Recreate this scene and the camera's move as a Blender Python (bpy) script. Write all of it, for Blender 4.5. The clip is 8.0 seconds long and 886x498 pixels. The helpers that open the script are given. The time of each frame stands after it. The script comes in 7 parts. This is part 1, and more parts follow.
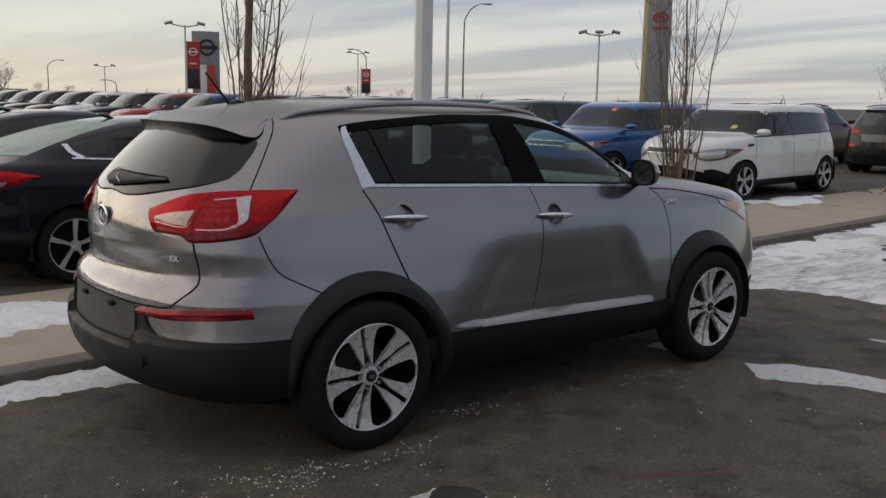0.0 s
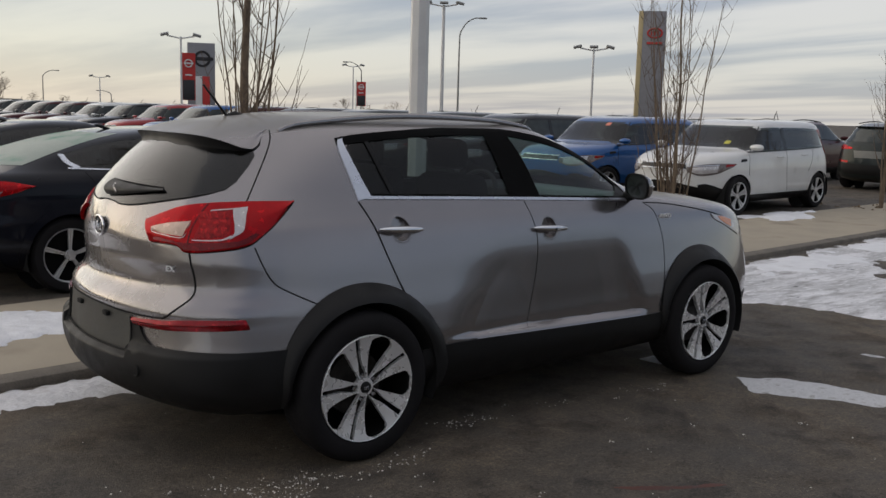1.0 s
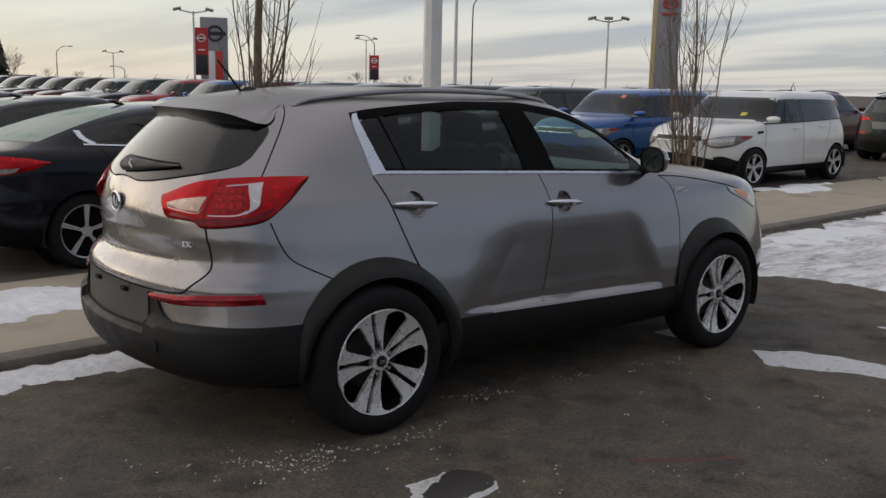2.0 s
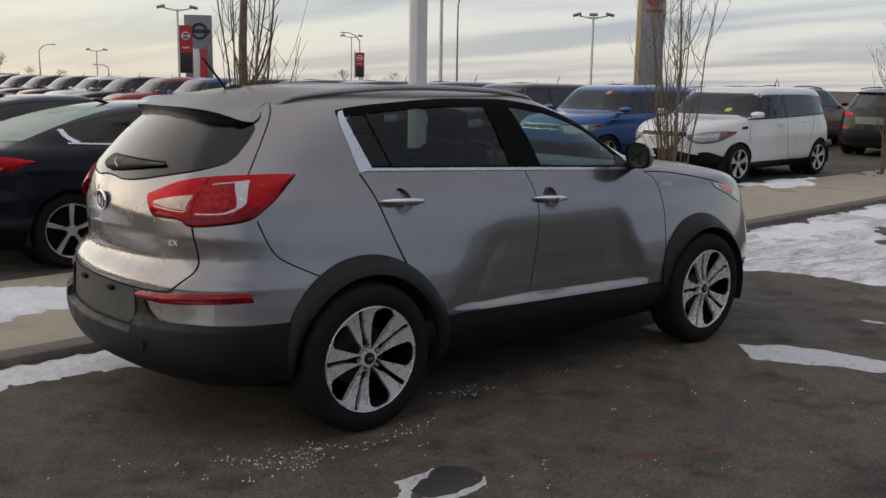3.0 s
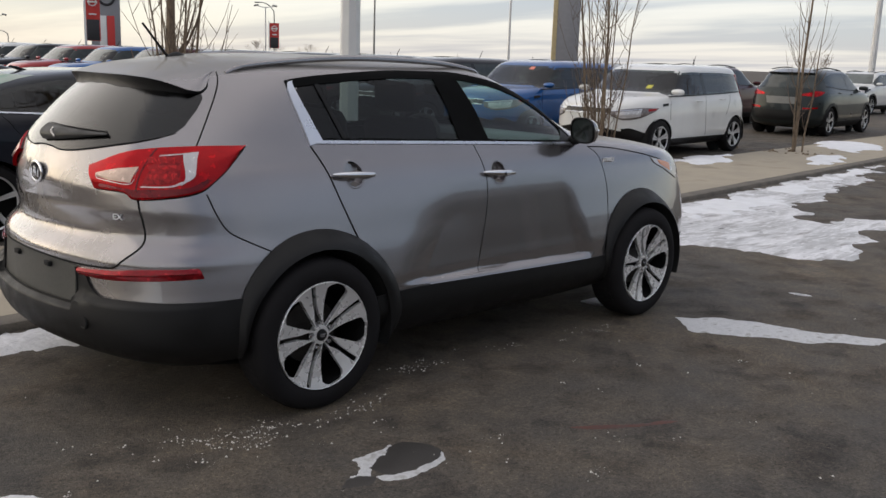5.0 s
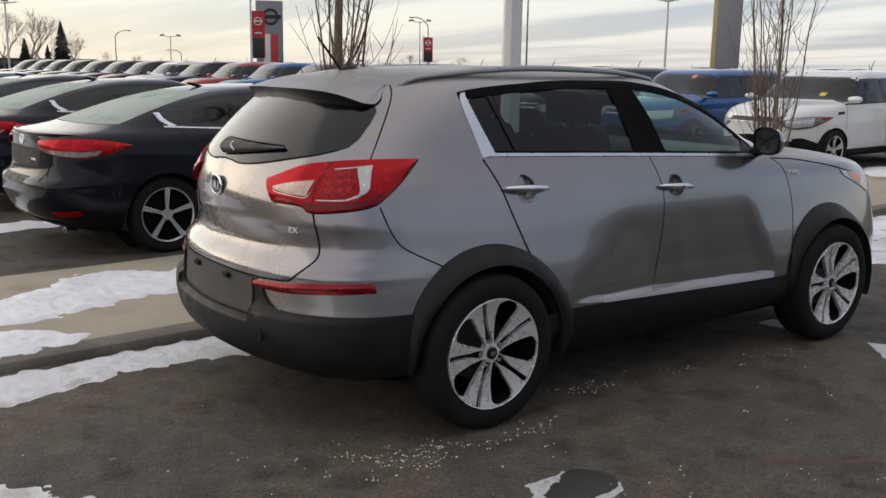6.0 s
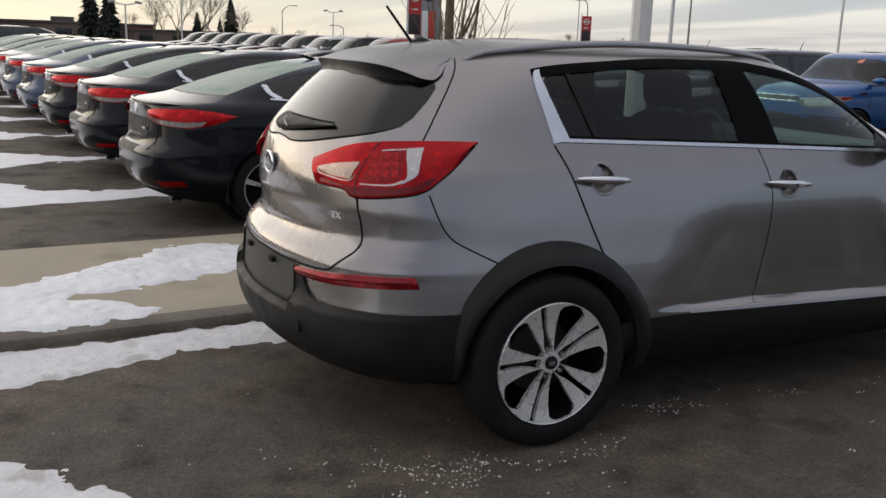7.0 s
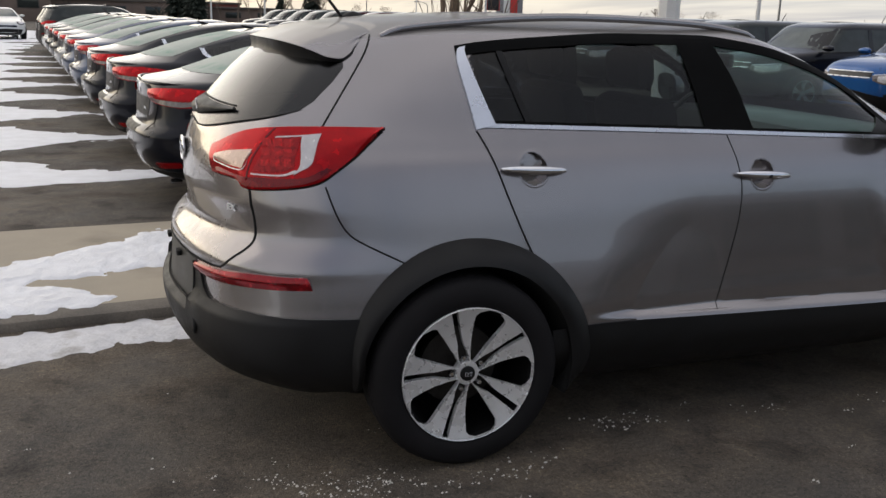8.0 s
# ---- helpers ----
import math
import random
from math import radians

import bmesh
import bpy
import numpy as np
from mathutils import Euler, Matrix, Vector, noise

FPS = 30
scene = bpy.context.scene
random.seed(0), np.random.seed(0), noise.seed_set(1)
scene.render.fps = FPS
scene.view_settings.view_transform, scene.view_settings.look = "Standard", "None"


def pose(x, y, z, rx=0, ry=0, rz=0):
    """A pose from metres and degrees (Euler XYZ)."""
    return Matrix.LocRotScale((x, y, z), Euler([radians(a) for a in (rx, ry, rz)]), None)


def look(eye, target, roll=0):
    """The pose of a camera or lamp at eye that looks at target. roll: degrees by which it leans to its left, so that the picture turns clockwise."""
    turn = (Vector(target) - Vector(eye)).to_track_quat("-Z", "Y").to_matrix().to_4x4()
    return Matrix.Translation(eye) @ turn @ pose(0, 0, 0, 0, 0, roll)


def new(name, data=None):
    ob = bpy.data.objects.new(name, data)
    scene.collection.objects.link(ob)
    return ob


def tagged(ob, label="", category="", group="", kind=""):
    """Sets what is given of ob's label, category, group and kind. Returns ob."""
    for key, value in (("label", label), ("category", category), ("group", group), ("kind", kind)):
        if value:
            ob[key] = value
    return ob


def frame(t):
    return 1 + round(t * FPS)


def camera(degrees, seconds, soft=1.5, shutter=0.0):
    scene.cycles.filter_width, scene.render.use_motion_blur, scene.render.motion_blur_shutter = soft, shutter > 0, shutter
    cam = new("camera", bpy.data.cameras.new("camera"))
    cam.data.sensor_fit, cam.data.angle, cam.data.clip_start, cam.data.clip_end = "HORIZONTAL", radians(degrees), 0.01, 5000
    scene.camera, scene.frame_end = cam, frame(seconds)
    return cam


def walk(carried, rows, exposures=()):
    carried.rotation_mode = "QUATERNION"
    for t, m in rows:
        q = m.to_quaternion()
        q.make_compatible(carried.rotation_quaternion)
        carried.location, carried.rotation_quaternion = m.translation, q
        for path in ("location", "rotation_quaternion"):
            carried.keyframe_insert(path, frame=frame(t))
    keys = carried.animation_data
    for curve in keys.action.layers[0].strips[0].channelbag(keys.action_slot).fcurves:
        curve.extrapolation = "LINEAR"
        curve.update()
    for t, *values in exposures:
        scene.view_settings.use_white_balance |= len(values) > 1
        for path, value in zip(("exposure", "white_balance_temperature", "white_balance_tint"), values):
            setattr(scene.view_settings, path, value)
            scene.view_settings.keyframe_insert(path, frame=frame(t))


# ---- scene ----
cam = camera(51.2, 8.0, soft=1.5)
# seconds, eye x y z, yaw from +y to the left, pitch, lean
PATH = [
    (0.0, -2.371, -4.338, 1.640, -38.99, -9.20, 1.17),
    (0.5, -2.384, -4.344, 1.641, -39.46, -8.71, 1.92),
    (1.0, -2.391, -4.353, 1.640, -39.36, -8.39, 1.62),
    (1.5, -2.386, -4.359, 1.641, -38.86, -10.18, 1.29),
    (1.7, -2.390, -4.352, 1.642, -38.45, -10.02, 1.29),
    (3.0, -2.403, -4.360, 1.643, -39.35, -10.19, 0.99),
    (3.5, -2.406, -4.355, 1.642, -39.86, -11.28, 1.61),
    (4.0, -2.389, -4.344, 1.637, -39.57, -11.21, 1.61),
    (4.2, -2.390, -4.336, 1.636, -39.70, -11.33, 1.61),
    (5.3, -2.568, -4.140, 1.628, -45.72, -11.62, 2.10),
    (5.5, -2.594, -4.102, 1.629, -43.62, -11.87, 1.62),
    (6.0, -2.494, -4.019, 1.617, -35.35, -11.15, 0.91),
    (6.5, -2.251, -3.996, 1.615, -28.72, -12.57, 2.73),
    (6.8, -2.082, -3.924, 1.586, -26.53, -12.80, 2.50),
    (7.0, -1.949, -3.873, 1.602, -25.94, -12.65, 1.98),
    (7.5, -1.581, -3.815, 1.609, -23.38, -12.79, 1.29),
    (8.0, -1.197, -3.796, 1.613, -20.58, -14.21, 1.53),
]


def held(x, y, z, yaw, pitch, lean):
    yaw, pitch = radians(yaw), radians(pitch)
    ahead = Vector((-math.sin(yaw) * math.cos(pitch), math.cos(yaw) * math.cos(pitch), math.sin(pitch)))
    return look((x, y, z), Vector((x, y, z)) + 5 * ahead, lean)


STOPS = [(0.0, 0.64), (1.5, 0.68), (3.5, 0.80), (4.2, 0.92), (5.3, 1.12), (6.0, 1.04), (6.5, 0.94), (7.5, 0.98), (8.0, 1.06)]
walk(cam, [(row[0], held(*row[1:])) for row in PATH], STOPS)

# ---- sky and sun: late winter light under broken cloud, the brightest sky low behind the cars' tails ----
SUN_AZ, SUN_EL = 124.0, 16.0
world = bpy.data.worlds.new("winter_sky")
scene.world = world
world.use_nodes = True
wn, wl = world.node_tree.nodes, world.node_tree.links
wn.clear()


def wnode(kind):
    return wn.new(kind)


def wmath(op, a, b=None):
    n = wnode("ShaderNodeMath")
    n.operation = op
    for i, v in enumerate((a, b)):
        if v is None:
            continue
        if isinstance(v, (int, float)):
            n.inputs[i].default_value = v
        else:
            wl.new(v, n.inputs[i])
    return n.outputs[0]


def wmix(fac, a, b, blend="MIX"):
    n = wnode("ShaderNodeMix")
    n.data_type, n.blend_type = "RGBA", blend
    for i, v in ((0, fac), (6, a), (7, b)):
        if isinstance(v, (int, float)):
            n.inputs[i].default_value = v
        elif isinstance(v, tuple):
            n.inputs[i].default_value = (*v, 1)
        else:
            wl.new(v, n.inputs[i])
    return n.outputs[2]


def wramp(v, *stops):
    n = wnode("ShaderNodeMapRange")
    n.interpolation_type = "SMOOTHSTEP"
    n.inputs[1].default_value, n.inputs[2].default_value = stops[0], stops[1]
    wl.new(v, n.inputs[0])
    return n.outputs[0]


wt = wnode("ShaderNodeTexCoord")
wsep = wnode("ShaderNodeSeparateXYZ")
wl.new(wt.outputs["Generated"], wsep.inputs[0])
dx, dy, dz = wsep.outputs
up = wmath("MAXIMUM", dz, 0.0)
flat = wmath("ADD", up, 0.06)
wcomb = wnode("ShaderNodeCombineXYZ")
wl.new(wmath("DIVIDE", dx, flat), wcomb.inputs[0])
wl.new(wmath("DIVIDE", dy, flat), wcomb.inputs[1])
wmap = wnode("ShaderNodeMapping")
wl.new(wcomb.outputs[0], wmap.inputs[0])
wmap.inputs["Rotation"].default_value = (0, 0, radians(-38))
wmap.inputs["Scale"].default_value = (0.46, 0.15, 1)
n1 = wnode("ShaderNodeTexNoise")
n1.inputs["Scale"].default_value, n1.inputs["Detail"].default_value, n1.inputs["Roughness"].default_value = 1.1, 7, 0.52
n1.inputs["Distortion"].default_value = 0.25
wl.new(wmap.outputs[0], n1.inputs["Vector"])
cloud = wramp(n1.outputs[0], 0.40, 0.62)
sky = wnode("ShaderNodeTexSky")
sky.sky_type, sky.sun_disc = "NISHITA", False
sky.sun_elevation, sky.sun_rotation = radians(SUN_EL), radians(90 - SUN_AZ)
sky.dust_density, sky.air_density = 0.7, 1.0
# towards the sun the cloud is cream, away from it lavender grey
sunward = wmath("ADD", wmath("MULTIPLY", dx, math.cos(radians(SUN_AZ))), wmath("MULTIPLY", dy, math.sin(radians(SUN_AZ))))
warm = wramp(sunward, 0.05, 1.1)
lit = wmix(warm, (0.80, 0.755, 0.74), (0.72, 0.665, 0.575))
dull = wmix(warm, (0.31, 0.335, 0.45), (0.60, 0.55, 0.51))
deck = wmix(cloud, dull, lit)
low = wramp(dz, 0.16, 0.0)
deck = wmix(wmath("MULTIPLY", low, 0.40), deck, wmix(warm, (0.56, 0.575, 0.60), (0.72, 0.685, 0.61)))
high = wramp(dz, 0.60, 0.95)
deck = wmix(wmath("MULTIPLY", high, 0.9), deck, (0.85, 0.82, 0.82))
# the deck is thickest on the side away from the sun
away = wramp(sunward, -0.10, -0.80)
deck = wmix(wmath("MULTIPLY", wmath("MULTIPLY", away, wmath("SUBTRACT", 1.0, high)), 0.62), deck, (0.15, 0.165, 0.21))
bg1, bg2, add = wnode("ShaderNodeBackground"), wnode("ShaderNodeBackground"), wnode("ShaderNodeAddShader")
wl.new(sky.outputs[0], bg1.inputs[0])
bg1.inputs[1].default_value = 0.025
wl.new(deck, bg2.inputs[0])
bg2.inputs[1].default_value = 0.47
wl.new(bg1.outputs[0], add.inputs[0])
wl.new(bg2.outputs[0], add.inputs[1])
wout = wnode("ShaderNodeOutputWorld")
wl.new(add.outputs[0], wout.inputs[0])

sun = new("sun", bpy.data.lights.new("sun", "SUN"))
sun.data.energy, sun.data.angle, sun.data.color = 0.70, radians(90), (1.0, 0.89, 0.74)
sun.matrix_world = look((0, 0, 30), Vector((0, 0, 30)) - Vector((math.cos(radians(SUN_AZ)), math.sin(radians(SUN_AZ)), math.tan(radians(SUN_EL)))))


# ---- materials ----
def mat(name, base, rough=0.5, metal=0.0, var=0.12, scale=6.0, bump=0.0, fine=90.0, coat=0.0, spec=0.5, alt=None, alt_at=0.6, rough_var=0.1, rand=0.0):
    """A surface with colour and gloss that vary at two scales; alt: a second colour in blotches; rand: change from piece to piece."""
    m = bpy.data.materials.new(name)
    m.use_nodes = True
    nodes, links = m.node_tree.nodes, m.node_tree.links
    bs = nodes["Principled BSDF"]
    tc = nodes.new("ShaderNodeTexCoord")
    big, small = nodes.new("ShaderNodeTexNoise"), nodes.new("ShaderNodeTexNoise")
    for n, s, d in ((big, scale, 5), (small, fine, 3)):
        n.inputs["Scale"].default_value, n.inputs["Detail"].default_value = s, d
        links.new(tc.outputs["Object"], n.inputs["Vector"])

    def mix(fac, a, b, blend="MIX"):
        n = nodes.new("ShaderNodeMix")
        n.data_type, n.blend_type = "RGBA", blend
        for i, v in ((0, fac), (6, a), (7, b)):
            if isinstance(v, (int, float)):
                n.inputs[i].default_value = v
            elif isinstance(v, tuple):
                n.inputs[i].default_value = (*v, 1)
            else:
                links.new(v, n.inputs[i])
        return n.outputs[2]

    def span(v, lo, hi, to0, to1):
        n = nodes.new("ShaderNodeMapRange")
        for i, q in enumerate((lo, hi, to0, to1)):
            n.inputs[i + 1].default_value = q
        links.new(v, n.inputs[0])
        return n.outputs[0]

    col = mix(span(big.outputs[0], 0.3, 0.7, 0, 1), tuple(c * (1 - var) for c in base), tuple(min(c * (1 + var), 1) for c in base))
    if alt:
        col = mix(span(big.outputs[0], alt_at - 0.06, alt_at + 0.08, 0, 1), col, alt)
    col = mix(span(small.outputs[0], 0.25, 0.75, 0, 1), col, mix(1.0, col, (1 - var, 1 - var, 1 - var), "MULTIPLY"))
    if rand:
        info = nodes.new("ShaderNodeObjectInfo")
        f = span(info.outputs["Random"], 0, 1, 1 - rand, 1 + rand)
        n = nodes.new("ShaderNodeVectorMath")
        n.operation = "SCALE"
        links.new(col, n.inputs[0])
        links.new(f, n.inputs[3])
        col = n.outputs[0]
    links.new(col, bs.inputs["Base Color"])
    links.new(span(big.outputs[0], 0.3, 0.7, max(rough - rough_var, 0.02), min(rough + rough_var, 1)), bs.inputs["Roughness"])
    bs.inputs["Metallic"].default_value, bs.inputs["Coat Weight"].default_value = metal, coat
    bs.inputs["Coat Roughness"].default_value, bs.inputs["Specular IOR Level"].default_value = 0.03, spec
    if bump:
        b = nodes.new("ShaderNodeBump")
        b.inputs["Strength"].default_value, b.inputs["Distance"].default_value = 1.0, bump
        links.new(small.outputs[0], b.inputs["Height"])
        links.new(b.outputs[0], bs.inputs["Normal"])
    return m


def glass(name, tint, gloss=1.0, rough=0.0, face=0.07):
    """Thin tinted glass: clear through, with the surface's mirror gloss."""
    m = bpy.data.materials.new(name)
    m.use_nodes = True
    nodes, links = m.node_tree.nodes, m.node_tree.links
    nodes.remove(nodes["Principled BSDF"])
    tr, gl, fr, mx = (nodes.new("ShaderNode" + k) for k in ("BsdfTransparent", "BsdfGlossy", "LayerWeight", "MixShader"))
    pw, ad = nodes.new("ShaderNodeMath"), nodes.new("ShaderNodeMath")
    pw.operation, ad.operation = "POWER", "MULTIPLY_ADD"
    pw.inputs[1].default_value, ad.inputs[1].default_value, ad.inputs[2].default_value = 4.0, 1.0 - face, face
    tr.inputs[0].default_value = (*tint, 1)
    gl.inputs["Roughness"].default_value = rough
    gl.inputs[0].default_value = (gloss, gloss, gloss, 1)
    fr.inputs[0].default_value = 0.5
    links.new(fr.outputs[1], pw.inputs[0])
    links.new(pw.outputs[0], ad.inputs[0])
    links.new(ad.outputs[0], mx.inputs[0])
    links.new(tr.outputs[0], mx.inputs[1])
    links.new(gl.outputs[0], mx.inputs[2])
    links.new(mx.outputs[0], nodes["Material Output"].inputs[0])
    return m


def paint(name, base, metal=0.6, rough=0.32, ior=1.5):
    m = mat(name, base, rough, metal, var=0.04, scale=3, fine=900, coat=1.0, rough_var=0.03, spec=0.1)
    m.node_tree.nodes["Principled BSDF"].inputs["Coat IOR"].default_value = ior
    return m



M_HERO = paint("grey_metallic_paint", (0.300, 0.283, 0.288), 0.90, 0.29)


def settled(m, dust):
    """Dry dust on what faces upwards, such as the roof and bonnet."""
    nodes, links = m.node_tree.nodes, m.node_tree.links
    bs = nodes["Principled BSDF"]
    ge, sp, no = nodes.new("ShaderNodeNewGeometry"), nodes.new("ShaderNodeSeparateXYZ"), nodes.new("ShaderNodeTexNoise")
    tc = nodes.new("ShaderNodeTexCoord")
    links.new(tc.outputs["Object"], no.inputs["Vector"])
    no.inputs["Scale"].default_value, no.inputs["Detail"].default_value = 4.0, 8
    links.new(ge.outputs["Normal"], sp.inputs[0])

    def span(v, a, b, c, d):
        n = nodes.new("ShaderNodeMapRange")
        for i, q in enumerate((a, b, c, d)):
            n.inputs[i + 1].default_value = q
        links.new(v, n.inputs[0])
        return n.outputs[0]

    k = nodes.new("ShaderNodeMath")
    k.operation = "MULTIPLY"
    links.new(span(sp.outputs[2], 0.80, 0.97, 0, 1), k.inputs[0])
    links.new(span(no.outputs[0], 0.3, 0.7, 0.55, 0.9), k.inputs[1])
    f = k.outputs[0]
    x = nodes.new("ShaderNodeMix")
    x.data_type = "RGBA"
    links.new(f, x.inputs[0])
    links.new(bs.inputs["Base Color"].links[0].from_socket, x.inputs[6])
    x.inputs[7].default_value = (*dust, 1)
    links.new(x.outputs[2], bs.inputs["Base Color"])
    links.new(span(f, 0, 1, 1.0, 0.1), bs.inputs["Coat Weight"])
    links.new(span(f, 0, 1, 0.9, 0.2), bs.inputs["Metallic"])
    links.new(span(f, 0, 1, 0.23, 0.6), bs.inputs["Roughness"])
    return m




def spattered(m, salt):
    """Dried salt spray in blotches over the car's tail."""
    nodes, links = m.node_tree.nodes, m.node_tree.links
    bs = nodes["Principled BSDF"]
    tc, sp = nodes.new("ShaderNodeTexCoord"), nodes.new("ShaderNodeSeparateXYZ")
    links.new(tc.outputs["Object"], sp.inputs[0])

    def span(v, a, b, c, d):
        n = nodes.new("ShaderNodeMapRange")
        for i, q in enumerate((a, b, c, d)):
            n.inputs[i + 1].default_value = q
        links.new(v, n.inputs[0])
        return n.outputs[0]

    f = span(sp.outputs[0], -0.66, -0.84, 0, 1)
    for scale, lo, hi, least in ((6.0, 0.42, 0.62, 0.15), (38.0, 0.35, 0.65, 0.45)):
        no, k = nodes.new("ShaderNodeTexNoise"), nodes.new("ShaderNodeMath")
        no.inputs["Scale"].default_value, no.inputs["Detail"].default_value, no.inputs["Distortion"].default_value = scale, 8, 0.6
        links.new(tc.outputs["Object"], no.inputs["Vector"])
        k.operation = "MULTIPLY"
        links.new(f, k.inputs[0])
        links.new(span(no.outputs[0], lo, hi, least, 1), k.inputs[1])
        f = k.outputs[0]
    f = span(f, 0, 1, 0, 0.25)
    for socket, value in (("Base Color", salt), ("Roughness", 0.6), ("Coat Weight", 0.35), ("Metallic", 0.3)):
        old = bs.inputs[socket].links[0].from_socket
        x = nodes.new("ShaderNodeMix")
        colour = socket == "Base Color"
        x.data_type = "RGBA" if colour else "FLOAT"
        links.new(f, x.inputs[0])
        links.new(old, x.inputs[6 if colour else 2])
        x.inputs[7 if colour else 3].default_value = (*value, 1) if colour else value
        links.new(x.outputs[2 if colour else 0], bs.inputs[socket])
    return m


settled(M_HERO, (0.26, 0.245, 0.21))
spattered(M_HERO, (0.19, 0.172, 0.132))
M_PANEL = mat("dusty_grey_plastic", (0.075, 0.073, 0.066), 0.5, var=0.2, scale=8, spec=0.3)
M_CLAD = mat("black_plastic", (0.009, 0.0088, 0.009), 0.50, var=0.2, scale=10, fine=500, bump=0.0004, spec=0.28)
M_MATT = mat("matt_black_plastic", (0.005, 0.005, 0.005), 0.75, var=0.2, scale=10, spec=0.08)
M_TYRE = mat("tyre_rubber", (0.015, 0.014, 0.015), 0.80, var=0.25, scale=9, fine=300, bump=0.0006, spec=0.18)
M_ALLOY = mat("machined_alloy", (0.90, 0.90, 0.90), 0.30, 0.55, var=0.03, scale=20)
M_DISC = mat("worn_brake_iron", (0.05, 0.045, 0.04), 0.5, 0.6, var=0.3, scale=30)
M_BLACK = mat("gloss_black", (0.008, 0.008, 0.009), 0.12, var=0.2)
M_DARK = mat("dark_gap", (0.004, 0.004, 0.004), 0.9, var=0.1)
M_CHROME = mat("chrome", (0.78, 0.79, 0.82), 0.12, 1.0, var=0.03)
M_SATIN = mat("satin_chrome", (0.66, 0.69, 0.76), 0.28, 0.85, var=0.03)
M_RED = mat("red_lamp_plastic", (0.42, 0.004, 0.008), 0.22, 0.6, var=0.18, scale=16, coat=0.35, spec=0.05)
M_RED2 = mat("dark_red_lamp_plastic", (0.16, 0.003, 0.006), 0.22, 0.6, var=0.25, scale=20, coat=0.6, spec=0.05)
M_REFLECTOR = mat("dark_red_reflector", (0.27, 0.006, 0.012), 0.2, 0.5, var=0.3, scale=25, coat=0.6, spec=0.05)
M_RED3 = mat("ribbed_red_lamp_plastic", (0.30, 0.006, 0.009), 0.3, 0.4, var=0.25, scale=40, coat=0.5, spec=0.05)
M_CELL = mat("bright_red_lamp_cell", (0.44, 0.012, 0.014), 0.25, 0.5, var=0.2, scale=50, coat=0.5, spec=0.05)
M_LENS = mat("clear_lamp_plastic", (0.62, 0.59, 0.58), 0.2, 0.4, var=0.08, scale=30, coat=0.5)
M_PINK = mat("pinkish_clear_lamp_plastic", (0.62, 0.45, 0.36), 0.25, 0.3, var=0.15, scale=22, coat=0.6)
M_SMOKE = mat("smoked_clear_lamp_plastic", (0.20, 0.17, 0.16), 0.2, 0.2, var=0.35, scale=24, coat=0.6)
M_LETTER = mat("silver_letters", (0.85, 0.85, 0.85), 0.35, 0.0, var=0.03)
M_AMBER = mat("amber_lamp", (0.75, 0.22, 0.06), 0.15, var=0.1, coat=1.0)
M_SEAT = mat("dark_seat_cloth", (0.020, 0.020, 0.021), 0.9, var=0.3, fine=400, bump=0.001)
M_DASH = mat("dash_plastic", (0.045, 0.050, 0.050), 0.7, var=0.2)
M_TRIM = mat("light_interior_trim", (0.42, 0.42, 0.38), 0.8, var=0.1)
M_UNDER = mat("underbody", (0.008, 0.008, 0.008), 0.95)
G_PRIV = glass("privacy_glass", (0.24, 0.25, 0.26), face=0.03)
G_FRONT = glass("green_tinted_glass", (0.76, 0.95, 0.90), face=0.05)
G_REAR = glass("rear_privacy_glass", (0.045, 0.045, 0.045), rough=0.2, face=0.045)
G_CAR = glass("car_window_glass", (0.17, 0.21, 0.20), face=0.05)
# pale base colour stands in for sky mirrored in the far windscreens
G_SCREEN = mat("sky_tinted_windscreen_glass", (0.105, 0.120, 0.112), 0.08, var=0.3, scale=2.0, spec=0.5)
G_FAR = mat("dark_window_glass", (0.034, 0.042, 0.040), 0.05, var=0.2, spec=0.5)


# ---- car skins ----
def smooth(*keys):
    """A smooth curve through (place, value) keys, without overshoot."""
    xs, ys = np.array(keys, float).T
    h = np.diff(xs)
    d = np.diff(ys) / h
    m = np.zeros(len(xs))
    m[0], m[-1] = d[0], d[-1]
    for i in range(1, len(xs) - 1):
        if d[i - 1] * d[i] > 0:
            a, b = 2 * h[i] + h[i - 1], h[i] + 2 * h[i - 1]
            m[i] = (a + b) / (a / d[i - 1] + b / d[i])

    def at(v):
        v = min(max(v, xs[0]), xs[-1])
        i = min(int(np.searchsorted(xs, v, side="right")) - 1, len(h) - 1)
        t = (v - xs[i]) / h[i]
        return float((1 + 2 * t) * (1 - t) ** 2 * ys[i] + t * (1 - t) ** 2 * h[i] * m[i]
                     + t * t * (3 - 2 * t) * ys[i + 1] + t * t * (t - 1) * h[i] * m[i + 1])

    return at


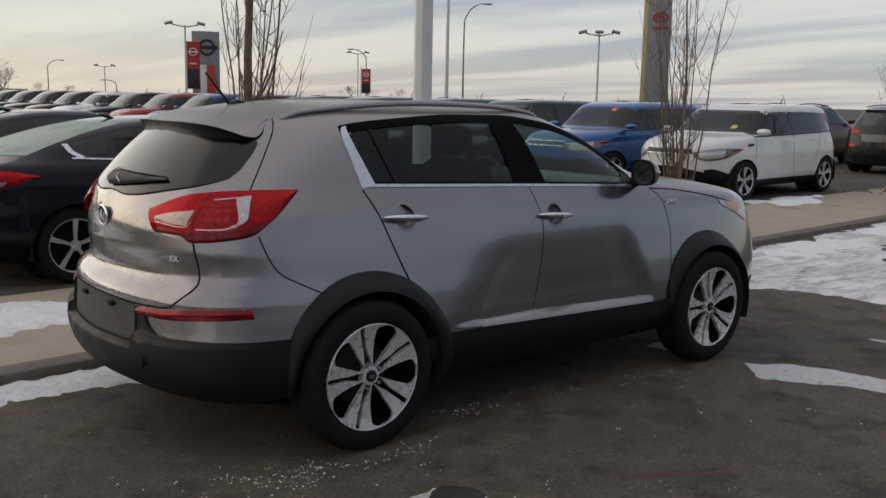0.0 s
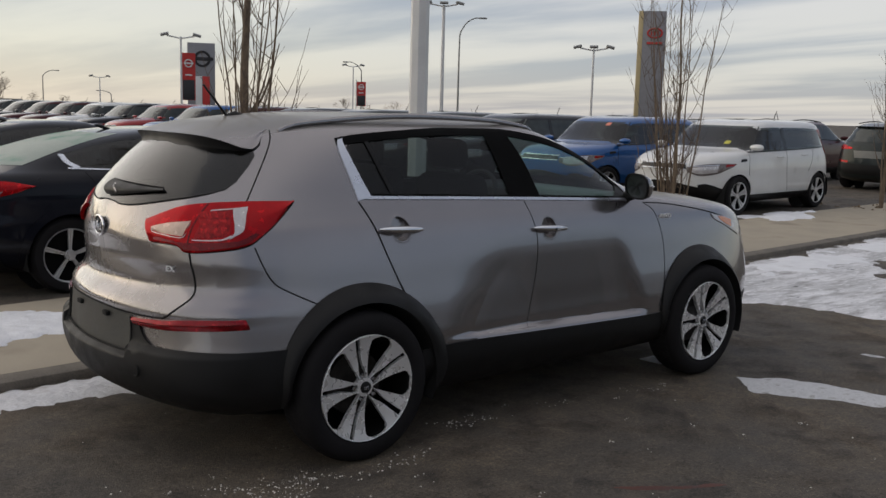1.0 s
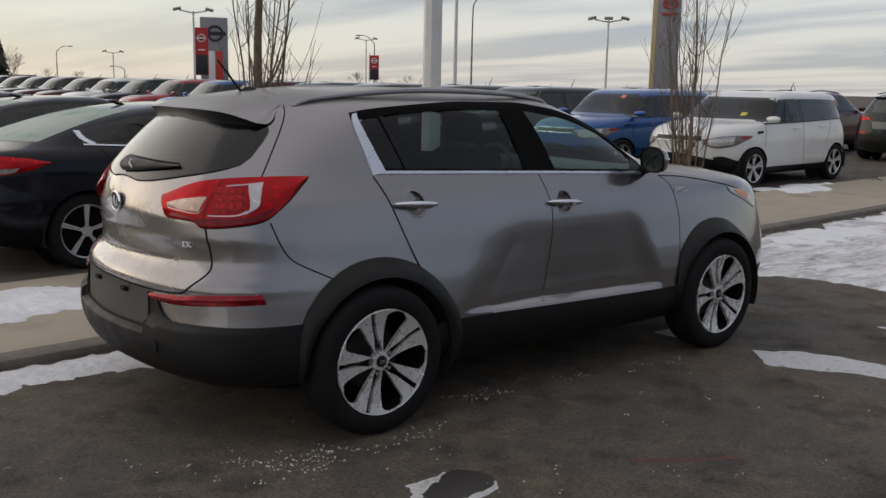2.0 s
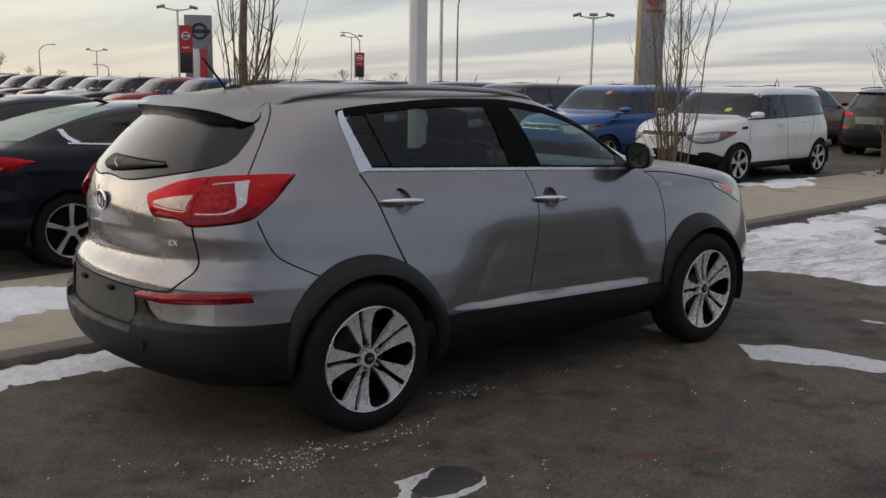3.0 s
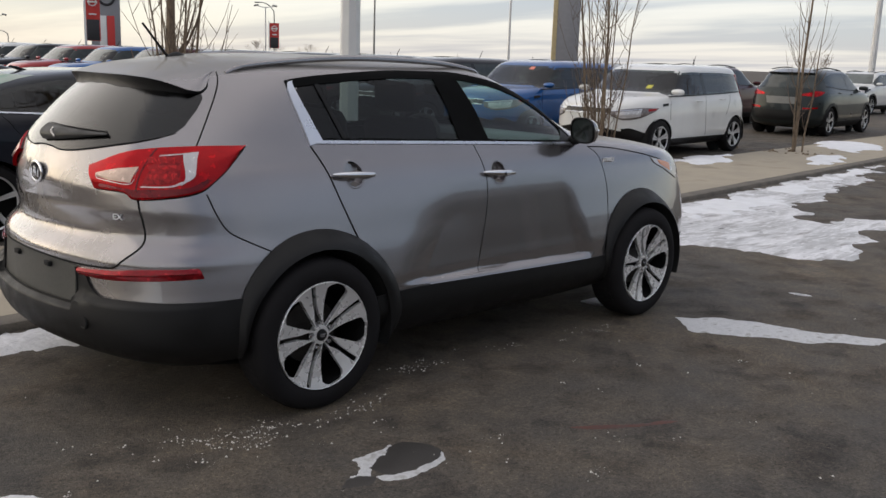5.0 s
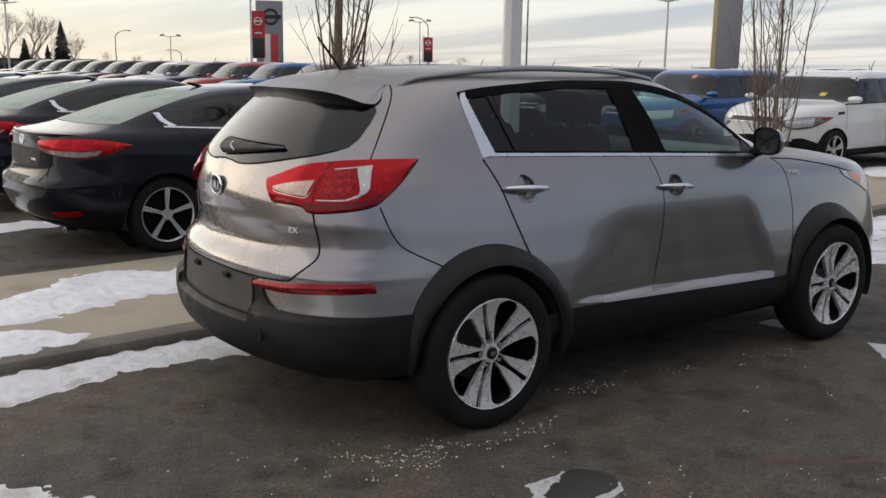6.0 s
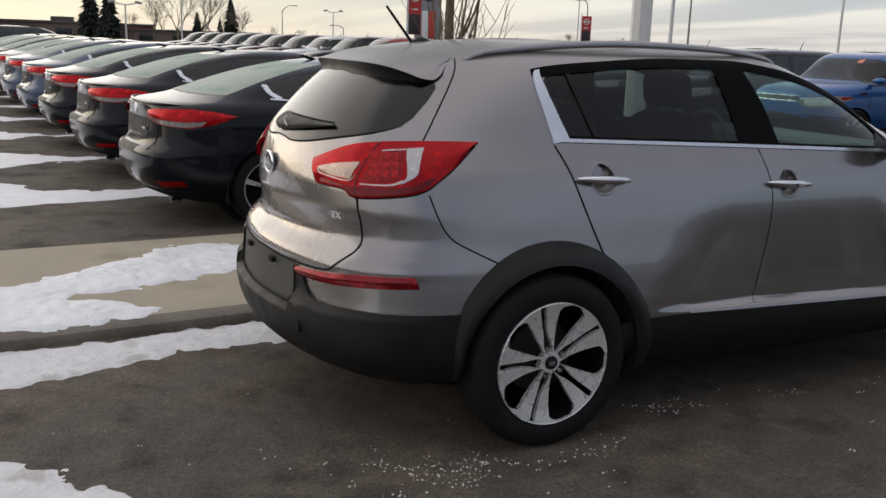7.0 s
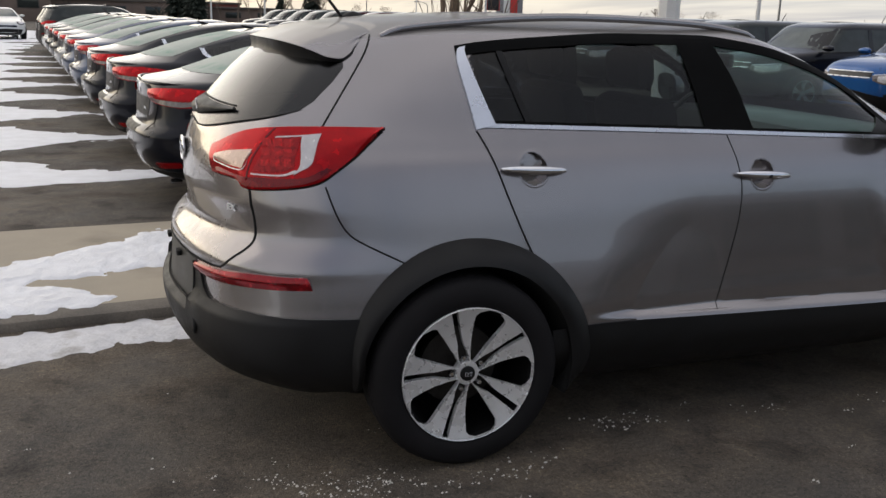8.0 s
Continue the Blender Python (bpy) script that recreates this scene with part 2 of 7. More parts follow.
class Shell:
    """A car's skin as level outlines: rear and front end, half width and corner shape by height."""

    def __init__(self, xc, rear, front, half, corner_r, corner_f):
        self.xc, self.rear, self.front, self.half = xc, smooth(*rear), smooth(*front), smooth(*half)
        self.ar, self.br = smooth(*[(k[0], k[1]) for k in corner_r]), smooth(*[(k[0], k[2]) for k in corner_r])
        self.af, self.bf = smooth(*[(k[0], k[1]) for k in corner_f]), smooth(*[(k[0], k[2]) for k in corner_f])
        self.low, self.high = rear[0][0], rear[-1][0]

    def dims(self, x, z):
        if x < self.xc:
            return self.xc - self.rear(z), self.ar(z), self.br(z)
        return self.front(z) - self.xc, self.af(z), self.bf(z)

    def y(self, x, z):
        """Half width at x and z."""
        length, a, b = self.dims(x, z)
        u = min(abs(x - self.xc) / max(length, 1e-3), 1.0)
        return self.half(z) * (1 - u ** a) ** (1 / b) - self.dent(x, z)

    def dent(self, x, z):
        """How far the skin is hollowed at x and z."""
        return 0.0

    def x_rear(self, y, z):
        length, a, b = self.dims(self.xc - 1, z)
        u = min(abs(y) / max(self.half(z), 1e-3), 1.0)
        return self.xc - length * (1 - u ** b) ** (1 / a)

    def x_front(self, y, z):
        length, a, b = self.dims(self.xc + 1, z)
        u = min(abs(y) / max(self.half(z), 1e-3), 1.0)
        return self.xc + length * (1 - u ** b) ** (1 / a)

    def wrap(self, phi, z, end=-1):
        """A point on the outline: phi 0 at the middle of the rear (end=-1) or front (end=1), 90 at the widest."""
        length, a, b = self.dims(self.xc + end, z)
        c, s = max(math.cos(math.radians(phi)), 0), max(math.sin(math.radians(phi)), 0)
        x = self.xc + end * length * c ** (2 / a)
        return x, -self.half(z) * s ** (2 / b) + (self.dent(x, z) if phi > 45 else 0.0), z

    def phi_y(self, y, z, end=-1):
        _, a, b = self.dims(self.xc + end, z)
        return math.degrees(math.asin(min(abs(y) / self.half(z), 1) ** (b / 2)))

    def phi_x(self, x, z):
        length, a, b = self.dims(x, z)
        return math.degrees(math.acos(min(abs(x - self.xc) / length, 1) ** (a / 2)))

    def inside(self, p):
        x, y, z = p
        if not self.low < z < self.high:
            return False
        length, a, b = self.dims(x, z)
        return (abs(x - self.xc) / max(length, 1e-3)) ** a + (abs(y) / max(self.half(z), 1e-3)) ** b < 1


# ---- making meshes ----
def link_mesh(name, data, material, smooth_to=38):
    verts, faces = data
    me = bpy.data.meshes.new(name)
    me.from_pydata([tuple(v) for v in verts], [], faces)
    me.materials.append(material)
    if smooth_to:
        me.polygons.foreach_set("use_smooth", [True] * len(me.polygons))
        me.set_sharp_from_angle(angle=radians(smooth_to))
    me.update()
    return new(name, me)


def part(name, data, material, parent, label="", smooth_to=38):
    ob = link_mesh(name, data, material, smooth_to)
    ob.parent = parent
    if label:
        ob["label"] = label
    return ob


def thing(name, m, label, category, group=""):
    ob = new(name)
    ob.empty_display_size = 0.2
    ob.matrix_basis = m
    return tagged(ob, label, category, group)


def structure(name, data, material, label, category, smooth_to=38, kind="structure"):
    return tagged(link_mesh(name, data, material, smooth_to), label, category, "", kind)


def join(*items):
    verts, faces = [], []
    for v, f in items:
        n = len(verts)
        verts += [tuple(p) for p in v]
        faces += [tuple(i + n for i in q) for q in f]
    return verts, faces


def moved(data, m):
    return [tuple(m @ Vector(v)) for v in data[0]], data[1]


def flipped(data):
    """The mirror image across the car's middle."""
    return [(x, -y, z) for x, y, z in data[0]], [tuple(reversed(f)) for f in data[1]]


def curve(points, n, bend=True):
    """n points along a line through the given ones, evenly spaced, smooth if bend."""
    p = [np.array(q, float) for q in points]
    if bend and len(p) > 2:
        p = [2 * p[0] - p[1], *p, 2 * p[-1] - p[-2]]
        fine = []
        for i in range(1, len(p) - 2):
            for t in np.linspace(0, 1, 12, endpoint=False):
                a, b, c, d = p[i - 1:i + 3]
                fine.append(0.5 * (2 * b + (c - a) * t + (2 * a - 5 * b + 4 * c - d) * t * t + (3 * b - a - 3 * c + d) * t ** 3))
        fine.append(p[-2])
        p = fine
    p = np.array(p)
    s = np.r_[0, np.cumsum(np.linalg.norm(np.diff(p, axis=0), axis=1))]
    return [np.array([np.interp(v, s, p[:, k]) for k in range(p.shape[1])]) for v in np.linspace(0, s[-1], n)]


def rbox(x, y, z, r=0.01, at=(0, 0, 0)):
    """A box with rounded edges, on its base centre."""
    bm = bmesh.new()
    bmesh.ops.create_cube(bm, size=1)
    bmesh.ops.scale(bm, vec=(x, y, z), verts=bm.verts)
    if r > 0:
        bmesh.ops.bevel(bm, geom=bm.edges, offset=min(r, 0.45 * min(x, y, z)), segments=2, affect="EDGES", profile=0.5)
    bm.verts.ensure_lookup_table()
    out = [tuple(v.co + Vector(at) + Vector((0, 0, z / 2))) for v in bm.verts], [tuple(v.index for v in f.verts) for f in bm.faces]
    bm.free()
    return out


def lathe(profile, n=32, axis="y"):
    """A turned body: profile of (radius, along)."""
    verts, faces = [], []
    for r, a in profile:
        for i in range(n):
            t = 2 * math.pi * i / n
            c, s = r * math.cos(t), r * math.sin(t)
            verts.append((c, a, s) if axis == "y" else (c, s, a) if axis == "z" else (a, c, s))
    for j in range(len(profile) - 1):
        for i in range(n):
            a, b = j * n + i, j * n + (i + 1) % n
            faces.append((a, b, b + n, a + n))
    return verts, faces


def tube(points, radius, n=8, ends=True):
    """A round bar along a line; radius: one value, or one for each point."""
    pts = [Vector(p) for p in points]
    rad = radius if isinstance(radius, (list, tuple)) else [radius] * len(pts)
    verts, faces = [], []
    side = None
    for i, p in enumerate(pts):
        d = (pts[min(i + 1, len(pts) - 1)] - pts[max(i - 1, 0)]).normalized()
        if side is None:
            side = d.orthogonal().normalized()
        side = (side - d * side.dot(d)).normalized()
        other = d.cross(side)
        for k in range(n):
            t = 2 * math.pi * k / n
            verts.append(tuple(p + (side * math.cos(t) + other * math.sin(t)) * float(rad[i])))
    for i in range(len(pts) - 1):
        for k in range(n):
            a, b = i * n + k, i * n + (k + 1) % n
            faces.append((a, b, b + n, a + n))
    if ends:
        faces += [tuple(reversed(range(n))), tuple(range((len(pts) - 1) * n, len(pts) * n))]
    return verts, faces


def sheet(grid, off=0.0, depth=0.0, out=(0, -1, 0)):
    """A skin over a grid of points, raised by off towards out, with edges that go depth back."""
    g = np.array(grid, float)
    du, dv = np.gradient(g, axis=0), np.gradient(g, axis=1)
    nrm = np.cross(du, dv)
    nrm /= np.maximum(np.linalg.norm(nrm, axis=2, keepdims=True), 1e-9)
    toward = np.array(out, float) if not callable(out) else None
    mid = nrm[g.shape[0] // 2, g.shape[1] // 2]
    flip = (mid @ toward) < 0
    if flip:
        nrm = -nrm
    off = np.broadcast_to(np.asarray(off, float), g.shape[:2])[..., None]
    top = g + nrm * off
    a, b = g.shape[:2]
    verts = [tuple(p) for p in top.reshape(-1, 3)]
    quad = lambda i, j: (i * b + j, (i + 1) * b + j, (i + 1) * b + j + 1, i * b + j + 1)
    faces = [quad(i, j) if not flip else quad(i, j)[::-1] for i in range(a - 1) for j in range(b - 1)]
    if depth:
        ring = [(i, 0) for i in range(a)] + [(a - 1, j) for j in range(1, b)] + [(i, b - 1) for i in range(a - 2, -1, -1)] + [(0, j) for j in range(b - 2, 0, -1)]
        n0 = len(verts)
        verts += [tuple(g[i, j] + nrm[i, j] * (off[i, j] - depth)) for i, j in ring]
        for k in range(len(ring)):
            k2 = (k + 1) % len(ring)
            f = (ring[k][0] * b + ring[k][1], n0 + k, n0 + k2, ring[k2][0] * b + ring[k2][1])
            faces.append(f if flip else f[::-1])
    return verts, faces


def between(lo, hi, nt, ns, bend=True):
    """A grid of flat places between two lines."""
    a, b = curve(lo, nt, bend), curve(hi, nt, bend)
    return [[p + (q - p) * s for s in np.linspace(0, 1, ns)] for p, q in zip(a, b)]


def side_sheet(S, lo, hi, nt, ns, off, depth=0.0, bend=True):
    """A skin on the car's right side between two lines of (x, z)."""
    return sheet([[(x, -S.y(x, z), z) for x, z in row] for row in between(lo, hi, nt, ns, bend)], off, depth)


def rear_sheet(S, lo, hi, nt, ns, off, depth=0.0, bend=True):
    """The same across the rear, between lines of (y, z)."""
    return sheet([[(S.x_rear(y, z), y, z) for y, z in row] for row in between(lo, hi, nt, ns, bend)], off, depth, (-1, 0, 0))


def front_sheet(S, lo, hi, nt, ns, off, depth=0.0, bend=True):
    return sheet([[(S.x_front(y, z), y, z) for y, z in row] for row in between(lo, hi, nt, ns, bend)], off, depth, (1, 0, 0.3))


def corner_sheet(S, lo, hi, nt, ns, off, depth=0.0, end=-1, bend=True, belly=0.0):
    """The same round the right corner: lines of (degrees round the corner, z); belly: how far the middle swells."""
    off = np.array([off + belly * math.sin(math.pi * s) for s in np.linspace(0, 1, ns)])[None, :]
    return sheet([[S.wrap(p, z, end) for p, z in row] for row in between(lo, hi, nt, ns, bend)], off, depth, (end * 0.7, -0.7, 0))


def on_side(S, points, n, off=0.0):
    return [(x, -S.y(x, z) - off, z) for x, z in curve(points, n)]


def on_rear(S, points, n, off=0.0):
    return [(S.x_rear(y, z) - off, y, z) for y, z in curve(points, n)]


def skin(S, nu, step, cut=None, both=True):
    """The whole skin from rear middle to front middle, both sides, open where cut says so."""
    levels, z = [], S.low
    while z < S.high:
        levels.append(z)
        d = step
        while d > 0.0012 and (abs(S.front(z + d) - S.front(z)) > 3.5 * step or abs(S.rear(z + d) - S.rear(z)) > 3.5 * step or abs(S.half(z + d) - S.half(z)) > 2.5 * step):
            d *= 0.6
        z += d
    levels.append(S.high)
    rows = []
    for z in levels:
        line = []
        for end, phis in ((-1, np.linspace(0, 90, 90)), (1, np.linspace(90, 0, 90))):
            fine = np.array([S.wrap(p, z, end) for p in phis])
            s = np.r_[0, np.cumsum(np.linalg.norm(np.diff(fine, axis=0), axis=1))]
            at = np.linspace(0, s[-1], nu + 1)
            pts = np.stack([np.interp(at, s, fine[:, k]) for k in range(3)], 1)
            line += [tuple(p) for p in (pts if end < 0 else pts[1:])]
        rows.append(line)
    m = len(rows[0])
    right = [p for row in rows for p in row]
    faces = []
    for j in range(len(rows) - 1):
        for i in range(m - 1):
            q = (j * m + i, j * m + i + 1, (j + 1) * m + i + 1, (j + 1) * m + i)
            if cut:
                c = [sum(right[k][a] for k in q) / 4 for a in range(3)]
                if cut(*c):
                    continue
            faces.append(q)
    data = (right, faces)
    top, low = (len(rows) - 1) * m, 0
    lid = ([*rows[-1], *[(x, -y, z) for x, y, z in reversed(rows[-1])]], [tuple(range(2 * m))])
    return join(data, flipped(data), lid), rows[0]


def letters(text, size, depth):
    """Raised letters in the built-in font, lying in x and y."""
    cu = bpy.data.curves.new("letters", "FONT")
    cu.body, cu.size, cu.extrude, cu.align_x, cu.align_y = text, size, depth, "CENTER", "CENTER"
    ob = bpy.data.objects.new("letters", cu)
    me = ob.to_mesh()
    out = [tuple(v.co) for v in me.vertices], [tuple(p.vertices) for p in me.polygons]
    ob.to_mesh_clear()
    bpy.data.objects.remove(ob)
    bpy.data.curves.remove(cu)
    return out


# ---- the lot: asphalt, kerb, planted island ----
LOT = 4.3  # degrees by which kerb and rows are turned against the grey car


def asphalt():
    """Worn asphalt: pale and dark stones, tan dust, damp stains."""
    m = mat("asphalt", (0.078, 0.071, 0.064), 0.80, var=0.20, scale=2.4, fine=120, bump=0.004, rough_var=0.18, alt=(0.060, 0.054, 0.049), alt_at=0.57)
    nodes, links = m.node_tree.nodes, m.node_tree.links
    bs = nodes["Principled BSDF"]
    bs.inputs["Specular IOR Level"].default_value = 0.3
    tc = nodes.new("ShaderNodeTexCoord")
    col = bs.inputs["Base Color"].links[0].from_socket
    for scale, detail, lo, hi, tint, kind in ((0.55, 6, 0.42, 0.66, (1.55, 1.42, 1.22), "MULTIPLY"), (7.0, 8, 0.46, 0.68, (1.32, 1.28, 1.22), "MULTIPLY"), (3.1, 9, 0.54, 0.64, (0.60, 0.60, 0.62), "MULTIPLY"), (42.0, 7, 0.44, 0.64, (1.4, 1.35, 1.28), "MULTIPLY"), (64.0, 6, 0.52, 0.68, (0.50, 0.50, 0.50), "MULTIPLY"), (160.0, 2, 0.58, 0.72, (2.1, 2.05, 1.95), "MULTIPLY"), (210.0, 1, 0.60, 0.70, (0.35, 0.35, 0.35), "MULTIPLY")):
        n, r, x = nodes.new("ShaderNodeTexNoise"), nodes.new("ShaderNodeMapRange"), nodes.new("ShaderNodeMix")
        n.inputs["Scale"].default_value, n.inputs["Detail"].default_value, n.inputs["Roughness"].default_value = scale, detail, 0.62
        links.new(tc.outputs["Object"], n.inputs["Vector"])
        r.inputs[1].default_value, r.inputs[2].default_value = lo, hi
        links.new(n.outputs[0], r.inputs[0])
        x.data_type, x.blend_type = "RGBA", kind
        links.new(r.outputs[0], x.inputs[0])
        links.new(col, x.inputs[6])
        x.inputs[7].default_value = (*tint, 1)
        col = x.outputs[2]
    links.new(col, bs.inputs["Base Color"])
    return m


M_ASPHALT = asphalt()
M_CONCRETE = mat("weathered_concrete", (0.39, 0.340, 0.262), 0.85, var=0.14, scale=1.3, fine=120, bump=0.0015, alt=(0.30, 0.26, 0.20), alt_at=0.62)
M_KERB = mat("dirty_kerb_concrete", (0.17, 0.15, 0.125), 0.85, var=0.3, scale=5, fine=90, bump=0.003)
M_SNOW = mat("crusted_snow", (0.80, 0.81, 0.84), 0.55, var=0.08, scale=5, fine=70, bump=0.006)


def streaky_ice():
    """Refrozen slush: white crust and grey wet film in streaks along the kerb."""
    m = mat("thin_grey_ice", (0.50, 0.50, 0.51), 0.45, var=0.15, scale=3.5, fine=60, bump=0.004, rough_var=0.2)
    nodes, links = m.node_tree.nodes, m.node_tree.links
    bs = nodes["Principled BSDF"]
    tc, mp = nodes.new("ShaderNodeTexCoord"), nodes.new("ShaderNodeMapping")
    mp.inputs["Rotation"].default_value, mp.inputs["Scale"].default_value = (0, 0, radians(-14)), (0.55, 2.4, 1.0)
    links.new(tc.outputs["Object"], mp.inputs[0])
    col = bs.inputs["Base Color"].links[0].from_socket
    for scale, lo, hi, tint in ((1.3, 0.44, 0.60, (0.80, 0.80, 0.83)), (3.4, 0.50, 0.66, (0.20, 0.19, 0.185)), (9.0, 0.52, 0.64, (0.84, 0.84, 0.86)), (15.0, 0.60, 0.70, (0.15, 0.14, 0.135))):
        n, r, x = nodes.new("ShaderNodeTexNoise"), nodes.new("ShaderNodeMapRange"), nodes.new("ShaderNodeMix")
        n.inputs["Scale"].default_value, n.inputs["Detail"].default_value, n.inputs["Roughness"].default_value = scale, 8, 0.65
        links.new(mp.outputs[0], n.inputs["Vector"])
        r.inputs[1].default_value, r.inputs[2].default_value, r.inputs[4].default_value = lo, hi, 0.85
        links.new(n.outputs[0], r.inputs[0])
        x.data_type = "RGBA"
        links.new(r.outputs[0], x.inputs[0])
        links.new(col, x.inputs[6])
        x.inputs[7].default_value = (*tint, 1)
        col = x.outputs[2]
    links.new(col, bs.inputs["Base Color"])
    return m


M_ICE = streaky_ice()
M_RIME = mat("pale_rime_ice", (0.62, 0.62, 0.63), 0.5, var=0.2, scale=14, fine=90, bump=0.003, alt=(0.36, 0.35, 0.34), alt_at=0.60)
M_DIRTY_SNOW = mat("dirty_snow", (0.70, 0.70, 0.72), 0.6, var=0.12, scale=6, fine=45, bump=0.006, alt=(0.50, 0.485, 0.475), alt_at=0.62)


def ground_z(x, y):
    return 0.006 * noise.noise(Vector((x * 0.35, y * 0.35, 0.3)))


def ground_sheet():
    xs = sorted({*np.linspace(-12, 22, 69).round(2), -700, -250, -100, -50, -30, -20, 30, 45, 70, 120, 300, 800})
    ys = sorted({*np.linspace(-8, 12, 41).round(2), -600, -200, -80, -40, -20, -12, 18, 30, 50, 90, 200, 800})
    verts = [(x, y, ground_z(x, y) if -12 <= x <= 22 and -8 <= y <= 12 else 0.0) for x in xs for y in ys]
    n = len(ys)
    return verts, [(i * n + j, (i + 1) * n + j, (i + 1) * n + j + 1, i * n + j + 1) for i in range(len(xs) - 1) for j in range(n - 1)]


structure("ground", ground_sheet(), M_ASPHALT, "dark worn asphalt of a car lot, damp and stained", "ground")


def kerb_y(x):
    return 1.22 + math.tan(radians(LOT)) * x


KERB, ISLAND = 0.055, 2.12


def island_slab():
    """The raised concrete bed between kerb and rows, in cast bays with a rounded front edge."""
    prof = [(0.0, -0.15), (0.0, KERB - 0.03), (0.012, KERB - 0.008), (0.04, KERB), (0.16, KERB + 0.002)]
    xs = np.arange(-14, 60, 0.35)
    verts, faces = [], []
    for x in xs:
        wob = 0.012 * noise.noise(Vector((x * 1.3, 0.5, 0)))
        for d, z in prof:
            verts.append((x, kerb_y(x) + d + wob, z + 0.006 * noise.noise(Vector((x * 2.1, d * 5, 2)))))
    m = len(prof)
    for i in range(len(xs) - 1):
        for j in range(m - 1):
            faces.append((i * m + j, (i + 1) * m + j, (i + 1) * m + j + 1, i * m + j + 1))
    return verts, faces


structure("kerb", island_slab(), M_KERB, "low grimy concrete kerb with a rounded edge", "kerb")


def island_top():
    ds = [0.162, 0.6, 1.1, 1.55, ISLAND, ISLAND + 0.02]
    xs = np.arange(-14, 60, 0.5)
    verts = [(x, kerb_y(x) + d, (KERB + 0.001 + 0.006 * noise.noise(Vector((x * 0.8, d, 7)))) if k < 5 else -0.1) for x in xs for k, d in enumerate(ds)]
    m = len(ds)
    return verts, [(i * m + j, (i + 1) * m + j, (i + 1) * m + j + 1, i * m + j + 1) for i in range(len(xs) - 1) for j in range(m - 1)]


structure("pavement", island_top(), M_CONCRETE, "tan weathered concrete strip between kerb and parked rows", "pavement")


def patch_of(outline, base, thick, seed, cell=0.035, ragged=0.12, scale=3.0, holes=0.0):
    """A ragged low crust over a smooth closed outline of (x, y): thin at its edge, lumpy inside, eaten into by melt."""
    ring = curve([*outline, outline[0]], 160)
    px, py = np.array([p[0] for p in ring]), np.array([p[1] for p in ring])
    x0, x1, y0, y1 = px.min() - ragged, px.max() + ragged, py.min() - ragged, py.max() + ragged
    nx, ny = max(int((x1 - x0) / cell), 3), max(int((y1 - y0) / cell), 3)
    gx, gy = np.meshgrid(np.linspace(x0, x1, nx), np.linspace(y0, y1, ny), indexing="ij")
    dist = np.full(gx.shape, 1e9)
    inside = np.zeros(gx.shape, bool)
    for i in range(len(px) - 1):
        ax, ay, bx, by = px[i], py[i], px[i + 1], py[i + 1]
        ll = max((bx - ax) ** 2 + (by - ay) ** 2, 1e-12)
        t = np.clip(((gx - ax) * (bx - ax) + (gy - ay) * (by - ay)) / ll, 0, 1)
        dist = np.minimum(dist, np.hypot(gx - ax - t * (bx - ax), gy - ay - t * (by - ay)))
        inside ^= ((ay > gy) != (by > gy)) & (gx < (bx - ax) * (gy - ay) / (by - ay + 1e-12) + ax)
    d = np.where(inside, dist, -dist)
    verts, faces, keep = [], [], np.zeros(gx.shape, bool)
    for i in range(nx):
        for j in range(ny):
            v = Vector((gx[i, j] * scale, gy[i, j] * scale, seed))
            f = noise.fractal(v, 1.0, 2.0, 4)
            e = d[i, j] + ragged * f - holes * max(0.0, noise.noise(v * 0.7 + Vector((9, 3, 1))))
            keep[i, j] = e > 0
            h = thick * min(1.0, max(e, 0) / 0.09) ** 0.6 * (0.75 + 0.5 * noise.noise(v * 2.5))
            verts.append((gx[i, j], gy[i, j], base(gx[i, j], gy[i, j]) + h + 0.0005 if e > 0 else base(gx[i, j], gy[i, j]) + max(e, -0.05) * 0.15))
    for i in range(nx - 1):
        for j in range(ny - 1):
            if keep[i:i + 2, j:j + 2].any():
                faces.append((i * ny + j, (i + 1) * ny + j, (i + 1) * ny + j + 1, i * ny + j + 1))
    used = sorted({k for f in faces for k in f})
    back = {k: n for n, k in enumerate(used)}
    return [verts[k] for k in used], [tuple(back[k] for k in f) for f in faces]


def isle(x, y):
    return KERB + 0.004


def snow(name, outline, thick, seed, label, base=ground_z, m=None, **kw):
    structure(name, patch_of(outline, base, thick, seed, **kw), m or M_SNOW, label, "snow", kind="stuff")


# ---- the grey crossover ----
class ScallopedShell(Shell):
    """A skin whose doors are hollowed above the sill."""

    def ledge(self, x):
        """Height of the moulding's line above the sill."""
        return 0.503 - 0.024 * (x - 0.56)

    def fade(self, x, z):
        """1 along the doors, running out softly behind and in a slanted crease in front."""
        step = lambda v: v * v * (3 - 2 * v)
        return step(min(max((x - 0.44 - 0.45 * (z - 0.5)) / 0.42, 0), 1)) * step(min(max((2.12 - 0.30 * (z - 0.47) - x) / 0.16, 0), 1))

    def dent(self, x, z):
        if not (0.40 < x < 2.26 and 0.45 < z < 1.04):
            return 0.0
        step = lambda v: v * v * (3 - 2 * v)
        up = step(min(max((z - self.ledge(x)) / 0.030, 0), 1)) * step(min(max((1.04 - z) / 0.50, 0), 1))
        return 0.034 * self.fade(x, z) * up


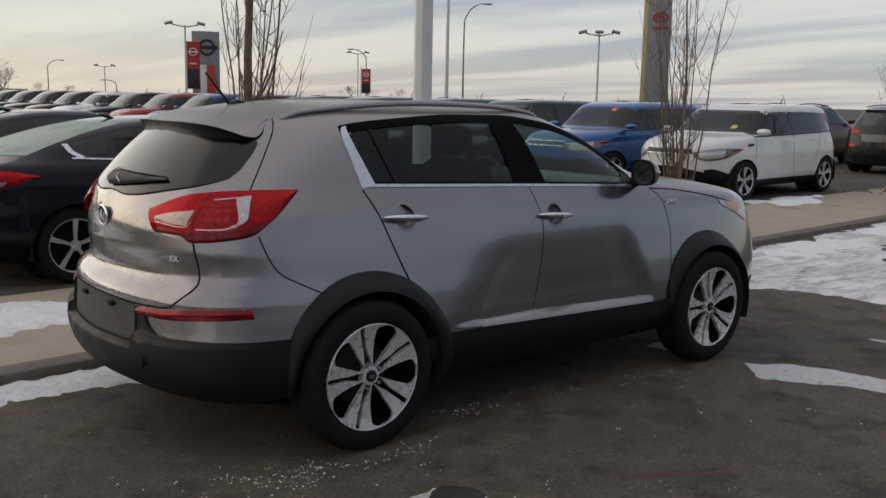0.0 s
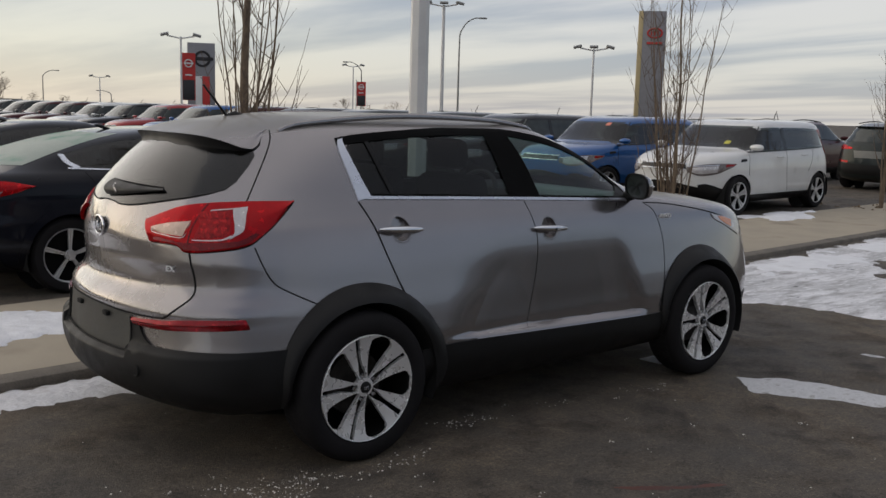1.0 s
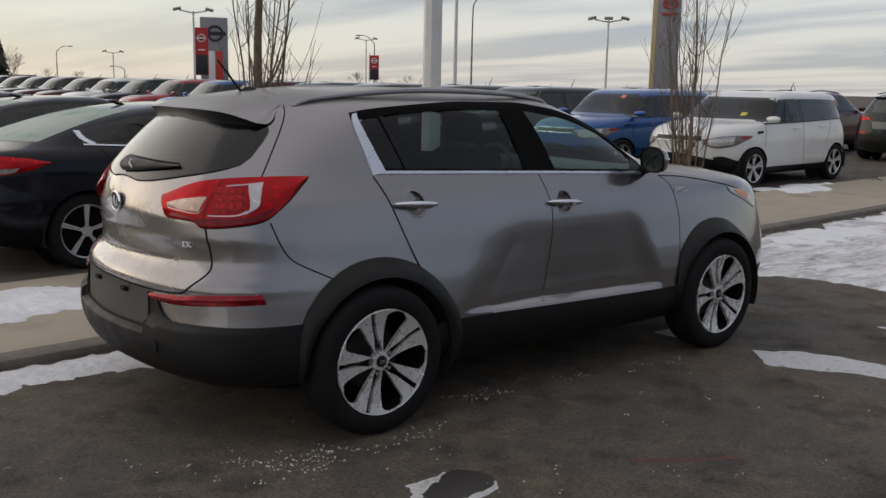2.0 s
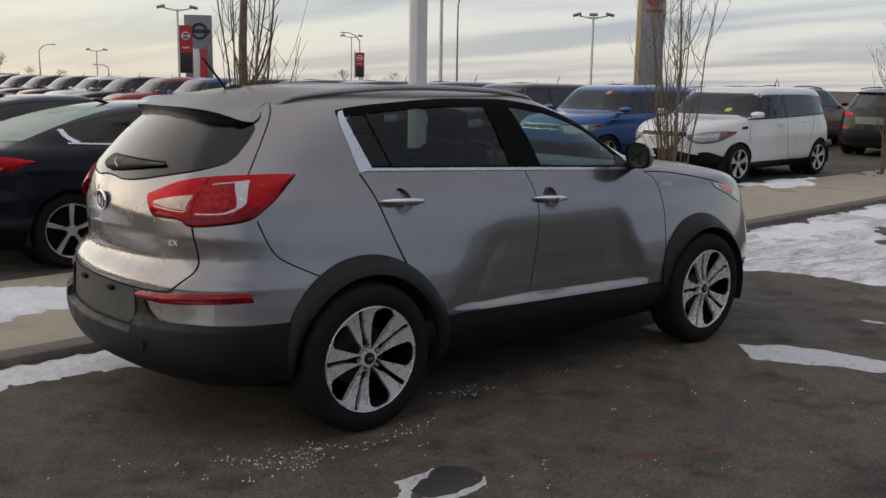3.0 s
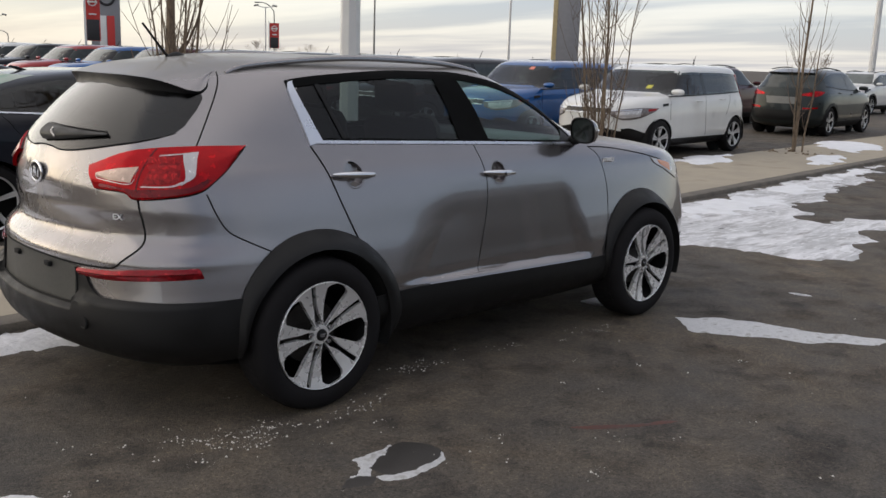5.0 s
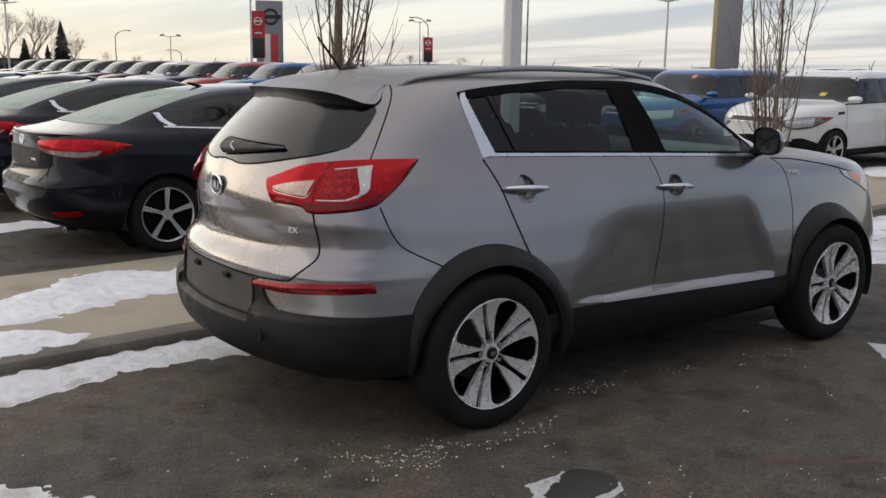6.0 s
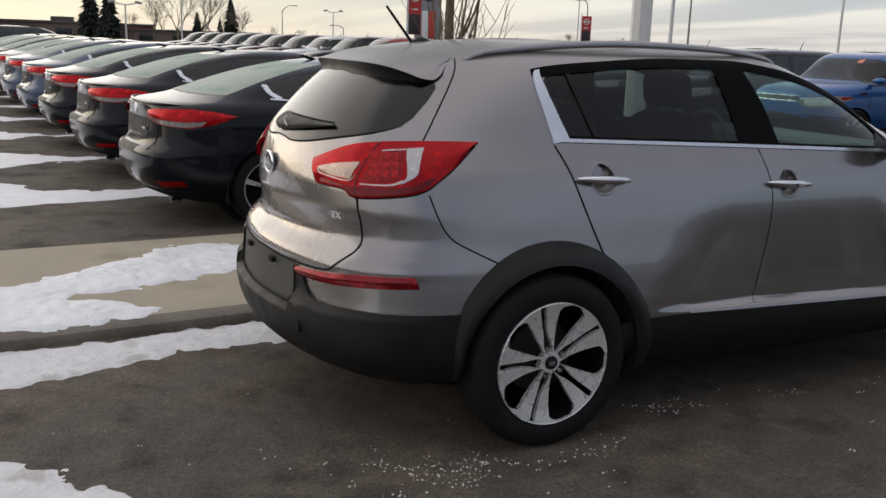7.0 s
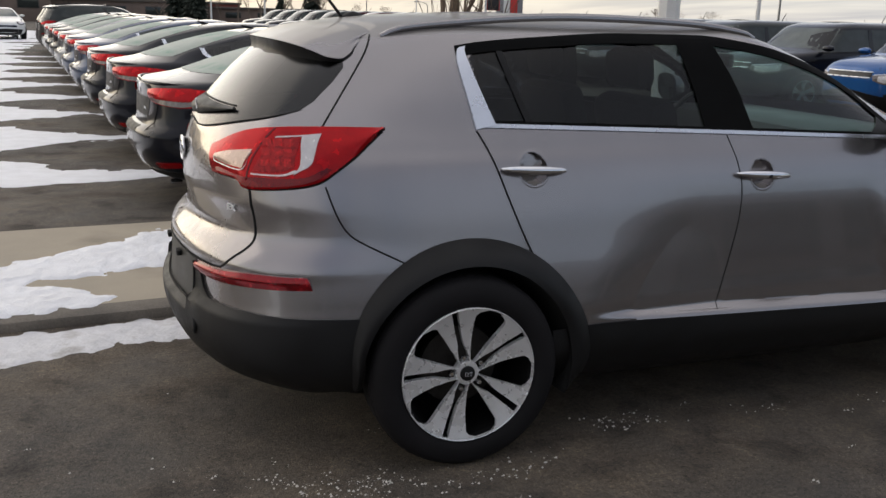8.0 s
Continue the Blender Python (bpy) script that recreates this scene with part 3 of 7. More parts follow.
HERO = ScallopedShell(
    1.2,
    [(0.22, -0.62), (0.30, -0.82), (0.40, -0.920), (0.50, -0.944), (0.56, -0.940), (0.62, -0.936), (0.70, -0.934), (0.735, -0.940), (0.76, -0.930),
     (0.79, -0.902), (0.82, -0.876), (0.85, -0.868), (0.90, -0.872), (0.96, -0.882), (1.02, -0.882), (1.08, -0.872), (1.14, -0.853), (1.18, -0.836), (1.30, -0.745), (1.42, -0.63), (1.50, -0.53),
     (1.55, -0.42), (1.58, -0.30), (1.605, -0.10), (1.62, 0.2), (1.626, 0.45)],
    [(0.22, 3.2), (0.30, 3.42), (0.45, 3.52), (0.60, 3.55), (0.75, 3.54), (0.88, 3.52), (0.97, 3.49), (1.04, 3.40), (1.10, 3.12),
     (1.145, 2.80), (1.175, 2.54), (1.20, 2.42), (1.24, 2.31), (1.40, 1.98), (1.50, 1.72), (1.56, 1.50), (1.59, 1.25), (1.61, 1.0), (1.626, 0.7)],
    [(0.22, 0.72), (0.30, 0.84), (0.42, 0.885), (0.55, 0.874), (0.62, 0.860), (0.70, 0.842), (0.80, 0.817), (0.95, 0.78), (1.08, 0.740),
     (1.15, 0.703), (1.216, 0.668), (1.35, 0.602), (1.485, 0.532), (1.54, 0.495), (1.575, 0.44), (1.60, 0.345), (1.618, 0.2), (1.626, 0.04)],
    [(0.22, 11, 1.7), (1.1, 11, 1.6), (1.25, 10, 1.9), (1.626, 6, 2.2)],
    [(0.22, 4, 6), (0.9, 4, 7), (1.1, 4, 6), (1.2, 6, 2.2), (1.626, 6, 2.2)],
)
BASE, HUB, TYRE, TRACK = 2.64, 0.357, 0.362, 0.925

# outlines of the openings: side glass (x, z), rear glass (y, z)
SIDE_LOW = smooth((0.10, 1.226), (0.166, 1.225), (1.18, 1.184), (2.01, 1.149), (2.07, 1.155))
SIDE_TOP = smooth((0.02, 1.488), (0.10, 1.505), (0.40, 1.533), (0.80, 1.553), (1.13, 1.552), (1.41, 1.521), (1.65, 1.462), (1.89, 1.358), (2.05, 1.22), (2.11, 1.165))
GATE_LOW = smooth((0.0, 1.188), (0.06, 1.184), (0.12, 1.176), (0.417, 1.224), (0.513, 1.253), (0.545, 1.275))
GATE_TOP = smooth((0.0, 1.50), (0.23, 1.50), (0.395, 1.478), (0.472, 1.442), (0.533, 1.33), (0.547, 1.28))


GRIPS = {"rear_door": ((0.165, 1.077), (0.43, 1.064)), "front_door": ((1.185, 1.029), (1.45, 1.014))}


def hero_cut(x, y, z):
    if abs(y) > 0.6 and any(math.hypot(x - (a[0] + b[0]) / 2, z - (a[1] + b[1]) / 2) < 0.085 for a, b in GRIPS.values()):
        return True
    if z < SIDE_TOP(x) - 0.012 and z > SIDE_LOW(x) + 0.004 and 0.11 < x < 2.02 and abs(y) > 0.45:
        return True
    if x < 0 and z > 1.15 and abs(y) < 0.535 and GATE_LOW(abs(y)) + 0.012 < z < GATE_TOP(abs(y)) - 0.012:
        return True
    if x > 1.4 and z > 1.22 and z < 1.53 and abs(y) < HERO.half(z) * 0.86:
        return True
    if x < -0.2 and z < 0.50:
        return True
    for wx in (0, BASE):
        if math.hypot(x - wx, z - HUB) < 0.435 and abs(y) > 0.5:
            return True
    return False


def hero_rim():
    """Five split spokes with bright faces over a black barrel; the axle points along y, the face towards -y."""
    bright, wells = [], []
    R = 0.252
    for k in range(5):
        mid = radians(105 + 72 * k)
        for s in (-1, 1):
            rows = []
            for r in np.linspace(0.040, R - 0.003, 17):
                u = (r - 0.040) / (R - 0.043)
                inner = 0.0095 + 0.003 * u + (0.010 if r < 0.075 else 0.010 * max(0, 1 - (r - 0.075) / 0.05))
                outer = 0.021 + 0.066 * u ** 1.25 + 0.045 * max(0.0, (u - 0.86) / 0.14) ** 2.2
                dish = -0.899 - 0.019 * u + 0.012 * math.sin(math.pi * u)
                rows.append([(r, s * (inner + (outer - inner) * v), dish) for v in np.linspace(0, 1, 4)])
            grid = []
            for row in rows:
                line = []
                for r, w, d in row:
                    a = w / max(r, 0.03)
                    line.append((r * math.cos(mid + a), d, r * math.sin(mid + a)))
                grid.append(line)
            bright.append(sheet(grid, 0.0, 0.022, (0, -1, 0)))
    lip = lathe([(R - 0.003, -0.905), (R - 0.0025, -0.916), (R - 0.001, -0.920), (R + 0.001, -0.921), (R + 0.003, -0.919), (R + 0.004, -0.905)], 64)
    hub = lathe([(0.0, -0.893), (0.036, -0.895), (0.043, -0.894), (0.046, -0.889), (0.046, -0.86)], 40)
    barrel = lathe([(R + 0.004, -0.912), (R - 0.012, -0.90), (R - 0.022, -0.85), (R - 0.04, -0.70)], 48)
    disc = lathe([(0.0, -0.80), (0.15, -0.80), (0.152, -0.79), (0.152, -0.775)], 40)
    cap = lathe([(0.0, -0.905), (0.018, -0.9045), (0.027, -0.901), (0.029, -0.892)], 32)
    back = lathe([(0.0, -0.74), (R - 0.03, -0.74)], 40)
    nuts = []
    for k in range(5):
        a = radians(105 + 72 * k)
        nuts.append(moved(lathe([(0.0, -0.898), (0.007, -0.898), (0.0095, -0.893), (0.0095, -0.875)], 6), Matrix.Translation((0.062 * math.cos(a), 0, 0.062 * math.sin(a)))))
    badge = [moved(rbox(0.004, 0.002, 0.018, 0.0005), Matrix.Translation((dx, -0.906, -0.009)) @ pose(0, 0, 0, 0, t, 0)) for dx, t in ((-0.012, 0), (-0.006, 30), (0.0, -20), (0.007, 20), (0.012, -20))]
    return dict(spokes=join(*bright, lip, hub), barrel=join(barrel, back), disc=disc, cap=cap, nuts=nuts, badge=join(*badge))


def tyre_mesh(radius, rim, y0, width):
    mid = y0 + width / 2
    prof = [(rim, y0 + 0.016), (rim + 0.012, y0 + 0.006), (rim + 0.035, y0), (radius - 0.035, y0 + 0.006), (radius - 0.012, y0 + 0.022), (radius - 0.003, y0 + 0.05)]
    body = lathe([*prof, (radius, mid), *[(r, 2 * mid - y) for r, y in reversed(prof)]], 72)
    blocks = []
    for k in range(60):
        a = 2 * math.pi * k / 60
        for yy, sh in ((mid - 0.035, 0), (mid + 0.035, 0.5)):
            b = rbox(0.026, 0.05, 0.005, 0.001, at=(0, 0, radius - 0.006))
            blocks.append(moved(b, Matrix.Translation((0, yy, 0)) @ Matrix.Rotation(a + sh * 2 * math.pi / 60, 4, "Y")))
    return body, join(*blocks)


def widened(data):
    """The skin is drawn half by half; its middle is spread to the full width, the right flank keeping its place."""
    return [(x, y + 0.085 * (1 + math.sin(math.pi / 2 * min(max(y / 0.62, -1), 1))), z) for x, y, z in data[0]], data[1]


def build_hero():
    S = HERO

    def part(name, data, material, parent, label="", smooth_to=38):
        return add_part(name, widened(data), material, parent, label, smooth_to)

    car = thing("crossover", pose(0, 0, 0), "grey metallic compact crossover with dark wheel arches, parked on asphalt", "car")
    shell, _ = skin(S, 150, 0.013, hero_cut)
    body = part("body", shell, M_HERO, car)
    lows = [S.wrap(p, 0.23) for p in np.linspace(0, 90, 20)] + [S.wrap(p, 0.23, 1) for p in np.linspace(90, 0, 20)]
    part("underbody", ([*lows, *[(x, -y, z) for x, y, z in reversed(lows)]], [tuple(range(80))]), M_UNDER, car)

    # panels of the doors, a hair proud, and the dark gaps round them
    rear_edge = [(0.095, 1.205), (0.135, 1.12), (0.20, 0.94), (0.258, 0.80), (0.31, 0.70), (0.385, 0.60), (0.44, 0.49)]
    b_edge = [(1.178, 1.172), (1.205, 1.06), (1.215, 0.96), (1.192, 0.82), (1.14, 0.66), (1.08, 0.50)]
    front_edge = [(2.19, 1.125), (2.27, 1.06), (2.305, 0.90), (2.29, 0.75), (2.25, 0.60), (2.19, 0.50)]
    fender = [(-0.478, 1.027), (-0.45, 0.94), (-0.415, 0.875), (-0.36, 0.835), (-0.21, 0.76)]
    hood_line = [(2.19, 1.125), (2.45, 1.105), (2.80, 1.052), (3.05, 1.0)]
    gate = [(-0.235, 1.534), (-0.275, 1.47), (-0.381, 1.333), (-0.466, 1.221)]
    for s in (0, 1):
        fix = flipped if s else (lambda d: d)
        for nm, lo, hi in (("rear_door", rear_edge, b_edge), ("front_door", b_edge, front_edge)):
            (xa, za), (xb, zb) = GRIPS[nm]
            mx, mz = (xa + xb) / 2, (za + zb) / 2
            verts, faces = side_sheet(S, lo, hi, 100, 150, 0.0025, 0.004)
            mid = lambda f: (sum(verts[i][0] for i in f) / 4 - mx, sum(verts[i][2] for i in f) / 4 - mz)
            door = part(nm, fix((verts, [f for f in faces if math.hypot(*mid(f)) > 0.058])), M_HERO, car)
            cup = []
            for r, d in ((0.10, -0.036), (0.50, -0.036), (0.76, -0.035), (0.82, -0.028), (0.855, -0.010), (0.88, 0.0020), (0.93, 0.0036), (1.0, 0.0036), (1.04, 0.0024)):
                cup.append([(mx + 0.064 * r * math.cos(t), -S.y(mx + 0.064 * r * math.cos(t), mz + 0.066 * r * math.sin(t)) - d - (0.016 * r * math.sin(t) if r < 0.8 else 0), mz + 0.066 * r * math.sin(t)) for t in np.linspace(0, 2 * math.pi, 41)])
            part("handle_cup", fix(sheet(cup)), M_HERO, door, "round hollow behind the handle")
            line = [(xa + (xb - xa) * t, -S.y(mx, mz) - 0.012 - 0.030 * math.sin(math.pi * t) ** 0.5, za + (zb - za) * t) for t in np.linspace(0, 1, 15)]
            bar = tube(line, [0.004 + 0.013 * math.sin(math.pi * t) ** 0.5 for t in np.linspace(0, 1, 15)], 12)
            part("door_handle", fix(bar), M_CHROME, door, "chrome grip handle")
            if nm == "front_door":
                part("keyhole", fix(rbox(0.016, 0.004, 0.012, 0.002, at=(mx, -S.y(mx, mz) - 0.058, mz - 0.008))), M_DARK, door)
        for nm, line in (("rear_door_gap", rear_edge), ("pillar_gap", b_edge), ("front_door_gap", front_edge), ("fender_gap", fender), ("bonnet_gap", hood_line)):
            part(nm, fix(tube(on_side(S, line, 34, 0.0015), 0.0032, 6)), M_DARK, car)
        part("tailgate_gap", fix(tube(on_side(S, gate, 20, 0.001), 0.0034, 6)), M_DARK, car)
        low_gate = [(-0.56, 1.0), (-0.582, 0.90), (-0.592, 0.81), (-0.575, 0.765), (-0.545, 0.728)]
        part("tailgate_gap", fix(tube(on_rear(S, low_gate, 20, 0.001), 0.004, 6)), M_DARK, car)

        # side windows: black frame, glass, chrome line, quarter wedge
        xs_r, xs_f = (0.095, 1.12), (1.16, 2.035)
        for nm, (xa, xb), g, lab in (("rear_window", xs_r, G_PRIV, "dark privacy glass"), ("front_window", xs_f, G_FRONT, "pale green tinted glass")):
            n = 24
            xt = np.linspace(xa, xb, n)
            grid = [[(x, -S.y(x, z) + 0.004, z) for z in np.linspace(SIDE_LOW(x) - 0.006, max(SIDE_TOP(x) - 0.028, SIDE_LOW(x) + 0.02), 10)] for x in xt]
            pane = part(nm, fix(sheet(grid)), g, car, lab)
            pane.visible_shadow = False
        loops = [(0.10, 1.225), (1.18, 1.184), (2.04, 1.148)]
        part("chrome_line", fix(side_sheet(S, [(x, z - 0.009) for x, z in loops], [(x, z + 0.005) for x, z in loops], 40, 4, 0.006, 0.006)), M_SATIN, car, "bright chrome window line")
        part("belt_seal", fix(side_sheet(S, [(x, z + 0.004) for x, z in loops], [(x, z + 0.016) for x, z in loops], 40, 3, 0.004, 0.006)), M_MATT, car)
        part("quarter_trim", fix(side_sheet(S, [(0.092, 1.208), (0.075, 1.32), (0.058, 1.43), (0.062, 1.478), (0.075, 1.494)], [(0.172, 1.222), (0.138, 1.32), (0.104, 1.43), (0.094, 1.48), (0.100, 1.499)], 24, 6, 0.008, 0.008)), M_SATIN, car, "broad satin chrome wedge")
        top = [(x, SIDE_TOP(x)) for x in np.linspace(0.06, 2.07, 30)]
        part("window_surround", fix(side_sheet(S, [(x, z - 0.034) for x, z in top], [(x, z + 0.004) for x, z in top], 60, 4, 0.004, 0.006)), M_MATT, car, "black window surround")
        part("centre_pillar", fix(side_sheet(S, [(1.085, 1.185), (1.06, 1.36), (1.02, 1.54)], [(1.315, 1.18), (1.27, 1.36), (1.19, 1.54)], 16, 8, 0.0045, 0.006)), M_MATT, car, "black pillar")
        part("mirror_corner", fix(side_sheet(S, [(1.90, 1.15), (1.98, 1.20), (2.01, 1.235)], [(2.06, 1.145), (2.08, 1.165), (2.06, 1.20)], 10, 5, 0.004, 0.005)), M_CLAD, car)
        part("quarter_bar", fix(side_sheet(S, [(0.300, 1.22), (0.255, 1.36), (0.215, 1.50)], [(0.325, 1.22), (0.280, 1.36), (0.240, 1.50)], 14, 3, 0.003, 0.004)), M_CLAD, car)

        # lower moulding: a ledge that catches the sky
        grid = []
        for x in np.linspace(0.70, 2.07, 60):
            f = S.fade(x, 0.50)
            row = []
            for u in np.linspace(0, 1, 8):
                z = S.ledge(x) - 0.010 + (0.010 + 0.030 * f) * u
                full = S.y(x, z) + S.dent(x, z)
                row.append((x, -max(full + 0.007 - (0.007 + 0.030 * f) * u ** 1.5, S.y(x, z) + 0.0035), z))
            grid.append(row)
        part("door_moulding", fix(sheet(grid, 0, 0.006)), M_HERO, car, "raised lower door moulding")

        # black lower cladding, wheel arches, wells
        part("sill", fix(side_sheet(S, [(0.34, 0.235), (1.3, 0.225), (2.30, 0.235)], [(0.34, 0.484), (0.60, 0.494), (1.1, 0.482), (2.0, 0.461), (2.30, 0.461)], 50, 10, 0.010, 0.012)), M_CLAD, car, "black plastic sill")
        for wx in (0, BASE):
            outer, lip, inner = [], [], []
            for t in np.linspace(-20, 186, 49):
                c, sn = math.cos(radians(t)), math.sin(radians(t))
                R = 0.482 if t < 150 else 0.482 - 0.0012 * (t - 150)
                back = max(0.0, (t - 140) / 46)
                x, z = wx + 0.028 + R * c, max(HUB + R * sn, 0.235)
                outer.append((x, -S.y(x, z) - 0.005 - 0.008 * back, z))
                xl, zl = wx + 0.012 + 0.405 * c, max(HUB + 0.402 * sn, 0.235)
                lip.append((xl, -0.908 * (1 - back) - back * (S.y(xl, zl) + 0.022), zl))
                inner.append((wx + 0.395 * c, -0.55, max(HUB + 0.395 * sn, 0.235)))
            grid = [[np.array(o) * (1 - u) + np.array(l) * u + np.array((0, -0.016 * math.sin(math.pi * u), 0)) for u in np.linspace(0, 1, 6)] + [np.array(l) * 0.96 + np.array(n) * 0.04] for o, l, n in zip(outer, lip, inner)]
            part("wheel_arch", fix(sheet(grid, 0, 0.0)), M_CLAD, car, "black plastic wheel arch flare")
            part("wheel_well", fix(sheet([[np.array(l) * (1 - u) + np.array(n) * u for u in (0.04, 0.5, 1)] for l, n in zip(lip, inner)])), M_UNDER, car)
            well = [(wx + 0.45 * math.cos(t), -0.55, max(HUB + 0.45 * math.sin(t), 0.236)) for t in np.linspace(0, 2 * math.pi, 24, endpoint=False)]
            part("well_wall", fix((well, [tuple(range(24))])), M_UNDER, car)

        # mirror
        bow = lambda c, q: math.copysign(abs(c) ** q, c)
        swell_at = lambda u: (1 - u ** 2.4) ** 0.55
        ring = lambda u, k: [(1.990 + 0.118 * u - 0.012 * math.sin(t) * (1 - u), -0.812 + 0.086 * k * bow(math.cos(t), 0.72), 1.236 + 0.078 * k * bow(math.sin(t), 0.78) - 0.010 * u) for t in np.linspace(0, 2 * math.pi, 33)]
        mirror = part("door_mirror", fix(sheet([ring(u, swell_at(u)) for u in np.linspace(0, 0.995, 14)])), M_HERO, car, "grey door mirror with a black frame")
        part("mirror_frame", fix(sheet([ring(u, k) for u, k in ((0.10, 1.012), (0.0, 1.012), (-0.03, 0.99), (-0.03, 0.90), (0.05, 0.88))])), M_CLAD, mirror)
        part("mirror_foot", fix(tube([(2.06, -0.69, 1.165), (2.05, -0.75, 1.18), (2.045, -0.80, 1.205)], [0.035, 0.03, 0.035], 10)), M_CLAD, mirror)
        part("repeater", fix(tube([(1.990 + 0.118 * u, -0.812 - 0.086 * swell_at(u) - 0.001, 1.246 - 0.010 * u) for u in np.linspace(0.30, 0.90, 10)], 0.006, 8)), M_CHROME, mirror)
        part("mirror_glass", fix(sheet([ring(0.03, 0.90 * k) for k in (0.02, 0.5, 1)])), G_FAR, mirror)

        # tail lamp round the corner, in its red, dark and clear pieces
        P = lambda y, z: (S.phi_y(y, z), z)
        Q = lambda x, z: (S.phi_x(x, z), z)
        hi = [P(0.330, 1.125), P(0.455, 1.187), P(0.545, 1.209), Q(-0.44, 1.217), Q(-0.25, 1.216)]
        lo = [P(0.383, 1.036), P(0.507, 1.030), P(0.552, 1.004), Q(-0.60, 1.016), Q(-0.505, 1.036), Q(-0.44, 1.075), Q(-0.355, 1.133), Q(-0.262, 1.208)]
        lamp = part("tail_lamp", fix(corner_sheet(S, lo, hi, 60, 14, 0.016, 0.018, belly=0.010)), M_RED, car, "large red wraparound tail lamp")
        part("lamp_edge", fix(join(tube([S.wrap(p, z) for p, z in curve(hi, 40)], 0.006, 6), tube([S.wrap(p, z) for p, z in curve(lo, 40)], 0.006, 6))), M_DARK, lamp)
        part("reversing_lens", fix(corner_sheet(S, [P(0.388, 1.082), P(0.45, 1.072), P(0.530, 1.066)], [P(0.382, 1.096), P(0.45, 1.116), P(0.534, 1.130)], 16, 6, 0.0265, 0.004, belly=0.003)), M_PINK, lamp, "pale clear reversing lens")
        rim = [P(0.386, 1.086), P(0.395, 1.101), P(0.45, 1.120), P(0.532, 1.135), P(0.536, 1.10), P(0.531, 1.061), P(0.45, 1.067), P(0.395, 1.076), P(0.386, 1.086)]
        part("lens_rim", fix(sheet([[S.wrap(p, z)[:2] + (z,) for z in (zc - 0.0018, zc + 0.0018)] for p, zc in curve(rim, 50)], 0.030, 0.003, (-0.7, -0.7, 0))), M_LENS, lamp)
        part("light_frame", fix(join(
            corner_sheet(S, [P(0.568, 1.050), P(0.61, 1.050), Q(-0.60, 1.053), Q(-0.555, 1.068)], [P(0.568, 1.055), P(0.61, 1.055), Q(-0.60, 1.059), Q(-0.565, 1.075)], 20, 3, 0.0285, 0.004),
            corner_sheet(S, [P(0.570, 1.171), P(0.61, 1.177), Q(-0.50, 1.183)], [P(0.570, 1.176), P(0.61, 1.183), Q(-0.470, 1.190)], 20, 3, 0.0285, 0.004),
            corner_sheet(S, [Q(-0.572, 1.057), Q(-0.545, 1.10), Q(-0.530, 1.183)], [Q(-0.553, 1.068), Q(-0.508, 1.10), Q(-0.470, 1.189)], 16, 5, 0.0288, 0.004))), M_LENS, lamp, "pale light guide frame")
        for i in range(3):
            for j in range(3):
                xx = -0.560 - 0.032 * j - 0.007 * i
                part("light_cell", fix(corner_sheet(S, [Q(xx - 0.027, 1.144 - 0.032 * i), Q(xx, 1.146 - 0.032 * i)], [Q(xx - 0.027, 1.168 - 0.032 * i), Q(xx, 1.170 - 0.032 * i)], 4, 4, 0.0276, 0.001, belly=0.0015)), M_CELL, lamp)
        split = [(0.558, 1.006), (0.553, 1.06), (0.549, 1.12), (0.545, 1.205)]
        swell = lambda z: 0.0175 + 0.0100 * math.sin(math.pi * min(max((z - 1.004) / 0.204, 0), 1))
        rows = [[S.wrap(S.phi_y(y + w, z), z) for w in (-0.003, 0.003)] for y, z in curve(split, 24)]
        part("lamp_split", fix(sheet(rows, np.array([[swell(r[0][2])] * 2 for r in rows]), 0.002, (-0.7, -0.7, 0))), M_RED2, lamp)
        part("light_bed", fix(corner_sheet(S, [P(0.568, 1.062), Q(-0.62, 1.064), Q(-0.568, 1.080)], [P(0.570, 1.168), Q(-0.60, 1.174), Q(-0.530, 1.178)], 20, 6, 0.0272, 0.002)), M_RED3, lamp)
        part("lamp_foot", fix(corner_sheet(S, [P(0.405, 1.044), P(0.512, 1.035), P(0.555, 1.012), Q(-0.60, 1.022), Q(-0.51, 1.042), Q(-0.45, 1.08)], [P(0.405, 1.060), P(0.515, 1.044), P(0.555, 1.044), Q(-0.60, 1.047), Q(-0.53, 1.055), Q(-0.47, 1.085)], 30, 4, 0.0215, 0.003)), M_RED2, lamp)
        refl = part("bumper_reflector", fix(corner_sheet(S, [P(0.365, 0.664), P(0.50, 0.662), P(0.655, 0.671), P(0.790, 0.681)], [P(0.340, 0.692), P(0.49, 0.702), P(0.652, 0.721), P(0.776, 0.724)], 40, 7, 0.010, 0.012, belly=0.006)), M_REFLECTOR, car, "long slim red bumper reflector")
        part("reflector_line", fix(corner_sheet(S, [P(0.355, 0.677), P(0.50, 0.680), P(0.655, 0.692), P(0.77, 0.699)], [P(0.355, 0.681), P(0.50, 0.684), P(0.655, 0.697), P(0.77, 0.704)], 30, 2, 0.0175, 0.002)), M_RED2, refl)

        # head lamp tip that shows past the wing
        part("head_lamp", fix(side_sheet(S, [(2.93, 0.985), (3.08, 0.93), (3.25, 0.86)], [(2.90, 1.02), (3.10, 0.985), (3.30, 0.93)], 20, 6, 0.006, 0.008)), M_LENS, car, "clear head lamp")
        part("indicator", fix(side_sheet(S, [(3.0, 0.975), (3.07, 0.945), (3.14, 0.92)], [(2.98, 1.0), (3.08, 0.985), (3.16, 0.965)], 12, 5, 0.009, 0.004)), M_AMBER, car, "amber indicator")
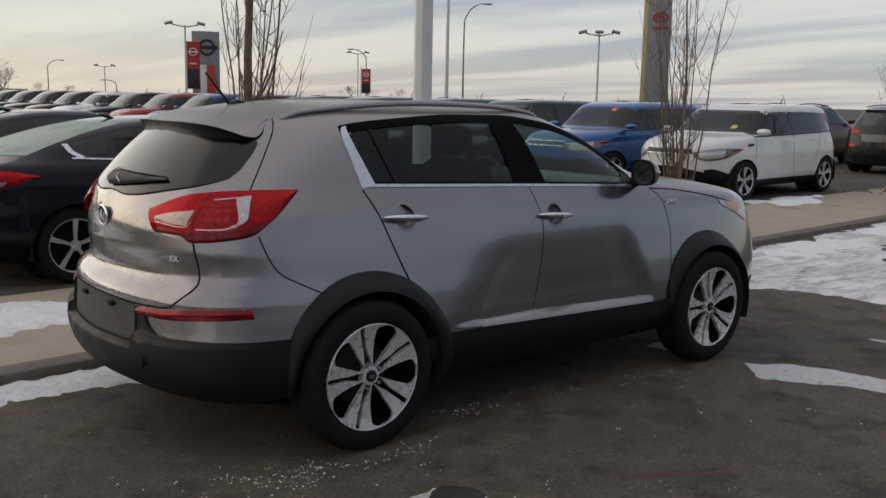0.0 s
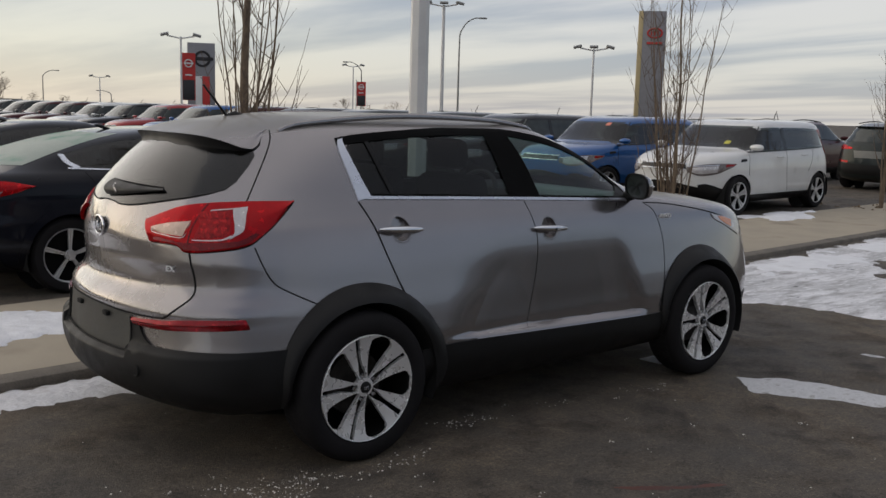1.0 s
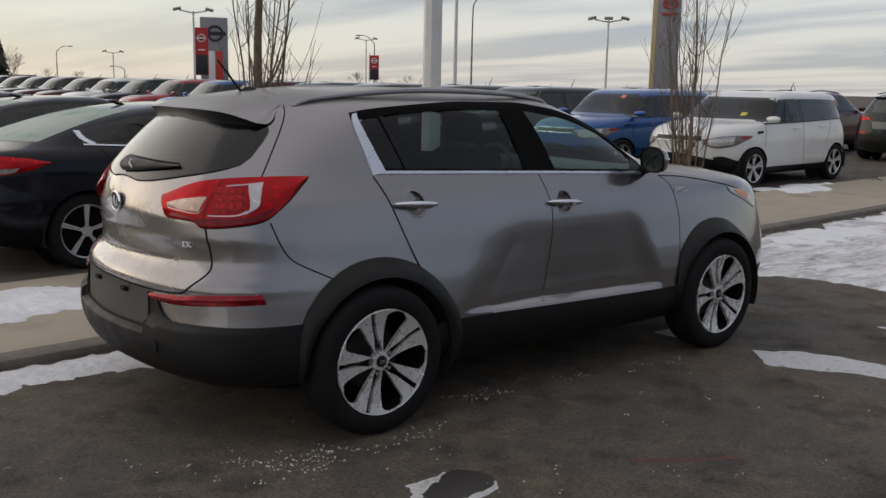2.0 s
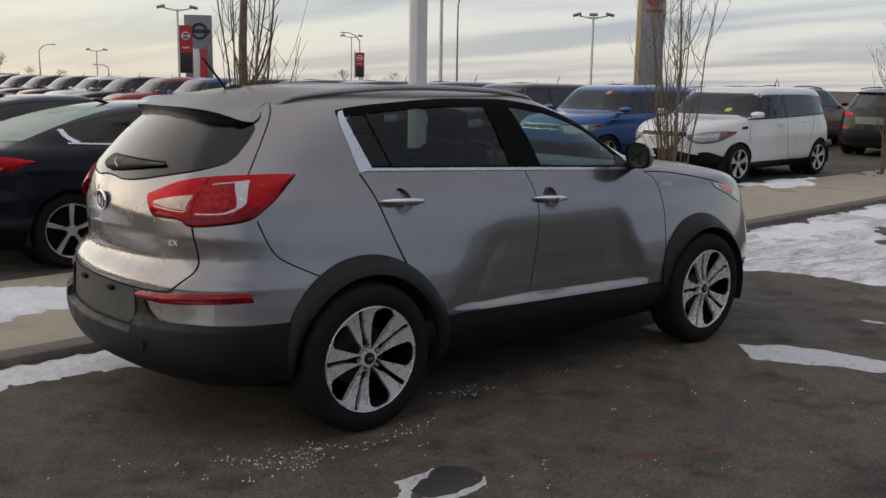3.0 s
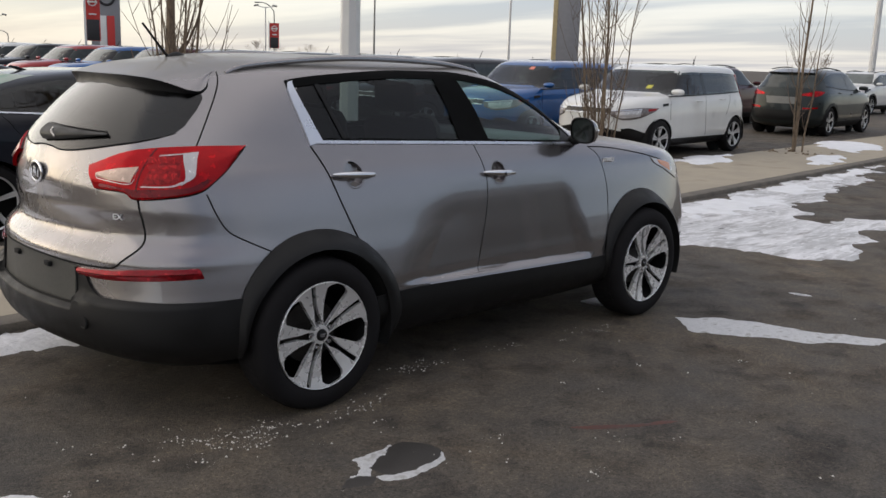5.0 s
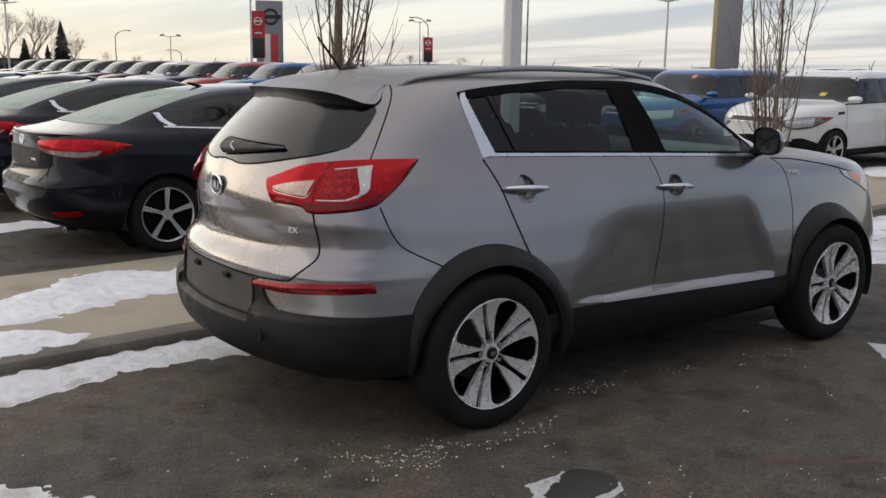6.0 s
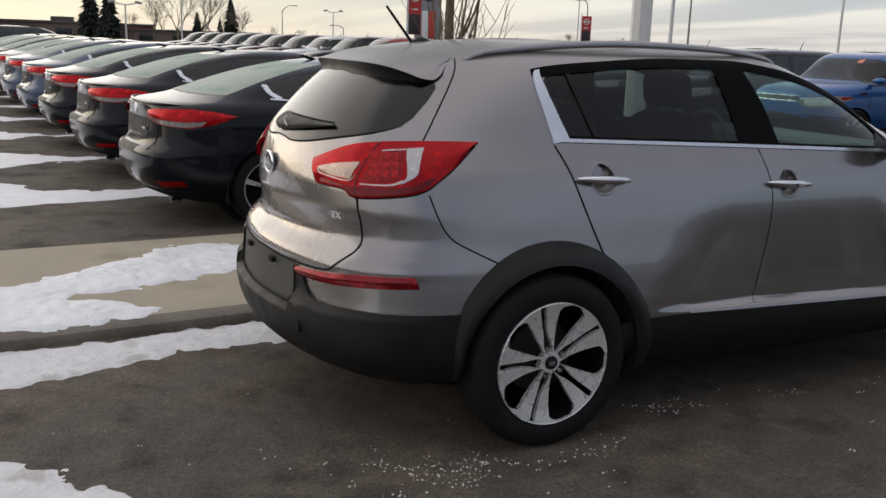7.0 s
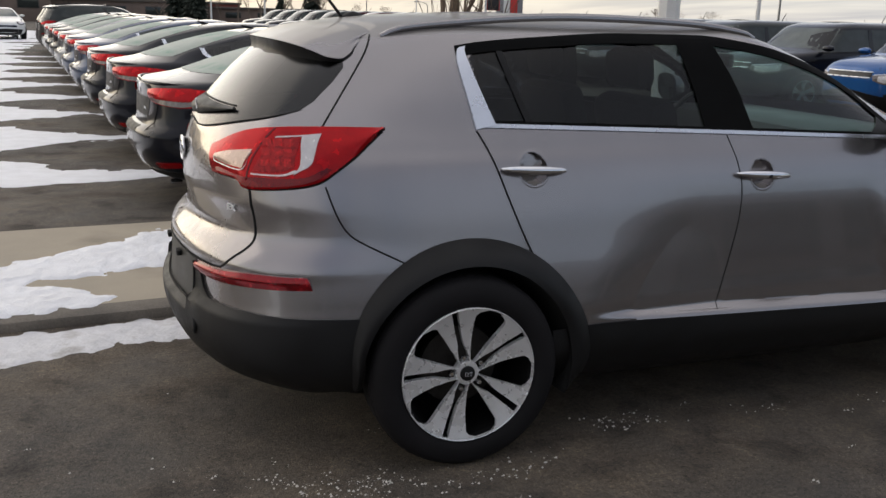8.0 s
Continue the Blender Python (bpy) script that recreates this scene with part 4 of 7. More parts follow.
        # roof rail
        rail = curve([(-0.20, -0.425, 1.530), (-0.06, -0.425, 1.570), (0.5, -0.425, 1.614), (1.1, -0.425, 1.606), (1.40, -0.43, 1.574), (1.47, -0.435, 1.548)], 40)
        part("roof_rail", fix(tube(rail, [0.009 + 0.007 * math.sin(math.pi * i / 39) ** 0.4 for i in range(40)], 10)), M_HERO, car, "slim grey roof rail")
        for wx in (0, BASE):
            at = Matrix.Translation((wx, 0, HUB))
            body_t, tread = tyre_mesh(TYRE, 0.254, -TRACK, 0.225)
            wheel = part("wheel", fix(moved(body_t, at)), M_TYRE, car, "black tyre on a split five-spoke alloy rim")
            part("tread", fix(moved(tread, at)), M_TYRE, wheel)["kind"] = "stuff"
            r = RIM
            part("rim", fix(moved(r["spokes"], at)), M_ALLOY, wheel, "machined silver spokes")
            part("rim_barrel", fix(moved(r["barrel"], at)), M_MATT, wheel)
            part("brake_disc", fix(moved(r["disc"], at)), M_DISC, wheel)
            part("hub_cap", fix(moved(r["cap"], at)), M_CLAD, wheel)
            for nut in r["nuts"]:
                part("wheel_nut", fix(moved(nut, at)), M_CHROME, wheel)
            part("cap_mark", fix(moved(r["badge"], at)), M_SATIN, wheel)

    # rear: glass, spoiler, wiper, lip, plate panel, bumper
    ys = np.linspace(-0.541, 0.541, 45)
    pane = part("rear_window", sheet([[(S.x_rear(y, z) - 0.003, y, z) for z in np.linspace(GATE_LOW(abs(y)), max(GATE_TOP(abs(y)), GATE_LOW(abs(y)) + 0.004), 14)] for y in ys], 0, 0, (-1, 0, 0)), G_REAR, car, "dark tailgate glass with a film of dust")
    pane.visible_shadow = False
    part("glass_seal", tube([(S.x_rear(y, GATE_LOW(abs(y))) - 0.004, y, GATE_LOW(abs(y))) for y in np.linspace(-0.5455, 0.5455, 90)], [0.0028 * (1 - abs(v) ** 14) + 0.0004 for v in np.linspace(-1, 1, 90)], 6), M_DARK, car)
    # the spoiler: its lip runs round both corners and dies out on the pillars
    rear_at = lambda y, z, o: (S.x_rear(y, z) - o, y, z)
    flank_at = lambda x, z, o: (x, S.y(x, z) + o, z)
    lines = {
        "top": [rear_at(y, z, 0.001) for y, z in ((0, 1.580), (0.15, 1.579), (0.27, 1.571), (0.34, 1.560), (0.375, 1.550), (0.395, 1.540))] + [flank_at(x, z, 0.001) for x, z in ((-0.265, 1.528), (-0.275, 1.515), (-0.285, 1.503))],
        "lip": [(-0.575, 0, 1.510), (-0.570, 0.15, 1.510), (-0.552, 0.29, 1.506), (-0.508, 0.375, 1.494), (-0.455, 0.428, 1.474), (-0.410, 0.468, 1.455)] + [flank_at(x, z, o) for x, z, o in ((-0.365, 1.450, 0.018), (-0.328, 1.468, 0.011), (-0.298, 1.494, 0.002))],
        "under": [rear_at(y, z, 0.003) for y, z in ((0, 1.454), (0.15, 1.454), (0.28, 1.452), (0.365, 1.447), (0.415, 1.442), (0.448, 1.439))] + [flank_at(x, z, 0.001) for x, z in ((-0.345, 1.444), (-0.318, 1.463), (-0.293, 1.492))]}
    runs = {}
    for key, pts in lines.items():
        along = [smooth(*[(i, p[c]) for i, p in enumerate(pts)]) for c in range(3)]
        run = [np.array([f(v) for f in along]) for v in np.linspace(0, 8, 41)]
        runs[key] = [p * np.array((1, -1, 1)) for p in reversed(run[1:])] + run
    ends = [1 - abs(v) ** 4 for v in np.linspace(-1, 1, 81)]
    grid = [[a * (1 - t) + b * t + np.array((0, 0, 0.012 * e * math.sin(math.pi * t))) for t in np.linspace(0, 1, 8)] for a, b, e in zip(runs["top"], runs["lip"], ends)]
    spoiler = part("spoiler", sheet(grid, 0, 0, (-0.3, 0, 1)), M_HERO, car, "roof spoiler")
    grid = [[b * (1 - t) + c * t + np.array((0.008, 0, -0.004)) * e * math.sin(math.pi * t) - np.array((0, 0, 0.002)) for t in np.linspace(0, 1, 6)] for b, c, e in zip(runs["lip"], runs["under"], ends)]
    part("spoiler_underside", sheet(grid, 0, 0, (-0.6, 0, -1)), M_CLAD, spoiler, "black underside")
    blade = [[(S.x_rear(y, z) - 0.014 - 0.026 * math.sin(math.pi * v) * (1 - 0.6 * u), y, z) for v in np.linspace(0, 1, 7) for y, z in [(0.085 - 0.43 * u - 0.06 * v * (1 - u), (1.276 - 0.014 * u) * (1 - v) + (1.208 + 0.047 * u ** 1.3) * v)]] for u in np.linspace(0, 1, 18)]
    wiper = part("rear_wiper", sheet(blade, 0, 0.012, (-1, 0, 0)), M_CLAD, car, "black tapered rear wiper")
    part("wiper_blade", tube([(S.x_rear(y, 1.277) - 0.013, y, 1.277 + 0.03 * y) for y in np.linspace(0.06, -0.32, 12)], 0.0035, 6), M_CLAD, wiper)
    nib = [moved(rbox(0.006, 0.034, 0.009, 0.002), Matrix.Translation((S.x_rear(-0.04, 1.25) - 0.043, -0.058, 1.244 + dz)) @ pose(0, 0, 0, a, 0, 0)) for a, dz in ((38, -0.010), (-38, 0.010))]
    part("wiper_nib", join(*nib), M_LENS, wiper)
    plate = part("plate_panel", rear_sheet(S, [(-0.362, 0.538), (0, 0.528), (0.362, 0.538)], [(-0.345, 0.700), (0, 0.712), (0.345, 0.700)], 30, 8, 0.004, 0.006), M_PANEL, car, "dull grey empty plate panel")
    for y in (-0.17, 0.10):
        part("plate_clip", rbox(0.02, 0.045, 0.022, 0.004, at=(S.x_rear(y, 0.68) - 0.012, y, 0.668)), M_DARK, plate)
    tops = smooth((0.0, 0.534), (0.345, 0.537), (0.358, 0.688), (0.392, 0.690), (0.44, 0.612), (0.49, 0.584), (0.8, 0.583), (1.0, 0.588))
    grid, lift = [], []
    step = lambda v: min(max(v, 0), 1) ** 2 * (3 - 2 * min(max(v, 0), 1))
    for e in np.linspace(0, 1, 130):
        high = tops(abs(S.wrap(e * S.phi_x(-0.375, 0.55), 0.55)[1]))
        zs = [*np.linspace(0.24 + 0.07 * step((e - 0.55) / 0.45), 0.50, 12), *np.linspace(0.50 + (high - 0.50) * 0.15, high, 8)]
        grid.append([S.wrap(e * S.phi_x(-0.375, z), z) for z in zs])
        lift.append([0.010 + 0.030 * step((0.98 - e) / 0.45) * step((min(high, 0.585) - z) / 0.028) * step((z - 0.24) / 0.16) for z in zs])
    half = sheet(grid, np.array(lift), 0.012, (-0.7, -0.7, 0))
    seam = [(S.x_rear(y, z) - 0.012, y, z) for y, z in curve([(-0.347, 0.695), (-0.356, 0.62), (-0.352, 0.545), (-0.31, 0.538), (0, 0.534), (0.31, 0.538), (0.352, 0.545), (0.356, 0.62), (0.347, 0.695)], 80)]
    part("panel_seam", tube(seam, 0.0045, 6), M_DARK, plate)
    bumper = part("rear_bumper", join(half, flipped(half)), M_CLAD, car, "black plastic lower rear bumper")
    part("tow_cover", moved(lathe([(0, 0.006), (0.022, 0.006), (0.024, 0.0), (0.029, 0.0), (0.031, 0.008)], 20, "x"), Matrix.Translation((S.x_rear(-0.43, 0.47) - 0.044, -0.43, 0.47))), M_DARK, bumper, "dark round tow hole cover")
    skirt = corner_sheet(S, [(p, 0.225) for p in (0, 40, 80)], [(p, 0.46) for p in (0, 40, 80)], 40, 6, 0.008, 0.008, end=1)
    part("front_bumper", join(skirt, flipped(skirt)), M_CLAD, car, "black plastic lower front bumper")
    edge = [(S.x_rear(y, z) - 0.001, y, z) for y, z in curve([(-0.545, 0.728), (-0.50, 0.712), (-0.3, 0.708), (0, 0.716), (0.3, 0.708), (0.5, 0.712), (0.545, 0.728)], 40)]
    part("tailgate_gap", tube(edge, 0.0045, 6), M_DARK, car)
    # marks: a plain chrome oval, the trim letters
    oval = [[(S.x_rear(0, 1.063) - 0.010 + 0.006 * r * r, 0.052 * r * math.cos(t), 1.063 + 0.046 * r * math.sin(t)) for t in np.linspace(0, 2 * math.pi, 33)] for r in np.linspace(0.05, 1, 6)]
    badge = part("oval_badge", sheet(oval, 0, 0.01, (-1, 0, 0)), M_BLACK, car, "oval badge with a chrome rim")
    part("badge_rim", tube([(S.x_rear(0, 1.063) - 0.008, 0.052 * math.cos(t), 1.063 + 0.046 * math.sin(t)) for t in np.linspace(0, 2 * math.pi, 33)], 0.006, 8, ends=False), M_CHROME, badge)
    for y, w, tilt in ((0.027, 0.006, 0), (0.015, 0.006, 28), (0.0, 0.006, 0), (-0.013, 0.006, -24), (-0.026, 0.006, 24)):
        part("badge_bar", moved(rbox(0.006, w, 0.046, 0.001), Matrix.Translation((S.x_rear(0, 1.063) - 0.013, y, 1.040)) @ pose(0, 0, 0, tilt * 0.5, 0, 0)), M_CHROME, badge)
    x0, y0, z0 = S.x_rear(-0.485, 0.922), -0.485, 0.922
    turn = math.degrees(math.atan2(S.x_rear(-0.52, z0) - S.x_rear(-0.45, z0), 0.07))
    part("trim_letters", moved(letters("EX", 0.034, 0.003), Matrix.Translation((x0 - 0.0065, y0, z0)) @ pose(0, 0, 0, 90, 0, -90 + turn) @ Matrix.Diagonal((1.15, 1, 1, 1))), M_LETTER, car, "chrome trim letters", 0)
    part("drive_letters", moved(letters("AWD", 0.040, 0.003), Matrix.Translation((2.365, -S.y(2.365, 1.035) - 0.007, 1.035)) @ pose(0, 0, 0, 90, 0, 0) @ Matrix.Diagonal((1.2, 1, 1, 1))), M_LETTER, car, "chrome drive letters", 0)
    # aerial
    pod = [[(-0.17 + 0.085 * math.cos(t) * r, 0.03 * math.sin(t) * r, 1.588 + 0.030 * (1 - r * r) - 0.012 * r) for t in np.linspace(0, 2 * math.pi, 17)] for r in np.linspace(0.05, 1, 6)]
    aerial = part("aerial", sheet(pod, 0, 0, (0, 0, 1)), M_CLAD, car, "short black roof aerial")
    part("aerial_mast", tube([(-0.22, 0, 1.595), (-0.345, 0, 1.748)], [0.007, 0.0055], 8), M_CLAD, aerial)
    # windscreen and cabin
    wy = np.linspace(-0.56, 0.56, 31)
    scr = part("windscreen", sheet([[(S.x_front(y * (1 - 0.55 * (z - 1.2)), z) - 0.004, y * (1 - 0.55 * (z - 1.2)), z) for z in np.linspace(1.215, 1.535, 14)] for y in wy], 0, 0, (1, 0, 0.5)), G_FRONT, car, "pale green windscreen")
    scr.visible_shadow = False
    part("cabin_floor", rbox(2.7, 1.2, 0.05, 0.01, at=(1.05, 0, 0.42)), M_SEAT, car)
    part("dashboard", rbox(0.55, 1.28, 0.30, 0.06, at=(2.12, 0, 0.86)), M_DASH, car)
    part("headliner", rbox(1.3, 0.7, 0.02, 0.008, at=(0.55, 0, 1.545)), M_TRIM, car)
    for y in (-0.34, 0.34):
        seat = part("front_seat", join(rbox(0.52, 0.46, 0.17, 0.05, at=(1.36, y, 0.62)), moved(rbox(0.15, 0.46, 0.60, 0.06), Matrix.Translation((1.10, y, 0.72)) @ pose(0, 0, 0, 0, -14, 0))), M_SEAT, car, "dark front seat")
        part("headrest", moved(rbox(0.10, 0.26, 0.17, 0.045), Matrix.Translation((0.945, y, 1.33)) @ pose(0, 0, 0, 0, -8, 0)), M_SEAT, seat)
    bench = part("rear_bench", join(rbox(0.5, 1.16, 0.16, 0.05, at=(0.42, 0, 0.66)), moved(rbox(0.15, 1.16, 0.58, 0.06), Matrix.Translation((0.13, 0, 0.76)) @ pose(0, 0, 0, 0, -16, 0))), M_SEAT, car, "dark rear bench")
    for y in (-0.36, 0.36):
        part("headrest", rbox(0.09, 0.24, 0.15, 0.04, at=(-0.04, y, 1.28)), M_SEAT, bench)
    wheel_at = Matrix.Translation((1.84, 0.34, 1.08)) @ pose(0, 0, 0, 0, -66, 0)
    part("steering_wheel", moved(tube([(0.18 * math.cos(t), 0.18 * math.sin(t), 0) for t in np.linspace(0, 2 * math.pi, 33)], 0.015, 8, ends=False), wheel_at), M_DASH, car)
    part("cabin_mirror", rbox(0.04, 0.22, 0.07, 0.02, at=(1.66, 0, 1.40)), M_DASH, car)
    return car


RIM, add_part = hero_rim(), part
build_hero()


# ---- the other cars ----
SEDAN = Shell(
    1.4,
    [(0.20, -0.62), (0.28, -0.86), (0.42, -0.98), (0.52, -1.01), (0.615, -1.01), (0.655, -0.985), (0.685, -0.93), (0.80, -0.91), (0.94, -0.905), (1.00, -0.905), (1.022, -0.875), (1.036, -0.82), (1.052, -0.72),
     (1.07, -0.62), (1.095, -0.53), (1.20, -0.22), (1.30, 0.14), (1.37, 0.50), (1.405, 0.82), (1.42, 1.10), (1.425, 1.26)],
    [(0.20, 3.45), (0.35, 3.68), (0.60, 3.74), (0.72, 3.69), (0.80, 3.50), (0.88, 3.10), (0.95, 2.75), (1.00, 2.60), (1.15, 2.28), (1.28, 1.96), (1.37, 1.68), (1.41, 1.50), (1.425, 1.34)],
    [(0.20, 0.75), (0.30, 0.88), (0.45, 0.925), (0.65, 0.925), (0.80, 0.915), (0.92, 0.895), (1.00, 0.855), (1.06, 0.79), (1.12, 0.745), (1.25, 0.675), (1.35, 0.60), (1.395, 0.52), (1.418, 0.38), (1.425, 0.08)],
    [(0.20, 9, 3.0), (0.95, 9, 3.0), (1.06, 8, 2.8), (1.425, 6, 2.4)],
    [(0.20, 4, 5), (0.9, 4, 5), (1.02, 6, 2.4), (1.425, 6, 2.4)],
)
BOXY = Shell(
    1.15,
    [(0.20, -0.50), (0.30, -0.68), (0.50, -0.74), (0.80, -0.73), (1.00, -0.69), (1.20, -0.65), (1.45, -0.60), (1.53, -0.56), (1.57, -0.47), (1.595, -0.22), (1.605, 0.5)],
    [(0.20, 3.10), (0.35, 3.34), (0.55, 3.41), (0.75, 3.41), (0.88, 3.36), (0.97, 3.22), (1.03, 2.95), (1.07, 2.62), (1.09, 2.44), (1.13, 2.35), (1.30, 2.13), (1.45, 1.95), (1.52, 1.82), (1.57, 1.55), (1.595, 1.1), (1.605, 0.8)],
    [(0.20, 0.72), (0.30, 0.86), (0.50, 0.90), (0.75, 0.895), (0.95, 0.87), (1.05, 0.835), (1.30, 0.75), (1.48, 0.69), (1.55, 0.62), (1.585, 0.50), (1.600, 0.28), (1.605, 0.05)],
    [(0.20, 9, 2.2), (1.605, 8, 2.6)],
    [(0.20, 5, 3.2), (0.9, 5, 3.0), (1.08, 5, 3.0), (1.15, 7, 2.3), (1.605, 6, 2.4)],
)
TALL = Shell(
    1.25,
    [(0.20, -0.60), (0.30, -0.86), (0.50, -0.93), (0.80, -0.91), (1.05, -0.88), (1.12, -0.85), (1.30, -0.72), (1.50, -0.58), (1.57, -0.46), (1.62, -0.15), (1.645, 0.3), (1.65, 0.5)],
    [(0.20, 3.20), (0.35, 3.48), (0.60, 3.55), (0.85, 3.52), (0.97, 3.40), (1.05, 3.05), (1.10, 2.70), (1.14, 2.50), (1.20, 2.38), (1.40, 2.02), (1.52, 1.78), (1.60, 1.45), (1.645, 0.95), (1.65, 0.8)],
    [(0.20, 0.75), (0.30, 0.88), (0.50, 0.93), (0.75, 0.925), (1.00, 0.90), (1.12, 0.85), (1.30, 0.76), (1.50, 0.67), (1.58, 0.59), (1.63, 0.40), (1.65, 0.08)],
    [(0.20, 9, 2.0), (1.65, 7, 2.3)],
    [(0.20, 4, 5), (0.95, 4, 5), (1.12, 5, 3), (1.22, 6, 2.3), (1.65, 6, 2.3)],
)
KINDS = dict(
    sedan=dict(S=SEDAN, base=2.80, r=0.335, low=smooth((0.02, 1.075), (1.0, 1.03), (2.30, 0.985)), top=smooth((0.02, 1.185), (0.25, 1.245), (0.65, 1.315), (1.2, 1.345), (1.6, 1.32), (2.0, 1.18), (2.32, 1.0)), ends=(0.04, 2.28),
               gate=(1.098, 1.365, 0.84), screen=(1.02, 1.365, 0.84), b=1.22, clad=0.0),
    boxy=dict(S=BOXY, base=2.57, r=0.33, low=smooth((-0.42, 1.13), (1.0, 1.08), (2.25, 1.05)), top=smooth((-0.42, 1.435), (0.5, 1.465), (1.2, 1.465), (1.82, 1.440), (2.01, 1.375), (2.17, 1.245), (2.32, 1.07)), ends=(-0.36, 2.27),
              gate=(1.13, 1.45, 0.80), screen=(1.11, 1.475, 0.94), b=1.12, clad=0.27),
    tall=dict(S=TALL, base=2.67, r=0.36, low=smooth((-0.25, 1.22), (1.0, 1.14), (2.25, 1.10)), top=smooth((-0.25, 1.36), (0.1, 1.48), (0.8, 1.54), (1.3, 1.53), (1.75, 1.42), (2.1, 1.25), (2.3, 1.12)), ends=(-0.20, 2.24),
              gate=(1.16, 1.48, 0.82), screen=(1.17, 1.54, 0.84), b=1.15, clad=0.30),
)


def plain_wheel(r, y0, spokes, slim=False):
    """Tyre, spoked rim, dark back; the face towards -y, the axle at the origin."""
    rim = 0.70 * r
    prof = [(rim, y0 + 0.015), (rim + 0.02, y0 + 0.002), (r - 0.03, y0 + 0.004), (r - 0.008, y0 + 0.025), (r, y0 + 0.06)]
    tyre = lathe([*prof, *[(q, 2 * y0 + 0.21 - y) for q, y in reversed(prof)]], 40)
    arms = []
    for k in range(spokes):
        mid = 2 * math.pi * k / spokes + 0.3
        for side in (-1, 1):
            grid = []
            for u in np.linspace(0, 1, 7):
                q = 0.035 + (rim - 0.040) * u
                a, b = 0.004 + 0.004 * u, 0.016 + 0.034 * u ** 1.2 + 0.012 * max(0.0, (u - 0.8) / 0.2) ** 2
                a, b = (0.0015, 0.012 + 0.010 * u) if slim else (a, b)
                grid.append([(q * math.cos(mid + side * w / q), y0 + 0.030 - 0.018 * u + 0.006 * math.sin(math.pi * u), q * math.sin(mid + side * w / q)) for w in (a, a + (b - a) * 0.4, a + (b - a) * 0.8, b)])
            arms.append(sheet(grid, 0, 0.02))
    lip = lathe([(rim - 0.012, y0 + 0.022), (rim, y0 + 0.010), (rim + 0.004, y0 + 0.016)], 40)
    hub = lathe([(0, y0 + 0.022), (0.045, y0 + 0.024), (0.05, y0 + 0.04)], 20)
    back = lathe([(0, y0 + 0.075), (rim - 0.015, y0 + 0.06), (rim, y0 + 0.02)], 32)
    return tyre, join(*arms, lip, hub), back


